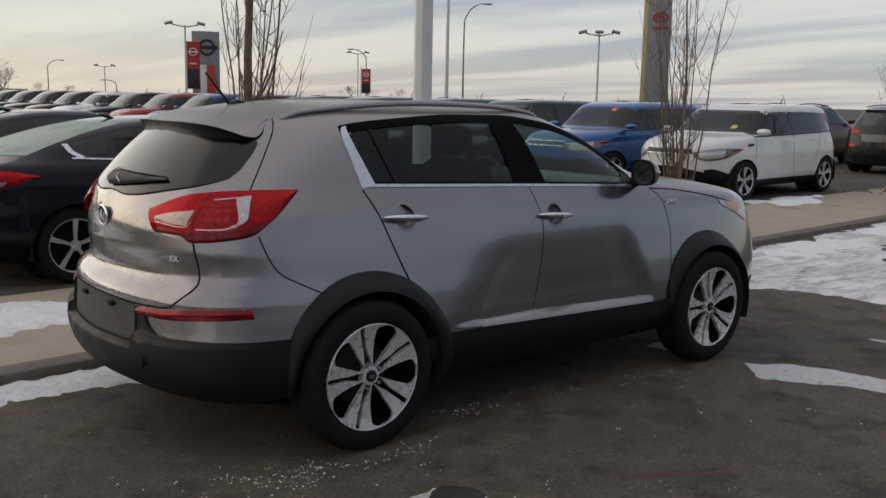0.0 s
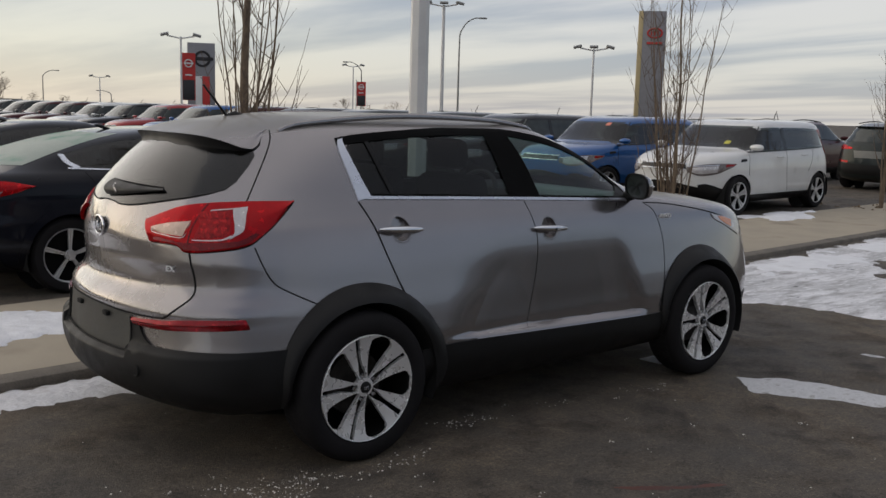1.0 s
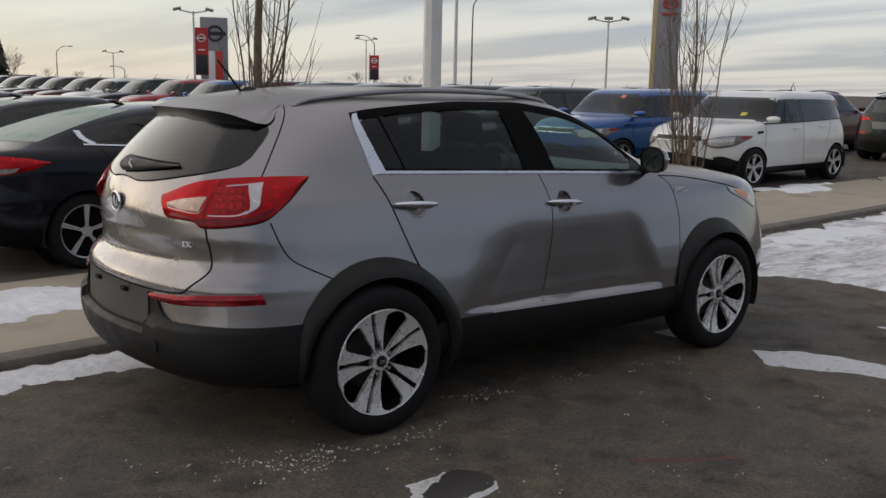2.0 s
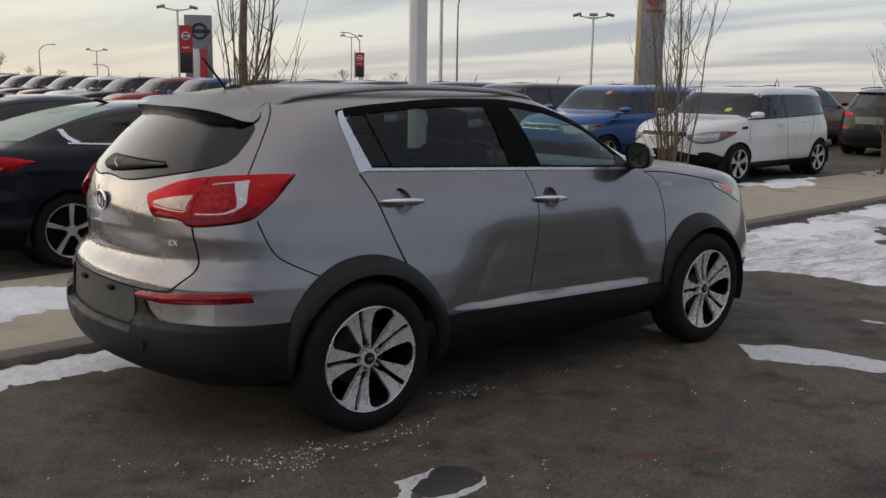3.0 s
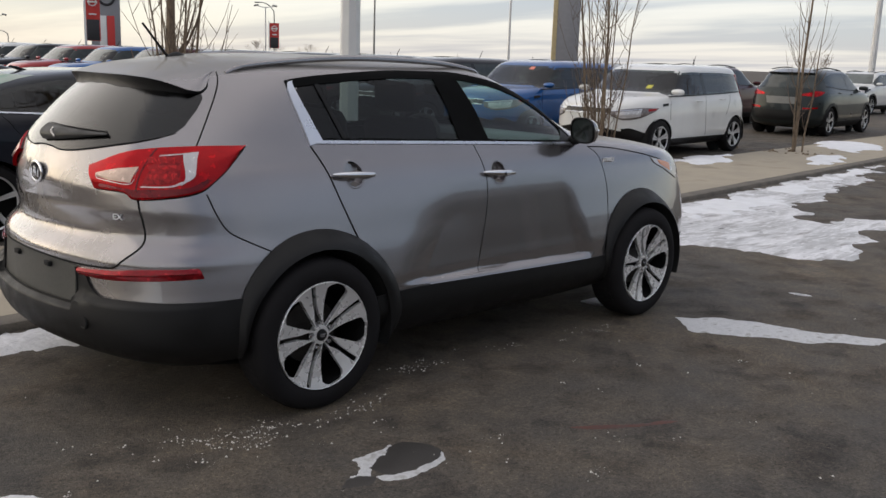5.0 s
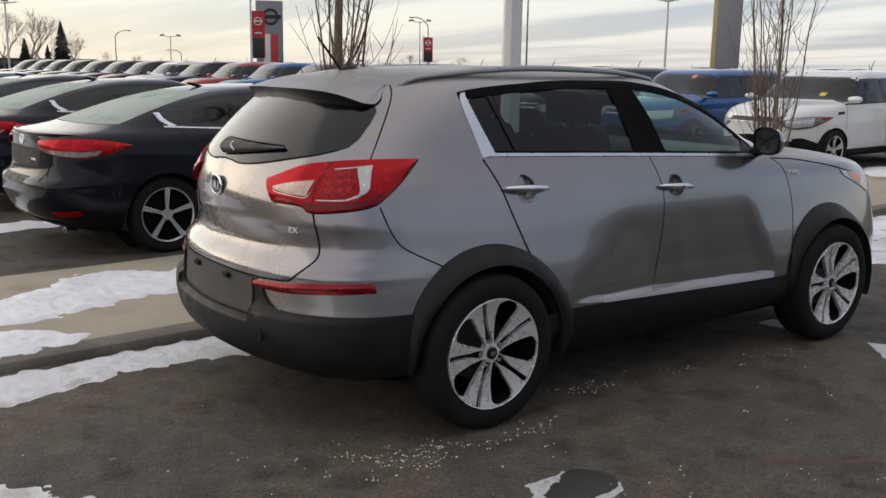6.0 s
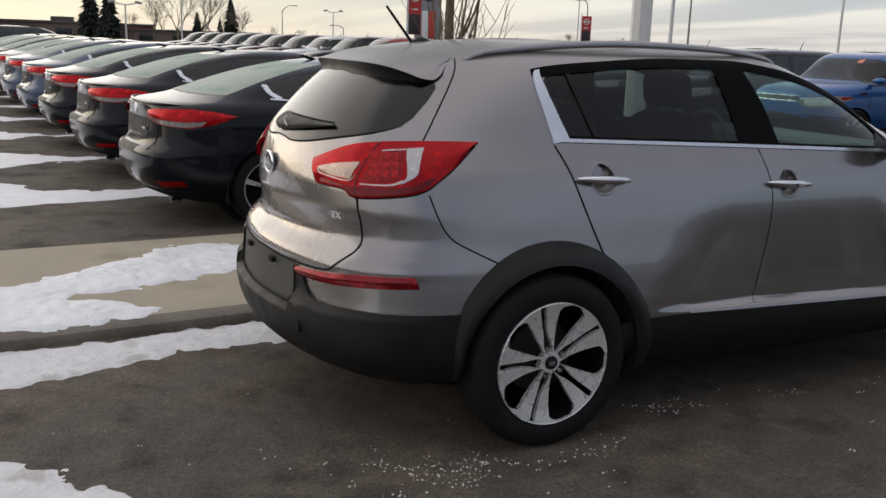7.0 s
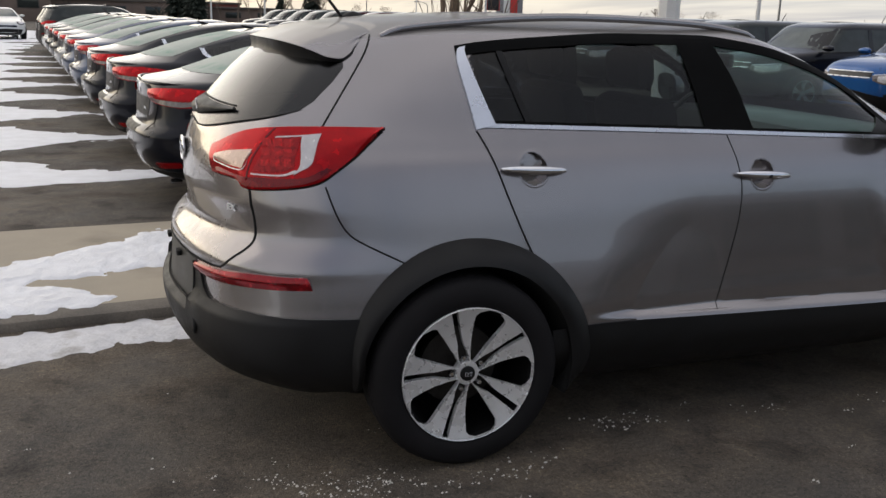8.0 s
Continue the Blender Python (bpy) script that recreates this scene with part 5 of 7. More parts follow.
def build_car(name, kind, coat, m, label, near=False, spokes=5, scale=(1.0, 1.0, 1.0), chrome=False):
    """A parked car of a kind; near ones have open windows and cabins."""
    k = KINDS[kind]
    S, base, r = k["S"], k["base"], k["r"]
    low, top, (xa, xb) = k["low"], k["top"], k["ends"]
    g0, g1, gw = k["gate"]
    s0, s1, sw = k["screen"]
    car = thing(name, m @ Matrix.Diagonal((*scale, 1)), label, "car", "parked cars")
    pane = G_CAR if near else G_FAR

    def cut(x, y, z):
        if near:
            if xa + 0.02 < x < xb - 0.03 and low(x) + 0.03 < z < top(x) - 0.03 and abs(y) > 0.5 * S.half(z):
                return True
            if x < 0.9 and g0 + 0.02 < z < g1 - 0.02 and abs(y) < S.half(z) * gw - 0.02 and x < S.x_rear(y, z) + 0.05:
                return True
            if x > 1.3 and s0 + 0.02 < z < s1 - 0.02 and abs(y) < S.half(z) * sw - 0.02:
                return True
        return any(math.hypot(x - wx, z - r) < r + 0.045 and abs(y) > 0.5 for wx in (0, base))

    shell, ring = skin(S, 60 if near else 44, 0.03 if near else 0.04, cut)
    part("body", shell, coat, car)
    part("underbody", ([*ring, *[(x, -y, z) for x, y, z in reversed(ring)]], [tuple(range(2 * len(ring)))]), M_UNDER, car)
    gl = lambda z: S.half(z) * gw
    part("rear_window", sheet([[(S.x_rear(v * gl(z), z) - 0.004, v * gl(z), z) for z in np.linspace(g0, g1, 8)] for v in np.linspace(-1, 1, 17)], 0.002, 0, (-1, 0, 0.6)), G_PALE if kind == "sedan" else pane, car)
    sl = lambda z: S.half(z) * sw
    part("windscreen", sheet([[(S.x_front(v * sl(z), z) + 0.004, v * sl(z), z) for z in np.linspace(s0, s1, 8)] for v in np.linspace(-1, 1, 17)], 0.002, 0, (1, 0, 0.6)), pane if near else G_SCREEN, car)
    wheels = plain_wheel(r, -0.895, spokes, kind == "sedan")
    bx = k["b"]
    for s in (0, 1):
        fix = flipped if s else (lambda d: d)
        for nm, a, b in (("rear_side_window", xa, bx - 0.05), ("front_side_window", bx + 0.05, xb)):
            grid = [[(x, -S.y(x, z) - 0.003, z) for z in np.linspace(low(x), max(top(x), low(x) + 0.005), 7)] for x in np.linspace(a, b, 14)]
            part(nm, fix(sheet(grid)), pane, car)
        part("centre_pillar", fix(side_sheet(S, [(bx - 0.06, low(bx)), (bx - 0.085, top(bx) - 0.005)], [(bx + 0.06, low(bx)), (bx + 0.02, top(bx) - 0.005)], 8, 4, 0.002, 0.004)), M_BLACK, car)
        if kind == "boxy":
            zs = np.linspace(s0 - 0.02, s1 - 0.03, 8)
            edge = [max((x for x in np.linspace(1.2, xb, 60) if top(x) >= z), default=1.3) for z in zs]
            part("front_pillar", fix(corner_sheet(S, [(S.phi_y(S.half(z) * sw - 0.01, z, 1), z) for z in zs], [(S.phi_x(x, z), z) for x, z in zip(edge, zs)], 10, 5, 0.005, 0.006, end=1)), M_BLACK, car)
            part("side_vent", fix(side_sheet(S, [(2.36, 0.90), (2.52, 0.885)], [(2.36, 0.94), (2.50, 0.93)], 6, 3, 0.005, 0.006)), M_CLAD, car)
            part("bumper_corner", fix(corner_sheet(S, [(S.phi_y(y, 0.24, 1), 0.24) for y in (0.55, 0.68, 0.80)], [(S.phi_y(y, z, 1), z) for y, z in ((0.58, 0.52), (0.70, 0.53), (0.84, 0.40))], 12, 6, 0.010, 0.012, end=1)), M_CLAD, car)
        line = [(x, low(x)) for x in np.linspace(xa, xb, 8)]
        part("window_line", fix(side_sheet(S, [(x, z - (0.006 if chrome else 0.012)) for x, z in line], [(x, z + 0.005) for x, z in line], 24, 3, 0.006, 0.006)), M_SATIN if chrome else M_CLAD, car)
        if chrome:
            part("quarter_trim", fix(side_sheet(S, [(xa - 0.035, low(xa) + 0.11), (xa - 0.01, low(xa) + 0.045), (xa + 0.07, low(xa) - 0.012)], [(xa + 0.008, low(xa) + 0.115), (xa + 0.035, low(xa) + 0.055), (xa + 0.11, low(xa) + 0.008)], 12, 4, 0.008, 0.008)), M_SATIN, car, "curved chrome window tip")
        for gx in ((0.25, bx, 2.28) if near else ()):
            gap = [(gx - 0.02, low(gx) - 0.02), (gx + 0.03, 0.8), (gx + 0.01, 0.55), (gx - 0.03, 0.36)]
            if gx == 0.25:
                gap = [(gx - 0.08, low(gx) - 0.02), (gx + 0.05, 0.85), (gx + 0.16, 0.70)]
            part("door_gap", fix(tube(on_side(S, gap, 14, 0.001), 0.0026, 5)), M_DARK, car)
        for hx in (0.42, bx + 0.14):
            z = low(hx) - 0.11
            part("door_handle", fix(tube([(hx + 0.2 * t, -S.y(hx, z) - 0.008 - 0.022 * math.sin(math.pi * t), z) for t in np.linspace(0, 1, 7)], 0.011, 6)), coat if not chrome else M_CHROME, car)
        mz = low(xb - 0.12) + 0.075
        pod = [[(xb - 0.10 + 0.080 * math.sin(u) ** 0.7 * math.cos(t) * (1 if math.cos(t) > 0 else 0.45), -S.half(mz) - 0.10 + 0.115 * math.cos(u), mz + 0.055 * math.sin(u) ** 0.7 * math.sin(t)) for t in np.linspace(0, 2 * math.pi, 13)] for u in np.linspace(0, math.pi, 8)]
        part("door_mirror", fix(sheet(pod)), coat, car)
        P = lambda y, z: (S.phi_y(y, z), z)
        Q = lambda x, z: (S.phi_x(x, z), z)
        F = lambda y, z: (S.phi_y(y, z, 1), z)
        if kind == "sedan":
            lamp = part("tail_lamp", fix(corner_sheet(S, [P(0.43, 0.895), P(0.56, 0.862), P(0.76, 0.842), Q(-0.60, 0.850), Q(-0.45, 0.880), Q(-0.30, 0.928)], [P(0.40, 0.968), P(0.56, 0.984), P(0.76, 0.990), Q(-0.60, 0.986), Q(-0.45, 0.972), Q(-0.27, 0.938)], 40, 9, 0.012, 0.014, belly=0.010)), M_RED, car, "long red tail lamp")
            part("reversing_lens", fix(corner_sheet(S, [P(0.47, 0.892), P(0.60, 0.864), P(0.76, 0.848), Q(-0.56, 0.862)], [P(0.47, 0.914), P(0.60, 0.912), P(0.76, 0.906), Q(-0.52, 0.898)], 14, 4, 0.0205, 0.004)), M_SMOKE, lamp)
            part("bumper_reflector", fix(corner_sheet(S, [P(0.62, 0.355), P(0.80, 0.375)], [P(0.60, 0.395), P(0.80, 0.415)], 12, 3, 0.008, 0.01)), M_RED, car)
            part("exhaust_tip", fix(moved(lathe([(0.020, 0.0), (0.030, 0.0), (0.030, 0.09), (0.026, 0.09), (0.024, 0.0)], 16, "x"), Matrix.Translation((S.x_rear(0.55, 0.27) + 0.0, -0.55, 0.225)) @ Matrix.Diagonal((1, 1.6, 0.8, 1)))), M_CHROME, car)
            dif = corner_sheet(S, [(p, 0.205) for p in (0, 30, 62)], [(p, 0.33) for p in (0, 30, 62)], 20, 4, 0.006, 0.008)
            part("diffuser", fix(dif), M_CLAD, car)
        elif kind == "boxy":
            part("tail_lamp", fix(corner_sheet(S, [P(0.62, 1.0), P(0.72, 1.0), Q(-0.42, 1.02)], [P(0.62, 1.44), P(0.68, 1.44), Q(-0.34, 1.42)], 10, 10, 0.01, 0.012)), M_RED, car)
        else:
            part("tail_lamp", fix(corner_sheet(S, [P(0.42, 0.99), P(0.66, 0.97), Q(-0.60, 0.98), Q(-0.42, 1.05)], [P(0.42, 1.02), P(0.66, 1.085), Q(-0.60, 1.10), Q(-0.36, 1.09)], 22, 6, 0.012, 0.014)), M_RED, car, "slim red tail lamp")
            part("bumper_reflector", fix(corner_sheet(S, [P(0.50, 0.66), P(0.78, 0.68)], [P(0.50, 0.70), P(0.78, 0.72)], 12, 3, 0.008, 0.01)), M_RED, car)
        hl = 0.74 if kind != "tall" else 0.86
        lamp = part("head_lamp", fix(corner_sheet(S, [F(0.44, hl - 0.02), F(0.60, hl - 0.075), F(0.76, hl - 0.04), F(0.84, hl + 0.07)], [F(0.42, hl + 0.06), F(0.60, hl + 0.10), F(0.76, hl + 0.125), F(0.845, hl + 0.12)], 18, 6, 0.008, 0.01, end=1)), M_SMOKE if kind == "boxy" else M_BLACK, car, "smoked head lamp")
        part("lamp_lens", fix(corner_sheet(S, [F(0.50, hl - 0.02), F(0.60, hl - 0.050), F(0.76, hl - 0.015)], [F(0.50, hl + 0.052), F(0.60, hl + 0.068), F(0.76, hl + 0.088)], 10, 4, 0.011, 0.004, end=1)), M_LENS, lamp)
        if kind == "boxy":
            part("indicator", fix(corner_sheet(S, [F(0.805, hl + 0.065), F(0.838, hl + 0.088)], [F(0.80, hl + 0.108), F(0.840, hl + 0.112)], 6, 4, 0.0115, 0.004, end=1)), M_RED, lamp)
        part("lamp_band", fix(corner_sheet(S, [F(0.44, hl + 0.062), F(0.76, hl + 0.098)], [F(0.44, hl + 0.072), F(0.76, hl + 0.108)], 12, 2, 0.011, 0.004, end=1)), M_SATIN, lamp)
        if k["clad"]:
            part("sill", fix(side_sheet(S, [(0.30, 0.21), (base - 0.32, 0.21)], [(0.30, k["clad"] + 0.07), (base - 0.32, k["clad"] + 0.07)], 16, 4, 0.006, 0.008)), M_CLAD, car)
        for wx in (0, base):
            if kind != "tall":
                ring_at = [[(wx + q * math.cos(t), -S.y(wx + q * math.cos(t), max(r + q * math.sin(t), 0.2)) - 0.002, max(r + q * math.sin(t), 0.2)) for q in (r + 0.028, r + 0.05, r + 0.095)] for t in np.linspace(-0.3, math.pi + 0.3, 30)]
                part("arch_lip", fix(sheet(ring_at, 0.003, 0.012)), coat, car)
            if k["clad"] and kind == "tall":
                arc = [[(wx + q * math.cos(t), -S.y(wx + q * math.cos(t), r + q * math.sin(t)) - 0.008, r + q * math.sin(t)) for q in (r + 0.03, r + 0.07, r + 0.10)] for t in np.linspace(-0.1, math.pi + 0.1, 24)]
                part("wheel_arch", fix(sheet(arc, 0, 0.012)), M_CLAD, car)
            rr = r + 0.046
            well = [[(wx + rr * math.cos(t), -S.y(wx, r + 0.2) * u, max(r + rr * math.sin(t), 0.2)) for u in (0.99, 0.6)] for t in np.linspace(-0.3, math.pi + 0.3, 20)]
            part("wheel_well", fix(sheet(well)), M_UNDER, car)
            disc = [(wx + rr * math.cos(t), -0.52, r + rr * math.sin(t)) for t in np.linspace(0, 2 * math.pi, 20, endpoint=False)]
            part("well_wall", fix((disc, [tuple(range(20))])), M_UNDER, car)
            at = Matrix.Translation((wx, 0, r))
            wheel = part("wheel", fix(moved(wheels[0], at)), M_TYRE, car)
            part("rim", fix(moved(wheels[1], at)), M_ALLOY2, wheel)
            part("rim_back", fix(moved(wheels[2], at)), M_MATT, wheel)
    # nose: grille and lower mouth
    gz = {"sedan": 0.60, "boxy": 0.80, "tall": 0.80}[kind]
    gr = front_sheet(S, [(-0.42, gz - 0.03), (0, gz - 0.045), (0.42, gz - 0.03)], [(-0.40, gz + 0.045), (0, gz + 0.05), (0.40, gz + 0.045)], 18, 4, 0.006, 0.008)
    grille = part("grille", gr, M_BLACK, car)
    part("grille_frame", tube([(S.x_front(y, gz + 0.05) + 0.008, y, gz + 0.05) for y in np.linspace(-0.42, 0.42, 12)], 0.010, 6), M_SATIN, grille)
    part("grille_frame", tube([(S.x_front(y, gz - 0.035) + 0.008, y, gz - 0.035) for y in np.linspace(-0.40, 0.40, 12)], 0.010, 6), M_SATIN, grille)
    part("lower_mouth", front_sheet(S, [(-0.60, 0.24), (0, 0.22), (0.60, 0.24)], [(-0.66, 0.47), (0, 0.57), (0.66, 0.47)] if kind == "boxy" else [(-0.66, 0.46), (0, 0.50), (0.66, 0.46)], 20, 5, 0.006, 0.008), M_CLAD, car)
    if kind == "sedan":
        fin = tube([(0.78, 0, 1.392), (0.68, 0, 1.412), (0.62, 0, 1.428), (0.60, 0, 1.425)], [0.004, 0.016, 0.010, 0.003], 8)
        part("aerial", moved(fin, Matrix.Diagonal((1, 0.6, 1, 1))), M_CLAD, car)
    else:
        part("aerial", tube([(0.12, 0, S.high - 0.02), (0.02, 0, S.high + 0.16)], [0.010, 0.005], 6), M_CLAD, car)
    if kind == "sedan":
        zs = np.linspace(0.60, 0.99, 8)
        for s in (-1, 1):
            part("boot_gap", tube([(S.x_rear(0.60 - 0.25 * (0.99 - z), z) - 0.001, s * (0.60 - 0.25 * (0.99 - z)), z) for z in zs], 0.004, 5), M_DARK, car)
        part("plate_recess", rear_sheet(S, [(-0.38, 0.745), (0.38, 0.745)], [(-0.42, 0.90), (0.42, 0.90)], 10, 4, 0.003, 0.004), M_CLAD, car, "dark empty plate recess")
        part("word_bar", rbox(0.004, 0.11, 0.018, 0.001, at=(S.x_rear(0.30, 0.80) - 0.008, -0.30, 0.80)), M_SATIN, car)
        part("boot_lip", tube([(S.x_rear(y, 1.02) - 0.006, y, 1.022) for y in np.linspace(-0.70, 0.70, 29)], [0.012 * (1 - abs(v) ** 6) + 0.001 for v in np.linspace(-1, 1, 29)], 8), coat, car)
        part("bumper_ledge", rear_sheet(S, [(-0.27, 0.612), (0, 0.608), (0.27, 0.612)], [(-0.30, 0.668), (0, 0.666), (0.30, 0.668)], 16, 3, 0.004, 0.006), M_CLAD, car)
        part("oval_badge", moved(lathe([(0, 0), (0.05, 0.004), (0.055, 0.012)], 20, "x"), Matrix.Translation((S.x_rear(0, 0.955) - 0.010, 0, 0.955)) @ Matrix.Diagonal((1, 1.2, 0.8, 1))), M_CHROME, car)
    if kind == "tall":
        part("tailgate_lower", rear_sheet(S, [(-0.60, 0.40), (0, 0.38), (0.60, 0.40)], [(-0.66, 0.64), (0, 0.62), (0.66, 0.64)], 20, 5, 0.008, 0.01), M_CLAD, car)
        part("plate_recess", rear_sheet(S, [(-0.34, 0.78), (0.34, 0.78)], [(-0.38, 0.95), (0.38, 0.95)], 10, 4, 0.003, 0.004), M_GREYP, car, "pale panel below the rear glass")
        part("spoiler", sheet([[(S.x_rear(y, 1.60) + (S.x_rear(y, 1.5) - 0.06 - S.x_rear(y, 1.60)) * t, y, 1.605 - 0.07 * t) for t in np.linspace(0, 1, 4)] for y in np.linspace(-0.55, 0.55, 15)], 0, 0.03, (0, 0, 1)), coat, car)
        for y in (-0.50, 0.50):
            part("roof_rail", tube([(x, y, 1.60 + 0.055 * math.sin(math.pi * (x + 0.35) / 1.9)) for x in np.linspace(-0.35, 1.55, 14)], 0.014, 6), M_CLAD, car)
    if near:
        part("cabin_floor", rbox(base - 0.3, 1.2, 0.05, 0.01, at=(base / 2 - 0.05, 0, 0.42)), M_SEAT, car)
        part("dashboard", rbox(0.5, 1.25, 0.28, 0.06, at=(2.12, 0, 0.78)), M_DASH, car)
        for x in ((0.42 if kind == "sedan" else 0.10), 1.05):
            for y in (-0.35, 0.35):
                seat = part("seat", join(rbox(0.5, 0.48, 0.16, 0.05, at=(x + 0.25, y, 0.58)), moved(rbox(0.14, 0.46, 0.58, 0.05), Matrix.Translation((x, y, 0.66)) @ pose(0, 0, 0, 0, -12, 0))), M_SEAT, car)
                part("headrest", rbox(0.10, 0.25, 0.16, 0.04, at=(x - 0.15, y, 1.22 if kind != "sedan" else 1.06)), M_SEAT, seat)
    return car


# opaque pale rear glass, greener in blotches
G_PALE = mat("pale_rear_glass", (0.42, 0.47, 0.42), 0.5, var=0.18, scale=2.2, spec=0.15, alt=(0.16, 0.32, 0.235), alt_at=0.54)
M_STICKER = mat("yellow_paper", (0.62, 0.58, 0.10), 0.7, var=0.1)
M_STICKER_RED = mat("orange_paper", (0.70, 0.25, 0.18), 0.7, var=0.1)
M_GREYP = mat("dull_silver_panel", (0.20, 0.20, 0.19), 0.4, 0.3, var=0.1)
M_ALLOY2 = mat("silver_wheel", (0.60, 0.60, 0.61), 0.35, 0.6, var=0.08)
PAINTS = {n: paint(n + "_car_paint", c, mt, 0.30, 1.25 if n in ("black", "navy", "charcoal", "maroon") else 1.5) for n, c, mt in (
    ("black", (0.006, 0.007, 0.012), 0.1), ("navy", (0.010, 0.014, 0.030), 0.3), ("slate_blue", (0.05, 0.07, 0.12), 0.5), ("silver", (0.35, 0.36, 0.37), 0.7), ("white", (0.74, 0.74, 0.72), 0.0),
    ("blue", (0.012, 0.085, 0.275), 0.3), ("red", (0.30, 0.012, 0.014), 0.2), ("maroon", (0.055, 0.010, 0.014), 0.3), ("charcoal", (0.030, 0.036, 0.036), 0.4), ("teal", (0.02, 0.18, 0.22), 0.3))}


def row_place(x, y, k, step, heading):
    a = radians(LOT)
    return pose(x - math.sin(a) * step * k, y + math.cos(a) * step * k, 0, 0, 0, heading + LOT)


WORDS = {"black": "glossy black", "navy": "dark navy", "slate_blue": "slate blue", "silver": "silver", "white": "white", "blue": "bright blue", "red": "red", "maroon": "dark maroon", "charcoal": "charcoal grey"}
for k, c in enumerate(("black", "black", "black", "slate_blue", "slate_blue", "silver", "black", "charcoal", "white", "charcoal", "black")):
    if k < 9:
        build_car("sedan", "sedan", PAINTS[c], row_place(0.05, 4.62, k, 2.85, 0), f"{WORDS[c]} saloon with pale green rear glass in a packed row", k < 2, 5, chrome=True)
    else:
        build_car("crossover", "tall", PAINTS[c], row_place(-0.05, 4.60, k, 2.85, 0), f"{WORDS[c]} crossover at the end of a row")
for k, c in enumerate(("white", "blue", "black", "charcoal", "charcoal", "black", "maroon", "blue", "red", "black", "white", "maroon", "maroon", "charcoal", "charcoal", "black", "charcoal", "black")):
    car = build_car("hatchback", "boxy", PAINTS[c], row_place(14.70, 6.0, k, 2.8, 180), f"{WORDS[c]} boxy hatchback facing the aisle in a row", k < 2, 5, (1.18, 1.08, 1.05))
    if k < 2:
        ya, za, hue = ((0.36, 1.165, M_STICKER), (0.30, 1.400, M_STICKER_RED))[k]
        part("windscreen_sticker", front_sheet(BOXY, [(ya, za), (ya + 0.09, za)], [(ya, za + 0.055), (ya + 0.09, za + 0.055)], 4, 3, 0.009, 0.002), hue, car, "small bright paper sticker")
# the back row beyond
build_car("sedan", "sedan", PAINTS["white"], pose(-5.6, 47.0, 0, 0, 0, -78), "white saloon facing down the snowy aisle")
build_car("crossover", "tall", PAINTS["charcoal"], pose(21.3, 6.9, 0, 0, 0, 5), "charcoal grey crossover with slim red tail lamps", False, 5, (1.08, 1.08, 1.04))
build_car("crossover", "tall", PAINTS["maroon"], row_place(21.6, 10.2, 0, 3.0, 0), "dark maroon crossover behind the boxy hatchback", False, 5, (1.08, 1.08, 1.04))
build_car("crossover", "tall", PAINTS["white"], pose(38.5, 11.6, 0, 0, 0, 184), "white crossover facing the lot", False, 5, (1.08, 1.08, 1.04))
for k, c in enumerate(("charcoal", "white", "black", "maroon", "charcoal", "red", "black", "black", "white", "charcoal")):
    build_car("crossover", "tall", PAINTS[c], row_place(22.5, 13.4, k, 3.4, 0), f"{WORDS[c]} crossover in the back row")


# ---- snow, ice and grit ----
snow("snow_bank", [(-3.6, 0.25), (-2.1, 0.46), (-1.84, 0.55), (-1.57, 0.62), (-1.1, 0.76), (-0.8, 0.77), (-0.45, 0.70), (-0.1, 0.85), (0.1, 1.15), (-0.6, 1.15), (-1.2, 1.10), (-2.0, 1.04), (-3.6, 0.92)], 0.012, 1.0, "crusted snow along the kerb's gutter", ragged=0.05, scale=9, holes=0.05, cell=0.016, m=M_DIRTY_SNOW)
snow("snow_patch", [(-3.4, 1.2), (-2.05, 1.19), (-1.62, 1.22), (-1.24, 1.34), (-1.44, 1.66), (-1.70, 1.78), (-1.37, 1.86), (-0.80, 2.05), (-0.2, 2.2), (0.5, 2.4), (0.4, 2.9), (-0.23, 2.82), (-0.78, 3.0), (-1.12, 2.72), (-1.65, 2.32), (-2.0, 2.13), (-3.4, 1.9)], 0.02, 2.0, "white snow patch on the concrete strip", base=isle, ragged=0.10, scale=6, cell=0.018)
snow("snow_patch", [(-3.6, -0.05), (-2.5, -0.16), (-2.10, -0.24), (-1.97, -0.31), (-1.86, -0.39), (-1.79, -0.53), (-1.70, -0.65), (-1.54, -0.72), (-1.40, -0.86), (-1.28, -0.99), (-1.25, -1.3), (-2.2, -1.8), (-3.6, -1.4)], 0.008, 3.0, "thin melting snow on asphalt", ragged=0.07, scale=8, holes=0.10, cell=0.014, m=M_DIRTY_SNOW)
snow("ice_sheet", [(4.2, 1.2), (5.5, 1.45), (7.2, 1.66), (9.0, 1.80), (11.2, 1.98), (13.7, 2.15), (15.0, 2.2), (13.4, 1.75), (11.6, 1.35), (9.9, 1.0), (8.1, 0.5), (7.6, 0.1), (8.4, -0.5), (6.4, -0.9), (5.25, -0.85), (5.3, -0.15), (4.95, 0.3)], 0.012, 4.0, "thin wet ice and snow beside the kerb", ragged=0.28, scale=1.8, holes=0.5, cell=0.045, m=M_ICE)
snow("snow_patch", [(7.0, 1.45), (8.8, 1.60), (11.2, 1.84), (13.8, 2.10), (13.0, 1.8), (11.0, 1.55), (9.4, 1.15), (7.6, 0.85), (6.4, 1.0)], 0.02, 5.0, "white snow beside the kerb", ragged=0.3, scale=2.2, holes=0.5, cell=0.04)
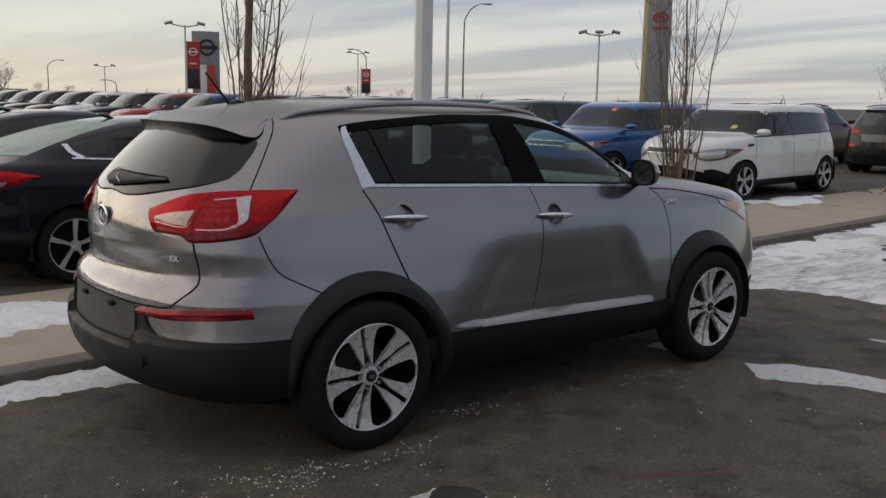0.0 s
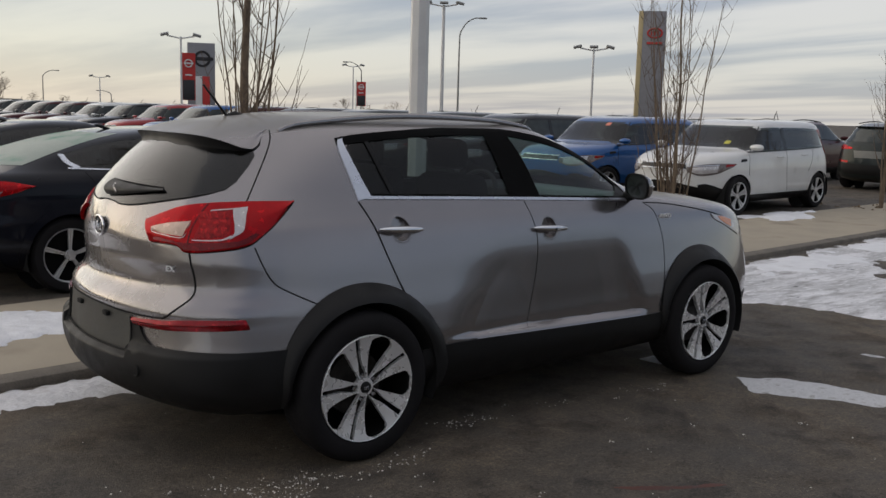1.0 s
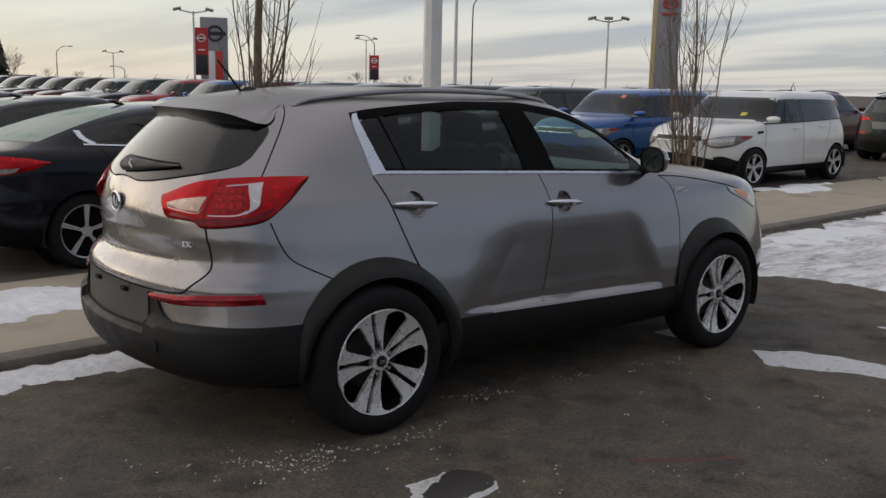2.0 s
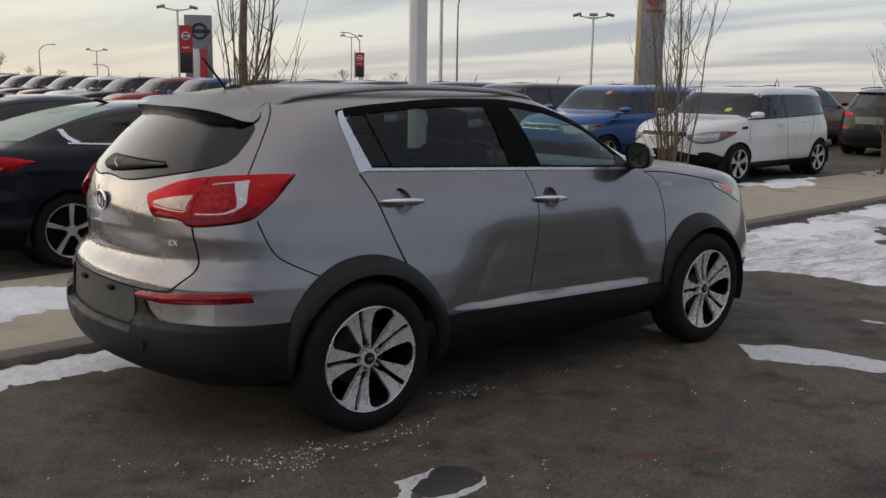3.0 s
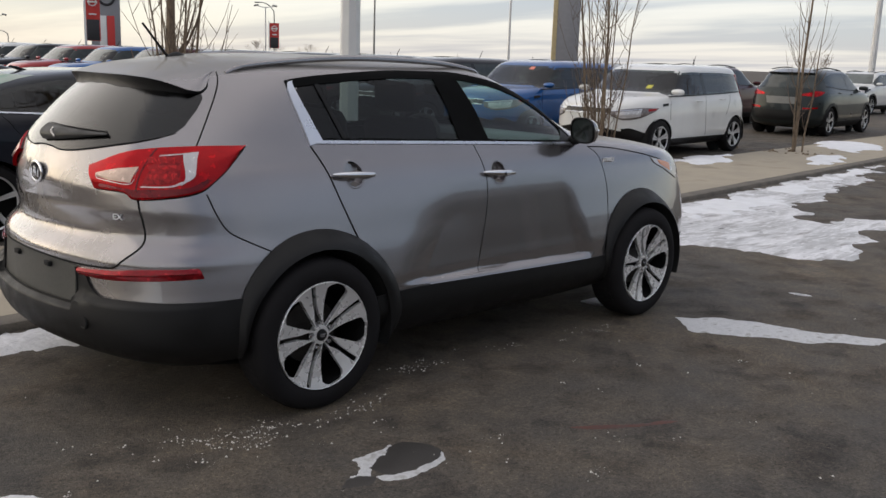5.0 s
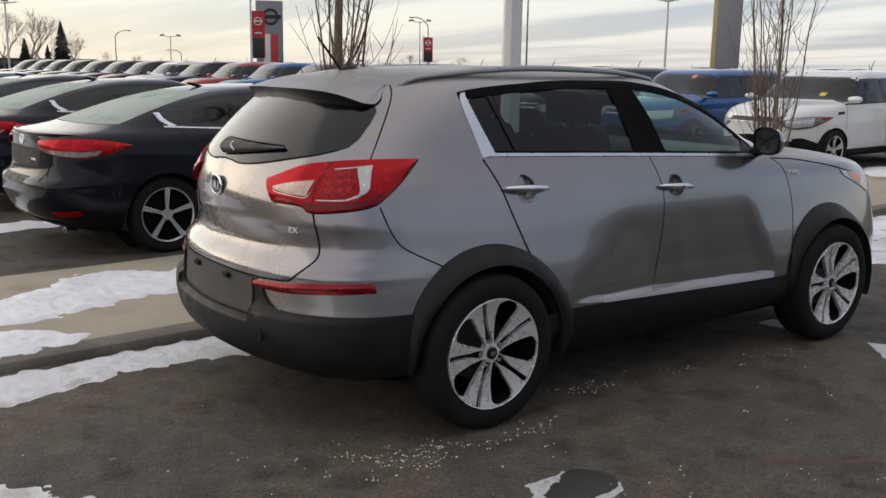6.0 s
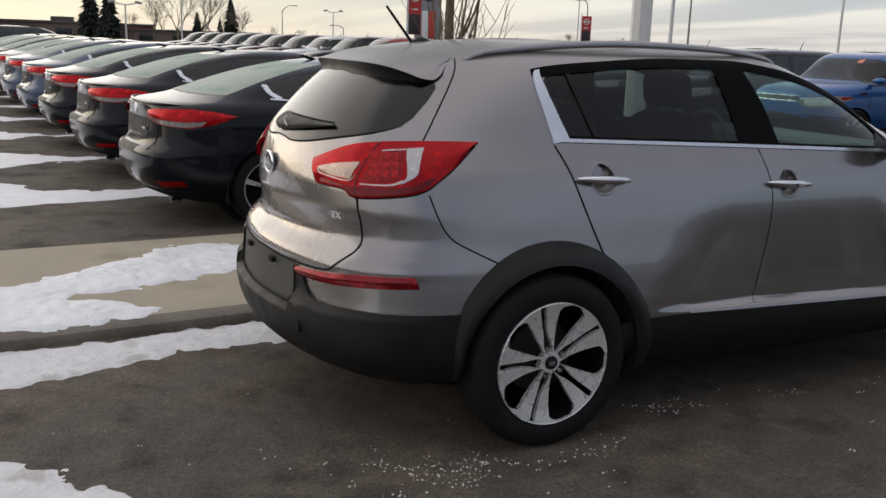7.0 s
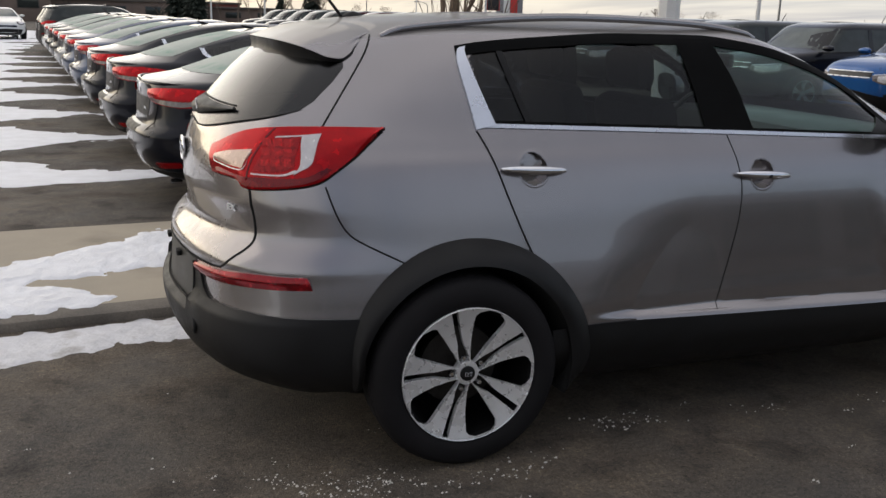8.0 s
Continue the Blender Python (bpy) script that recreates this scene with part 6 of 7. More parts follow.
snow("ice_sheet", [(2.79, -1.080), (2.86, -1.16), (2.98, -1.24), (3.04, -1.30), (3.11, -1.45), (3.15, -1.62), (3.19, -1.75), (3.20, -1.84), (3.32, -2.0), (3.40, -2.2), (3.22, -2.2), (3.10, -2.03), (2.93, -1.90), (2.86, -1.72), (2.72, -1.55), (2.58, -1.34), (2.65, -1.24)], 0.005, 6.0, "strip of thin grey ice on asphalt", ragged=0.022, scale=9, cell=0.014, m=M_RIME)
snow("snow_crumb", [(2.60, -0.43), (2.78, -0.44), (2.64, -0.60)], 0.02, 7.0, "small lump of snow under the car", ragged=0.02, cell=0.015)
snow("snow_crumb", [(4.10, -1.22), (4.16, -1.30), (4.15, -1.40), (4.08, -1.32)], 0.008, 7.5, "small crumb of ice on asphalt", ragged=0.03, cell=0.015, m=M_ICE)
M_WET = mat("wet_asphalt", (0.044, 0.039, 0.035), 0.55, var=0.25, scale=5, fine=150, bump=0.001, rough_var=0.12)
snow("ice_ring", [(-0.235, -1.435), (-0.143, -1.428), (-0.03, -1.418), (-0.06, -1.46), (-0.11, -1.495), (-0.18, -1.52), (-0.235, -1.54), (-0.27, -1.585), (-0.37, -1.57), (-0.30, -1.53), (-0.26, -1.50)], 0.004, 8.0, "broken rim of ice beside a thawed wet spot", ragged=0.020, scale=22, cell=0.008, holes=0.045, m=M_RIME)
snow("ice_ring", [(-0.265, -1.62), (-0.199, -1.650), (-0.121, -1.664), (-0.045, -1.662), (0.044, -1.640), (0.085, -1.59), (0.100, -1.60), (0.065, -1.665), (0.026, -1.688), (-0.045, -1.702), (-0.13, -1.711), (-0.197, -1.705), (-0.28, -1.66)], 0.004, 8.2, "thin curved rim of ice round a thawed wet spot", ragged=0.012, scale=22, cell=0.008, m=M_RIME)
for n, ring in enumerate(([(-0.1, -1.459), (-0.01, -1.433), (0.057, -1.458), (0.096, -1.522), (0.091, -1.605), (0.053, -1.647), (-0.038, -1.662), (-0.129, -1.665), (-0.193, -1.645), (-0.235, -1.609), (-0.228, -1.542)], [(-0.424, -1.607), (-0.368, -1.575), (-0.312, -1.579), (-0.285, -1.617), (-0.335, -1.65), (-0.39, -1.635)])):
    snow("wet_spot", ring, 0.0008, 8.5 + n, "dark wet spot in the asphalt", base=lambda x, y: ground_z(x, y) + 0.001, ragged=0.012, scale=14, cell=0.012, m=M_WET)
for k, pts in enumerate(([(11.3, 3.75), (12.2, 3.75), (13.3, 4.4), (12.7, 4.85), (11.5, 4.55)], [(13.4, 2.75), (14.2, 3.2), (15.1, 3.35), (15.2, 2.95), (13.8, 2.62)], [(16.6, 3.4), (18.2, 3.4), (19.3, 4.3), (18.8, 4.9), (17.2, 4.2)])):
    snow("snow_patch", pts, 0.03, 11.0 + k, "small snow patch on the concrete", base=(isle if k else (lambda x, y: isle(x, y) if y < kerb_y(x) + ISLAND + 0.03 else ground_z(x, y) + 0.002)), ragged=0.25, scale=2, cell=0.05)
# snow left between the sheltered bays behind the saloons
for k in range(9):
    y = 5.55 + 2.85 * k
    x = -0.22 * k
    if k == 0:
        edge = [(x - 6.0, y - 0.6), (x - 2.4, y - 0.35), (x - 1.5, y - 0.25), (x - 0.4, y + 0.1), (x + 0.6, y + 0.2), (x - 0.4, y + 0.45), (x - 1.5, y + 0.6), (x - 2.4, y + 1.4), (x - 6.0, y + 1.7)]
    else:
        edge = [(x - 6.0, y - 1.6), (x - 2.8, y - 1.35), (x - 2.0, y - 0.65), (x - 0.9, y + 0.0), (x + 0.6, y + 0.2), (x - 0.8, y + 0.45), (x - 1.8, y + 1.0), (x - 2.6, y + 1.7), (x - 6.0, y + 1.9)]
    snow("snow_strip", edge, 0.014, 20.0 + k, "streak of snow between two parking bays", ragged=0.22, scale=2.4, holes=0.12, cell=0.05 + 0.02 * k)
snow("snow_field", [(-14, 14), (-6, 12), (-3.2, 16), (-3.6, 30), (-4.5, 60), (-14, 60)], 0.02, 40.0, "trodden snow across the far aisle", ragged=0.8, scale=0.8, holes=1.4, cell=0.22)

M_GRIT = mat("salt_grit", (0.60, 0.575, 0.53), 0.7, var=0.3, scale=60)
rng = random.Random(5)


def grit(count, spots, size):
    """Small chips in clumps over long spots of (x, y, length, width, turn)."""
    verts, faces = [], []
    while count > 0:
        cx, cy, sx, sy, rot = spots[rng.randrange(len(spots))]
        mu, mv, many, tight = rng.gauss(0, sx), rng.gauss(0, sy), 1 + int(rng.random() ** 2 * 14), 0.010 + 0.03 * rng.random()
        for _ in range(many):
            u, v = mu + rng.gauss(0, tight), mv + rng.gauss(0, tight * 0.6)
            x, y = cx + u * math.cos(rot) - v * math.sin(rot), cy + u * math.sin(rot) + v * math.cos(rot)
            s = size * (0.22 + rng.random() ** 5 * 2.6)
            z = ground_z(x, y) + s * 0.2
            n, a = len(verts), rng.random() * 6
            verts += [(x + s * math.cos(a + i * 1.257) * rng.uniform(0.45, 0.8), y + s * math.sin(a + i * 1.257) * rng.uniform(0.45, 0.8), z - s * 0.3) for i in range(5)] + [(x + s * 0.1, y, z + s * 0.3)]
            faces += [(n + i, n + (i + 1) % 5, n + 5) for i in range(5)]
        count -= many
    return verts, faces


structure("grit", grit(1000, [(-0.55, -0.98, 0.22, 0.09, -0.5), (-0.25, -0.98, 0.20, 0.06, 0.1), (-0.75, -0.85, 0.16, 0.07, -0.4), (-0.5, -1.0, 0.09, 0.05, 0.3), (-0.35, -0.92, 0.06, 0.03, 0.2), (0.10, -0.98, 0.13, 0.05, 0.2), (0.72, -0.72, 0.12, 0.03, -0.2)], 0.0046), M_GRIT, "scatter of pale salt and grit", "grit", 0, "stuff")
structure("pebbles", grit(600, [(0.5, -1.6, 1.6, 0.6, 0.0), (-1.0, -0.6, 0.7, 0.5, 0.0), (2.0, -2.2, 1.2, 0.6, 0)], 0.0045), M_GRIT, "sparse small stones on asphalt", "grit", 0, "stuff")
M_RUST = mat("rust_stain", (0.11, 0.036, 0.024), 0.6, var=0.4, scale=12)
snow("rust_streak", [(0.66, -1.74), (0.85, -1.87), (1.02, -1.98), (1.16, -2.05), (1.18, -2.085), (1.0, -2.01), (0.82, -1.90)], 0.0004, 9.0, "faint rusty streak on asphalt", ragged=0.008, scale=12, cell=0.010, m=M_RUST)
structure("leaf_litter", moved(grit(500, [(15.3, 4.1, 0.5, 0.35, 0), (7.5, 3.15, 0.4, 0.3, 0), (1.4, 3.1, 0.4, 0.3, 0)], 0.03), Matrix.Translation((0, 0, KERB))), mat("dry_leaves", (0.16, 0.11, 0.06), 0.9, var=0.4, scale=30), "dry leaves and gravel round the tree feet", "litter", 0, "stuff")

# ---- trees ----
M_BARK = mat("brown_bark", (0.22, 0.165, 0.115), 0.85, var=0.3, scale=14, fine=80, bump=0.003)
M_TWIG = mat("dark_twigs", (0.15, 0.11, 0.08), 0.9, var=0.3, scale=20)
M_FAR_TWIG = mat("far_twigs", (0.21, 0.165, 0.13), 0.95, var=0.2)
M_FIR = mat("fir_needles", (0.018, 0.026, 0.018), 0.9, var=0.35, scale=4)


def stem(rg, start, height, lean, radius, n=22, wave=0.05):
    pts, a = [], rg.random() * 6.28
    for i in range(n):
        t = i / (n - 1)
        pts.append((start[0] + lean[0] * t ** 1.2 + wave * (math.sin(a + 5 * t) * t + 0.22 * math.sin(3 * a + 17 * t)), start[1] + lean[1] * t ** 1.2 + wave * (math.cos(a * 1.7 + 4 * t) * t + 0.22 * math.sin(5 * a + 14 * t)), start[2] + height * t))
    return pts, [max(radius * (1 - 0.85 * t / (n - 1)), 0.003) for t in range(n)]


def young_tree(name, x, y, base, height, stems, seed, label, thick=0.03, spread=0.5, side=0.45):
    """A clump of upright bare stems with fine side twigs."""
    rg = random.Random(seed)
    tree = thing(name, pose(x, y, base), label, "tree")
    boles, twigs = [], []
    for k in range(stems):
        a = rg.random() * 6.28
        h = height * (1 if k == 0 else 0.55 + 0.4 * rg.random())
        off = 0 if k == 0 else 0.05 + 0.10 * rg.random()
        ln = (0 if k == 0 else spread * (0.4 + 0.6 * rg.random()))
        pts, rad = stem(rg, (off * math.cos(a), off * math.sin(a), -0.03), h, (ln * math.cos(a), ln * math.sin(a)), thick * (1.15 if k == 0 else side + 0.35 * rg.random() * side / 0.45))
        boles.append(tube(pts, rad, 8))
        for _ in range(12 if k == 0 else 9):
            i = rg.randrange(3, len(pts) - 1)
            b = rg.random() * 6.28
            L = (0.35 + 0.6 * rg.random()) * (1 - 0.4 * i / len(pts))
            p0 = pts[i]
            line = [(p0[0] + L * 0.55 * math.cos(b) * t ** 0.8, p0[1] + L * 0.55 * math.sin(b) * t ** 0.8, p0[2] + L * (0.35 * t + 0.75 * t * t)) for t in np.linspace(0, 1, 6)]
            twigs.append(tube(line, [rad[i] * 0.35 * (1 - 0.8 * t) + 0.0012 for t in np.linspace(0, 1, 6)], 5))
            for _ in range(2):
                j = rg.randrange(1, 5)
                c = rg.random() * 6.28
                q = line[j]
                twigs.append(tube([(q[0] + 0.16 * t * math.cos(c), q[1] + 0.16 * t * math.sin(c), q[2] + 0.22 * t) for t in (0, 0.5, 1)], [0.003, 0.002, 0.001], 4))
    part("trunk", boles[0], M_BARK, tree)
    part("side_stem", join(*boles[1:]), M_BARK, tree)["kind"] = "stuff"
    part("crown", join(*twigs), M_TWIG, tree, "bare upright twigs")["kind"] = "stuff"
    return tree


young_tree("young_tree", 1.48, 3.15, KERB, 4.6, 9, 3, "bare young tree with several stems on the strip", 0.050, 0.42, 0.20)
structure("grit_trail", grit(260, [(1.45, -0.80, 0.2, 0.03, -0.3), (2.1, -0.9, 0.12, 0.04, -0.5), (0.8, -0.75, 0.1, 0.04, 0.2)], 0.0045), M_GRIT, "thin trail of pale grit beside the car", "grit", 0, "stuff")
young_tree("young_tree", 7.55, 3.07, KERB, 4.3, 13, 8, "bare clump of thin stems near the kerb", 0.021, 0.50)
young_tree("young_tree", 15.4, 4.05, KERB, 4.8, 4, 12, "bare pale-stemmed young tree in leaf litter", 0.034, 0.35)


def polar(az, d, z=0.0):
    return (-2.37 + d * math.cos(radians(az)), -4.34 + d * math.sin(radians(az)), z)


def bare_tree(az, d, height, seed, label="bare winter tree in the distance"):
    rg = random.Random(seed)
    tree = thing("bare_tree", pose(*polar(az, d)), label, "tree")
    trunk, limbs = [], []

    def grow(p, way, length, rad, depth):
        q = p + way * length
        mid = p + way * length * 0.5 + Vector((rg.uniform(-1, 1), rg.uniform(-1, 1), 0)) * length * 0.06
        (trunk if depth == 0 else limbs).append(tube([p, mid, q], [rad, rad * 0.85, rad * 0.65], 6 if depth < 2 else 4))
        if depth >= 6:
            return
        for _ in range(3):
            turn = Vector((rg.gauss(0, 1), rg.gauss(0, 1), rg.gauss(0.25, 0.5))).normalized()
            grow(p + way * length * rg.uniform(0.65, 1), (way * 1.0 + turn * 0.72 + Vector((0, 0, 0.12))).normalized(), length * rg.uniform(0.6, 0.82), rad * 0.55, depth + 1)

    grow(Vector((0, 0, -0.2)), Vector((0, 0, 1)), height * 0.26, height * 0.012, 0)
    part("trunk", join(*trunk), M_FAR_TWIG, tree)
    part("crown", join(*limbs), M_FAR_TWIG, tree, "fine bare branches")["kind"] = "stuff"


def fir(az, d, height, seed):
    rg = random.Random(seed)
    tree = thing("fir_tree", pose(*polar(az, d)), "dark fir tree at the edge of the lot", "tree")
    part("trunk", tube([(0, 0, -0.2), (0, 0, height * 0.97)], [height * 0.016, 0.01], 6), M_FAR_TWIG, tree)
    verts, faces = [], []
    for i in range(900):
        t = (int(rg.random() ** 0.75 * 15) + rg.uniform(0.0, 0.95)) / 15
        z = height * (0.08 + 0.92 * t)
        reach = height * 0.235 * (1 - t) ** 0.85 * rg.uniform(0.45, 1.2) + 0.06
        a = rg.random() * 6.28
        n = len(verts)
        w = reach * 0.20
        verts += [(0, 0, z), (reach * 0.6 * math.cos(a) - w * math.sin(a), reach * 0.6 * math.sin(a) + w * math.cos(a), z - reach * 0.22),
                  (reach * math.cos(a), reach * math.sin(a), z - reach * 0.30), (reach * 0.6 * math.cos(a) + w * math.sin(a), reach * 0.6 * math.sin(a) - w * math.cos(a), z - reach * 0.22), (reach * 0.5 * math.cos(a), reach * 0.5 * math.sin(a), z + 0.02 * height * 0.3)]
        faces += [(n, n + 1, n + 4), (n + 1, n + 2, n + 4), (n + 2, n + 3, n + 4), (n + 3, n, n + 4)]
    part("crown", (verts, faces), M_FIR, tree, "", 0)["kind"] = "stuff"


for az, d, h, s in ((76.9, 95, 5.2, 1), (78.8, 95, 3.6, 2), (83.6, 90, 6.0, 3), (84.6, 92, 6.4, 4), (77.6, 150, 3.9, 6)):
    fir(az, d, h, s)
# those from azimuth 104 on are unseen, added for dark tailgate reflections
for az, d, h, s in ((77.9, 92, 7.4, 11), (80.6, 96, 5.6, 12), (82.3, 98, 5.4, 14), (76.3, 80, 6.4, 13), (85.6, 98, 5.0, 19), (56.9, 130, 5.0, 15), (53.9, 130, 4.6, 16), (55.5, 135, 4.4, 18), (74.6, 140, 4.2, 20), (72.8, 140, 4.2, 21), (23.9, 70, 4.8, 17), (19.2, 75, 4.8, 22), (78.5, 82, 9.0, 23), (79.9, 86, 8.4, 24), (81.2, 90, 7.6, 25), (104.5, 62, 8.0, 31), (110.0, 56, 7.0, 32), (115.5, 58, 8.5, 33), (121.0, 55, 7.5, 34), (127.0, 57, 8.0, 35), (134.0, 56, 7.0, 36)):
    bare_tree(az, d, h, s)

# ---- poles, lamps, signs ----
M_POLE = mat("white_painted_steel", (0.74, 0.74, 0.73), 0.45, var=0.08, scale=3)
M_GALV = mat("galvanised_steel", (0.30, 0.30, 0.29), 0.5, 0.6, var=0.12)
M_SIGN = mat("sign_grey", (0.26, 0.26, 0.28), 0.5, var=0.06)
M_SIGN_RED = mat("sign_red", (0.55, 0.035, 0.03), 0.5, var=0.08)
M_SIGN_WHITE = mat("sign_white", (0.75, 0.75, 0.74), 0.5, var=0.05)
# warm low sun on the pylon's left side, put into the colour
M_SIGN_SUNLIT = mat("sign_sunlit_side", (0.55, 0.44, 0.24), 0.5, var=0.06)
M_DARK_PRINT = mat("dark_print", (0.03, 0.03, 0.035), 0.6, var=0.3)


def flood_pole(az, d, height, heads=3, r=0.09):
    ob = thing("lamp_post", pose(*polar(az, d), 0, 0, az - 90), "tall white lamp post with floodlight heads", "lamp post", "lot lamps")
    part("pole", tube([(0, 0, -0.1), (0, 0, height)], [r, r * 0.7], 10), M_POLE, ob)
    part("cross_arm", tube([(-0.9, 0, height + 0.05), (0, 0, height - 0.12), (0.9, 0, height + 0.05)], 0.05, 6), M_POLE, ob)
    for k in range(heads):
        x = (k - (heads - 1) / 2) * 1.8 / max(heads - 1, 1)
        part("lamp_head", moved(rbox(0.55, 0.42, 0.16, 0.04), Matrix.Translation((x * 1.15, 0, height + 0.05)) @ pose(0, 0, 0, 12, 14 * (-1 if x < 0 else 1 if x > 0 else 0), 0)), M_GALV, ob)


def street_lamp(az, d, height, side=1):
    ob = thing("street_lamp", pose(*polar(az, d), 0, 0, az - 90), "thin grey street lamp with a curved arm", "street lamp")
    line = [(0, 0, -0.1), (0, 0, height * 0.78), (side * 0.12, 0, height * 0.88), (side * 0.6, 0, height * 0.96), (side * 1.3, 0, height), (side * 1.7, 0, height)]
    part("pole", tube(curve(line, 30), [0.10 - 0.055 * i / 29 for i in range(30)], 8), M_GALV, ob)
    part("lamp_head", moved(rbox(0.65, 0.26, 0.14, 0.05), Matrix.Translation((side * 1.95, 0, height - 0.08))), M_GALV, ob)


pole = thing("lamp_post", pose(3.5, 3.3, KERB), "stout white steel post rising from the concrete strip", "lamp post", "lot lamps")
part("pole", tube([(0, 0, -0.05), (0, 0, 8.0)], [0.098, 0.085], 8), M_POLE, pole, smooth_to=0)
part("base_plate", rbox(0.36, 0.36, 0.03, 0.006), M_GALV, pole)
flood_pole(51.0, 62, 8.6, 3, 0.14)
flood_pole(66.5, 66, 6.2, 2)
flood_pole(56.4, 112, 6.8, 2)
flood_pole(41.9, 62, 6.0, 3)
flood_pole(71.0, 130, 5.0, 2)
flood_pole(82.7, 85, 3.8, 2)
flood_pole(79.65, 85, 6.2, 1)
flood_pole(21.4, 48, 7.6, 1, 0.16)
street_lamp(50.0, 80, 9.6, 1)
street_lamp(74.0, 150, 6.2, 1)
street_lamp(70.4, 160, 3.6, -1)
street_lamp(55.9, 115, 7.4, -1)


def pylon(name, az, d, w, h, label, face, slot=False, mark=None):
    ob = thing(name, pose(*polar(az, d), 0, 0, az - 90), label, "sign")
    part("slab", rbox(w, 0.5, h, 0.05), face, ob)
    if slot:
        part("pale_panel", rbox(w * 0.24, 0.06, h * 0.58, 0.01, at=(-w * 0.10, -0.27, 0)), M_SIGN_WHITE, ob)
        part("red_panel", rbox(w * 0.26, 0.06, h * 0.58, 0.01, at=(w * 0.17, -0.27, 0)), M_SIGN_RED, ob)
        cz = h * 0.80
        part("ring_mark", moved(tube([(w * 0.26 * math.cos(t), 0, w * 0.26 * math.sin(t)) for t in np.linspace(0, 2 * math.pi, 33)], w * 0.045, 6, ends=False), Matrix.Translation((w * 0.04, -0.28, cz))), M_DARK_PRINT, ob)
        part("bar_mark", rbox(w * 0.78, 0.05, w * 0.13, 0.01, at=(w * 0.04, -0.31, cz - w * 0.065)), M_DARK_PRINT, ob)
    else:
        # strip for the left side, its sunlight painted on as yellow
        part("yellow_edge", rbox(w * 0.20, 0.56, h, 0.03, at=(-w * 0.56, 0, 0)), M_SIGN_SUNLIT, ob)
        cz = h * 0.83
        part("oval_mark", moved(tube([(w * 0.30 * math.cos(t), 0, w * 0.19 * math.sin(t)) for t in np.linspace(0, 2 * math.pi, 33)], w * 0.035, 6, ends=False), Matrix.Translation((0.05 * w, -0.30, cz + w * 0.05))), M_SIGN_RED, ob)
        for q in (-0.15, -0.02, 0.12):
            part("mark_bar", rbox(w * 0.07, 0.04, w * 0.18, 0.01, at=(0.05 * w + q * w, -0.30, cz - w * 0.04)), M_SIGN_RED, ob)
        part("word_bar", rbox(w * 0.66, 0.04, w * 0.10, 0.01, at=(0.05 * w, -0.30, cz - w * 0.42)), M_SIGN_RED, ob)


pylon("sign_pylon", 65.35, 100, 2.75, 8.0, "grey pylon sign with a dark ring and red panel", M_SIGN, True)
pylon("sign_pylon", 38.45, 56, 1.35, 7.75, "tall grey pylon sign with a painted sunlit edge and red oval", M_SIGN)


def banner(az, d, w, z0, z1, label):
    ob = thing("banner", pose(*polar(az, d), 0, 0, az - 90), label, "banner")
    cloth = [[(w * (u - 0.5), 0.05 * math.sin(5 * u + 3 * v), z0 + (z1 - z0) * v) for v in np.linspace(0, 1, 12)] for u in np.linspace(0, 1, 8)]
    part("cloth", sheet(cloth, 0.01, 0.02), M_SIGN_RED, ob, "red printed cloth")
    part("dark_print", rbox(w * 0.86, 0.03, (z1 - z0) * 0.42, 0.004, at=(0, -0.09, z0 + 0.03)), M_DARK_PRINT, ob)
    cz = z0 + (z1 - z0) * 0.78
    part("ring_mark", moved(tube([(w * 0.27 * math.cos(t), 0, w * 0.27 * math.sin(t)) for t in np.linspace(0, 2 * math.pi, 25)], w * 0.045, 6, ends=False), Matrix.Translation((0, -0.10, cz))), M_SIGN_WHITE, ob)
    part("bar_mark", rbox(w * 0.7, 0.03, w * 0.12, 0.004, at=(0, -0.12, cz - w * 0.06)), M_SIGN_WHITE, ob)
    part("word_bar", rbox(w * 0.5, 0.03, w * 0.10, 0.004, at=(0, -0.10, z0 + (z1 - z0) * 0.52)), M_SIGN_WHITE, ob)
    part("staff", tube([(-w * 0.56, 0, -0.1), (-w * 0.56, 0, z1 + 0.2)], 0.05, 6), M_POLE, ob)


banner(66.08, 68, 0.92, 2.0, 5.25, "tall red banner with white marks on a staff")
banner(55.9, 104, 1.0, 2.1, 4.75, "small red banner with a white ring on a staff")

# ---- buildings at the lot's edge ----
M_WALL = mat("brown_cladding", (0.22, 0.165, 0.135), 0.8, var=0.15, scale=0.8)
M_WALL_RED = mat("dull_red_brick", (0.28, 0.09, 0.07), 0.85, var=0.2, scale=0.8)
M_ROOF = mat("dark_roofing", (0.12, 0.105, 0.095), 0.85, var=0.2)


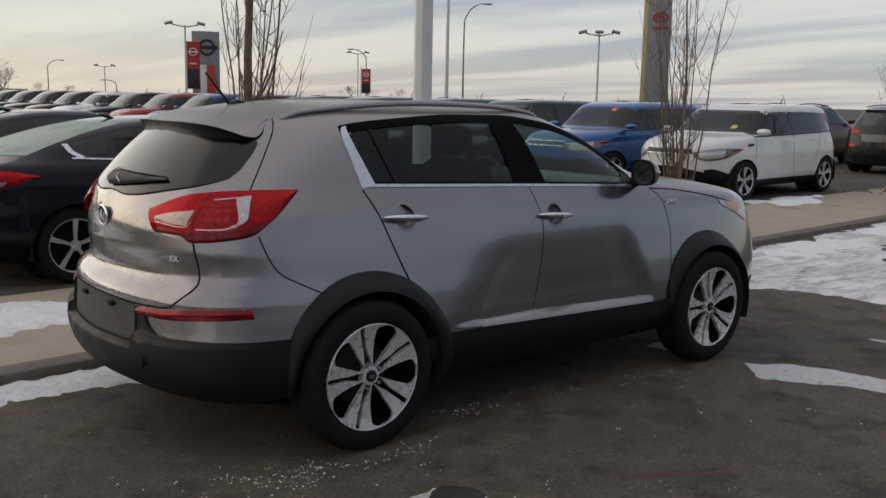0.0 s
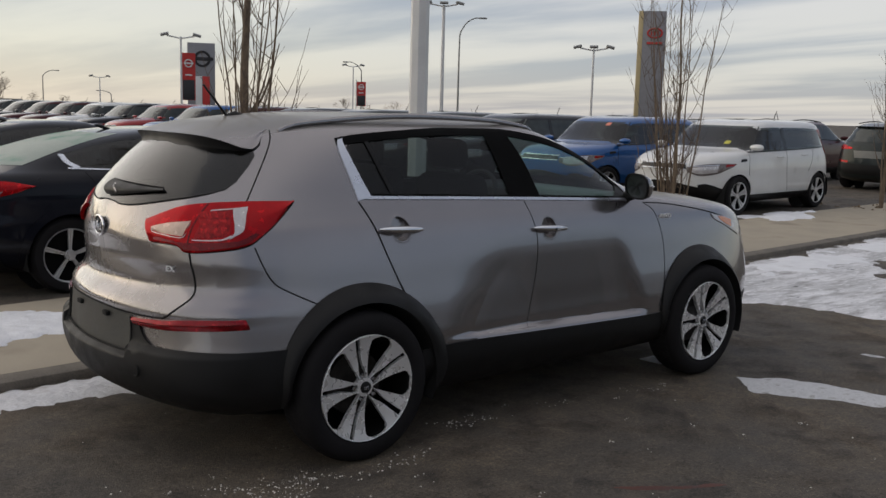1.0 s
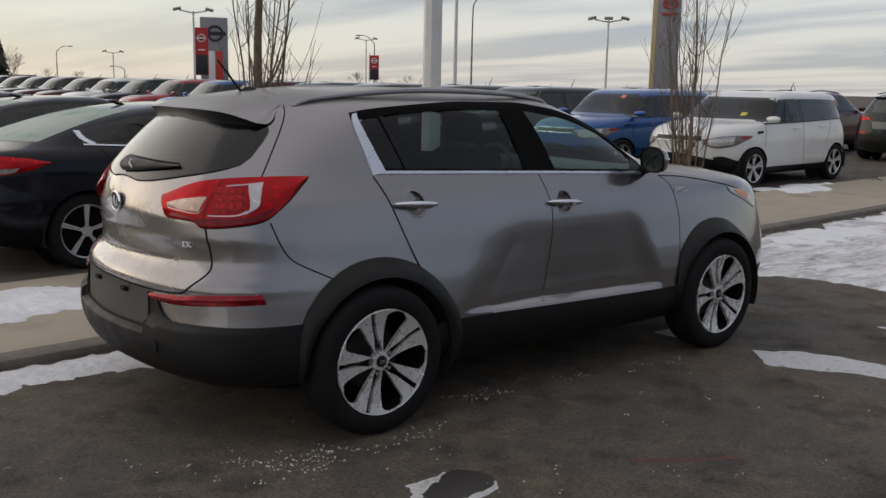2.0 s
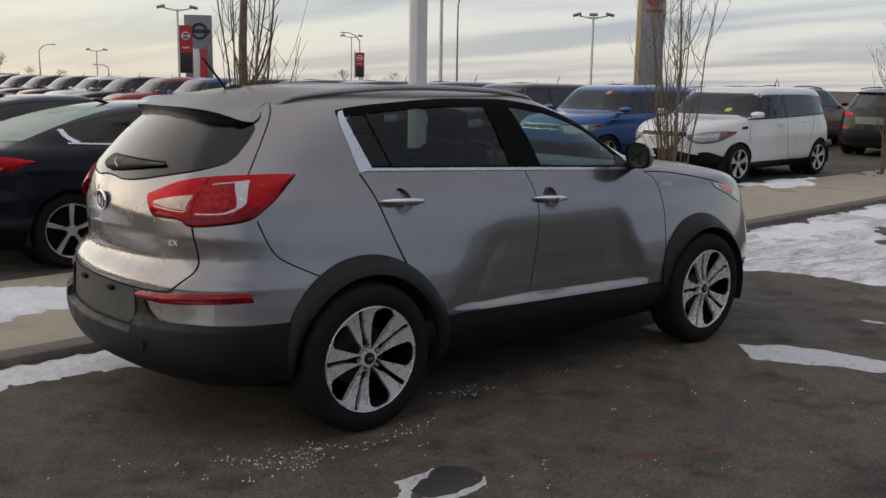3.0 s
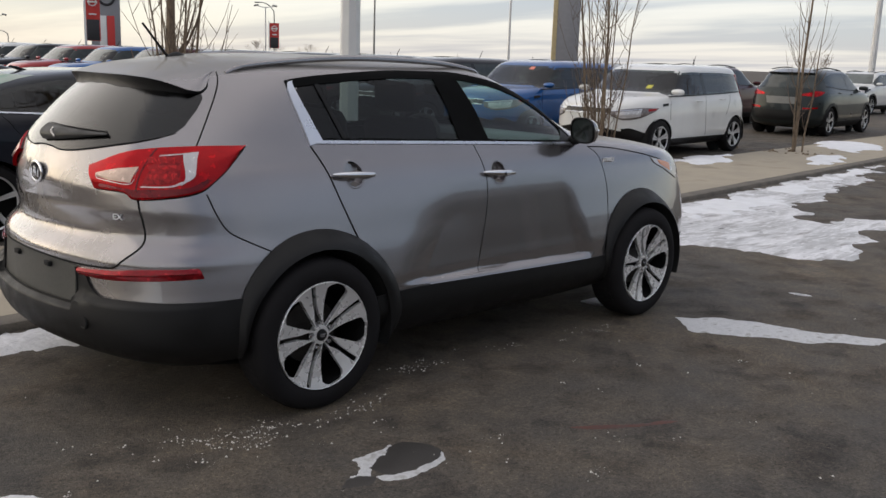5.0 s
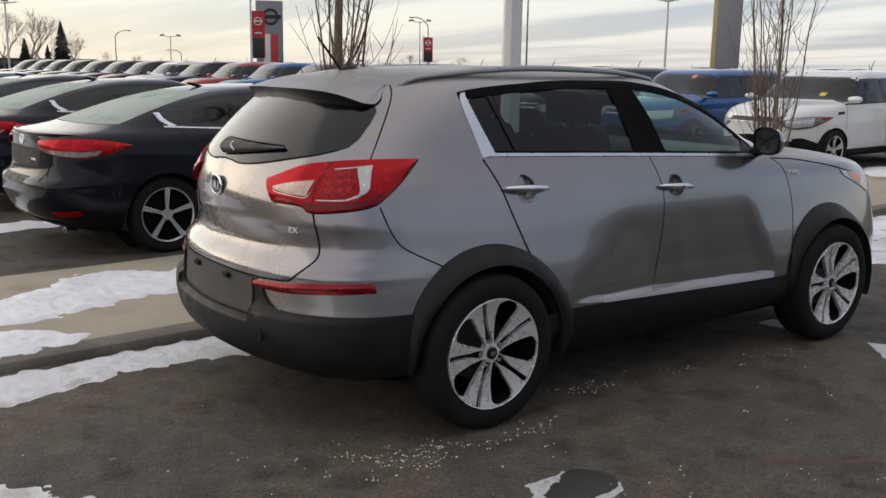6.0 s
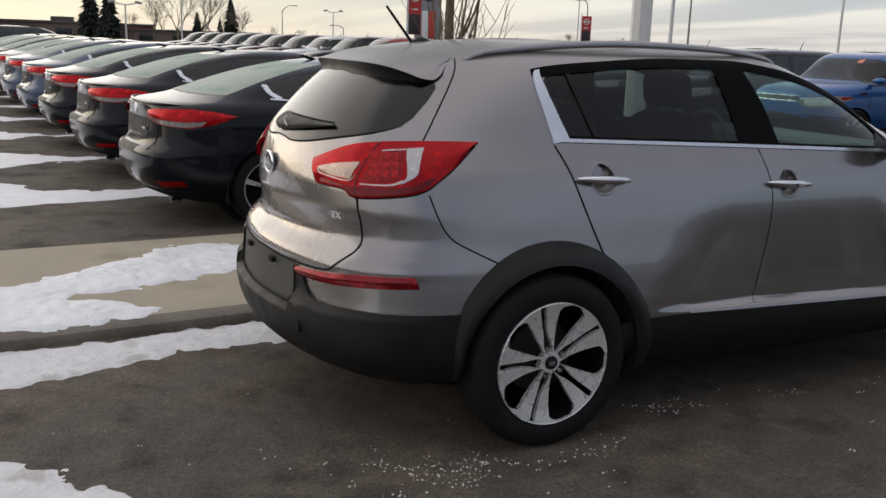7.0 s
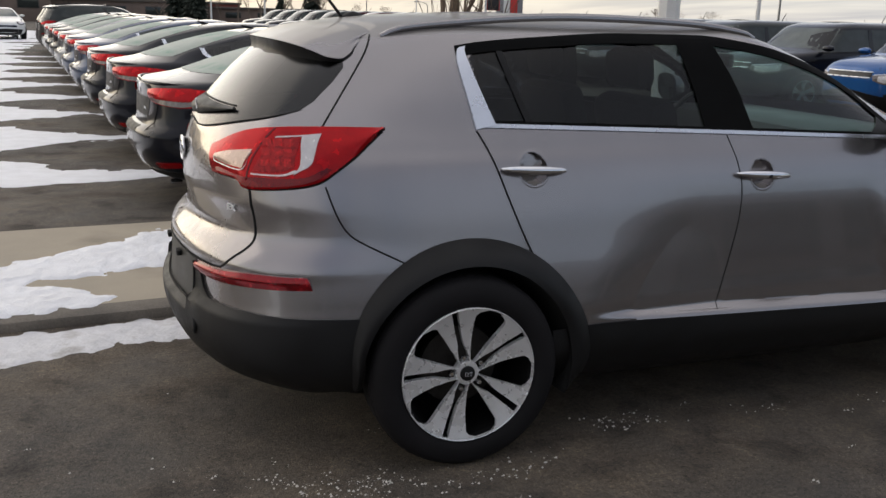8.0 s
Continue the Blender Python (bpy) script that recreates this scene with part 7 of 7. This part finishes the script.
def low_building(az, d, w, h, m, label, bays=4, stack=False):
    ob = thing("low_building", pose(*polar(az, d), 0, 0, az - 90), label, "building")
    part("wall", rbox(w, 9, h, 0.02, at=(0, 4.5, -0.05)), m, ob)
    part("roof", rbox(w + 0.5, 9.5, 0.25, 0.03, at=(0, 4.5, h - 0.06)), M_ROOF, ob)
    for k in range(bays):
        x = (k + 0.5) / bays * w - w / 2
        win = part("window", rbox(w / bays * 0.45, 0.08, h * 0.35, 0.01, at=(x, -0.03, h * 0.4)), G_FAR, ob)
        part("frame", rbox(w / bays * 0.5, 0.05, h * 0.4, 0.01, at=(x, 0.0, h * 0.375)), M_ROOF, win)
    if stack:
        part("roof_unit", rbox(2.2, 3.0, 0.5, 0.05, at=(w * 0.25, 4, h + 0.15)), M_ROOF, ob)


low_building(89.0, 105, 22, 2.15, M_WALL, "low brown building beyond the lot", 6, True)
low_building(84.2, 118, 12, 2.2, M_WALL_RED, "dull red brick building behind fir trees", 4)
low_building(79.8, 112, 18, 1.65, M_WALL, "low dark building among bare trees", 5)
low_building(96.0, 100, 16, 3.2, M_WALL, "low brown building beyond the lot", 4)


def unseen_wall():
    """A long plain wall, added unseen behind the viewer to darken the flanks' reflections."""
    ob = thing("unseen_wall", pose(2.0, -27.0, 0, 0, 0, 180), "long plain grey wall added out of view behind the viewer", "building")
    part("wall", rbox(90, 8, 5.8, 0.05, at=(0, 4, -0.05)), M_UNSEEN_WALL, ob)
    part("roof", rbox(90.6, 8.6, 0.3, 0.05, at=(0, 4, 5.7)), M_ROOF, ob)
    for k in range(14):
        win = part("window", rbox(4.6, 0.1, 3.0, 0.02, at=(-39 + 6 * k, -0.06, 0.5)), G_FAR, ob)
        part("frame", rbox(4.8, 0.08, 3.2, 0.02, at=(-39 + 6 * k, -0.02, 0.4)), M_ROOF, win)


M_UNSEEN_WALL = mat("grey_panel_cladding", (0.15, 0.15, 0.155), 0.7, var=0.12, scale=0.6)
unseen_wall()
# never in view: added so the tailgate mirrors something dark
low_building(124.0, 60, 64, 4.4, M_WALL, "long dark building added out of view past the tails", 12)
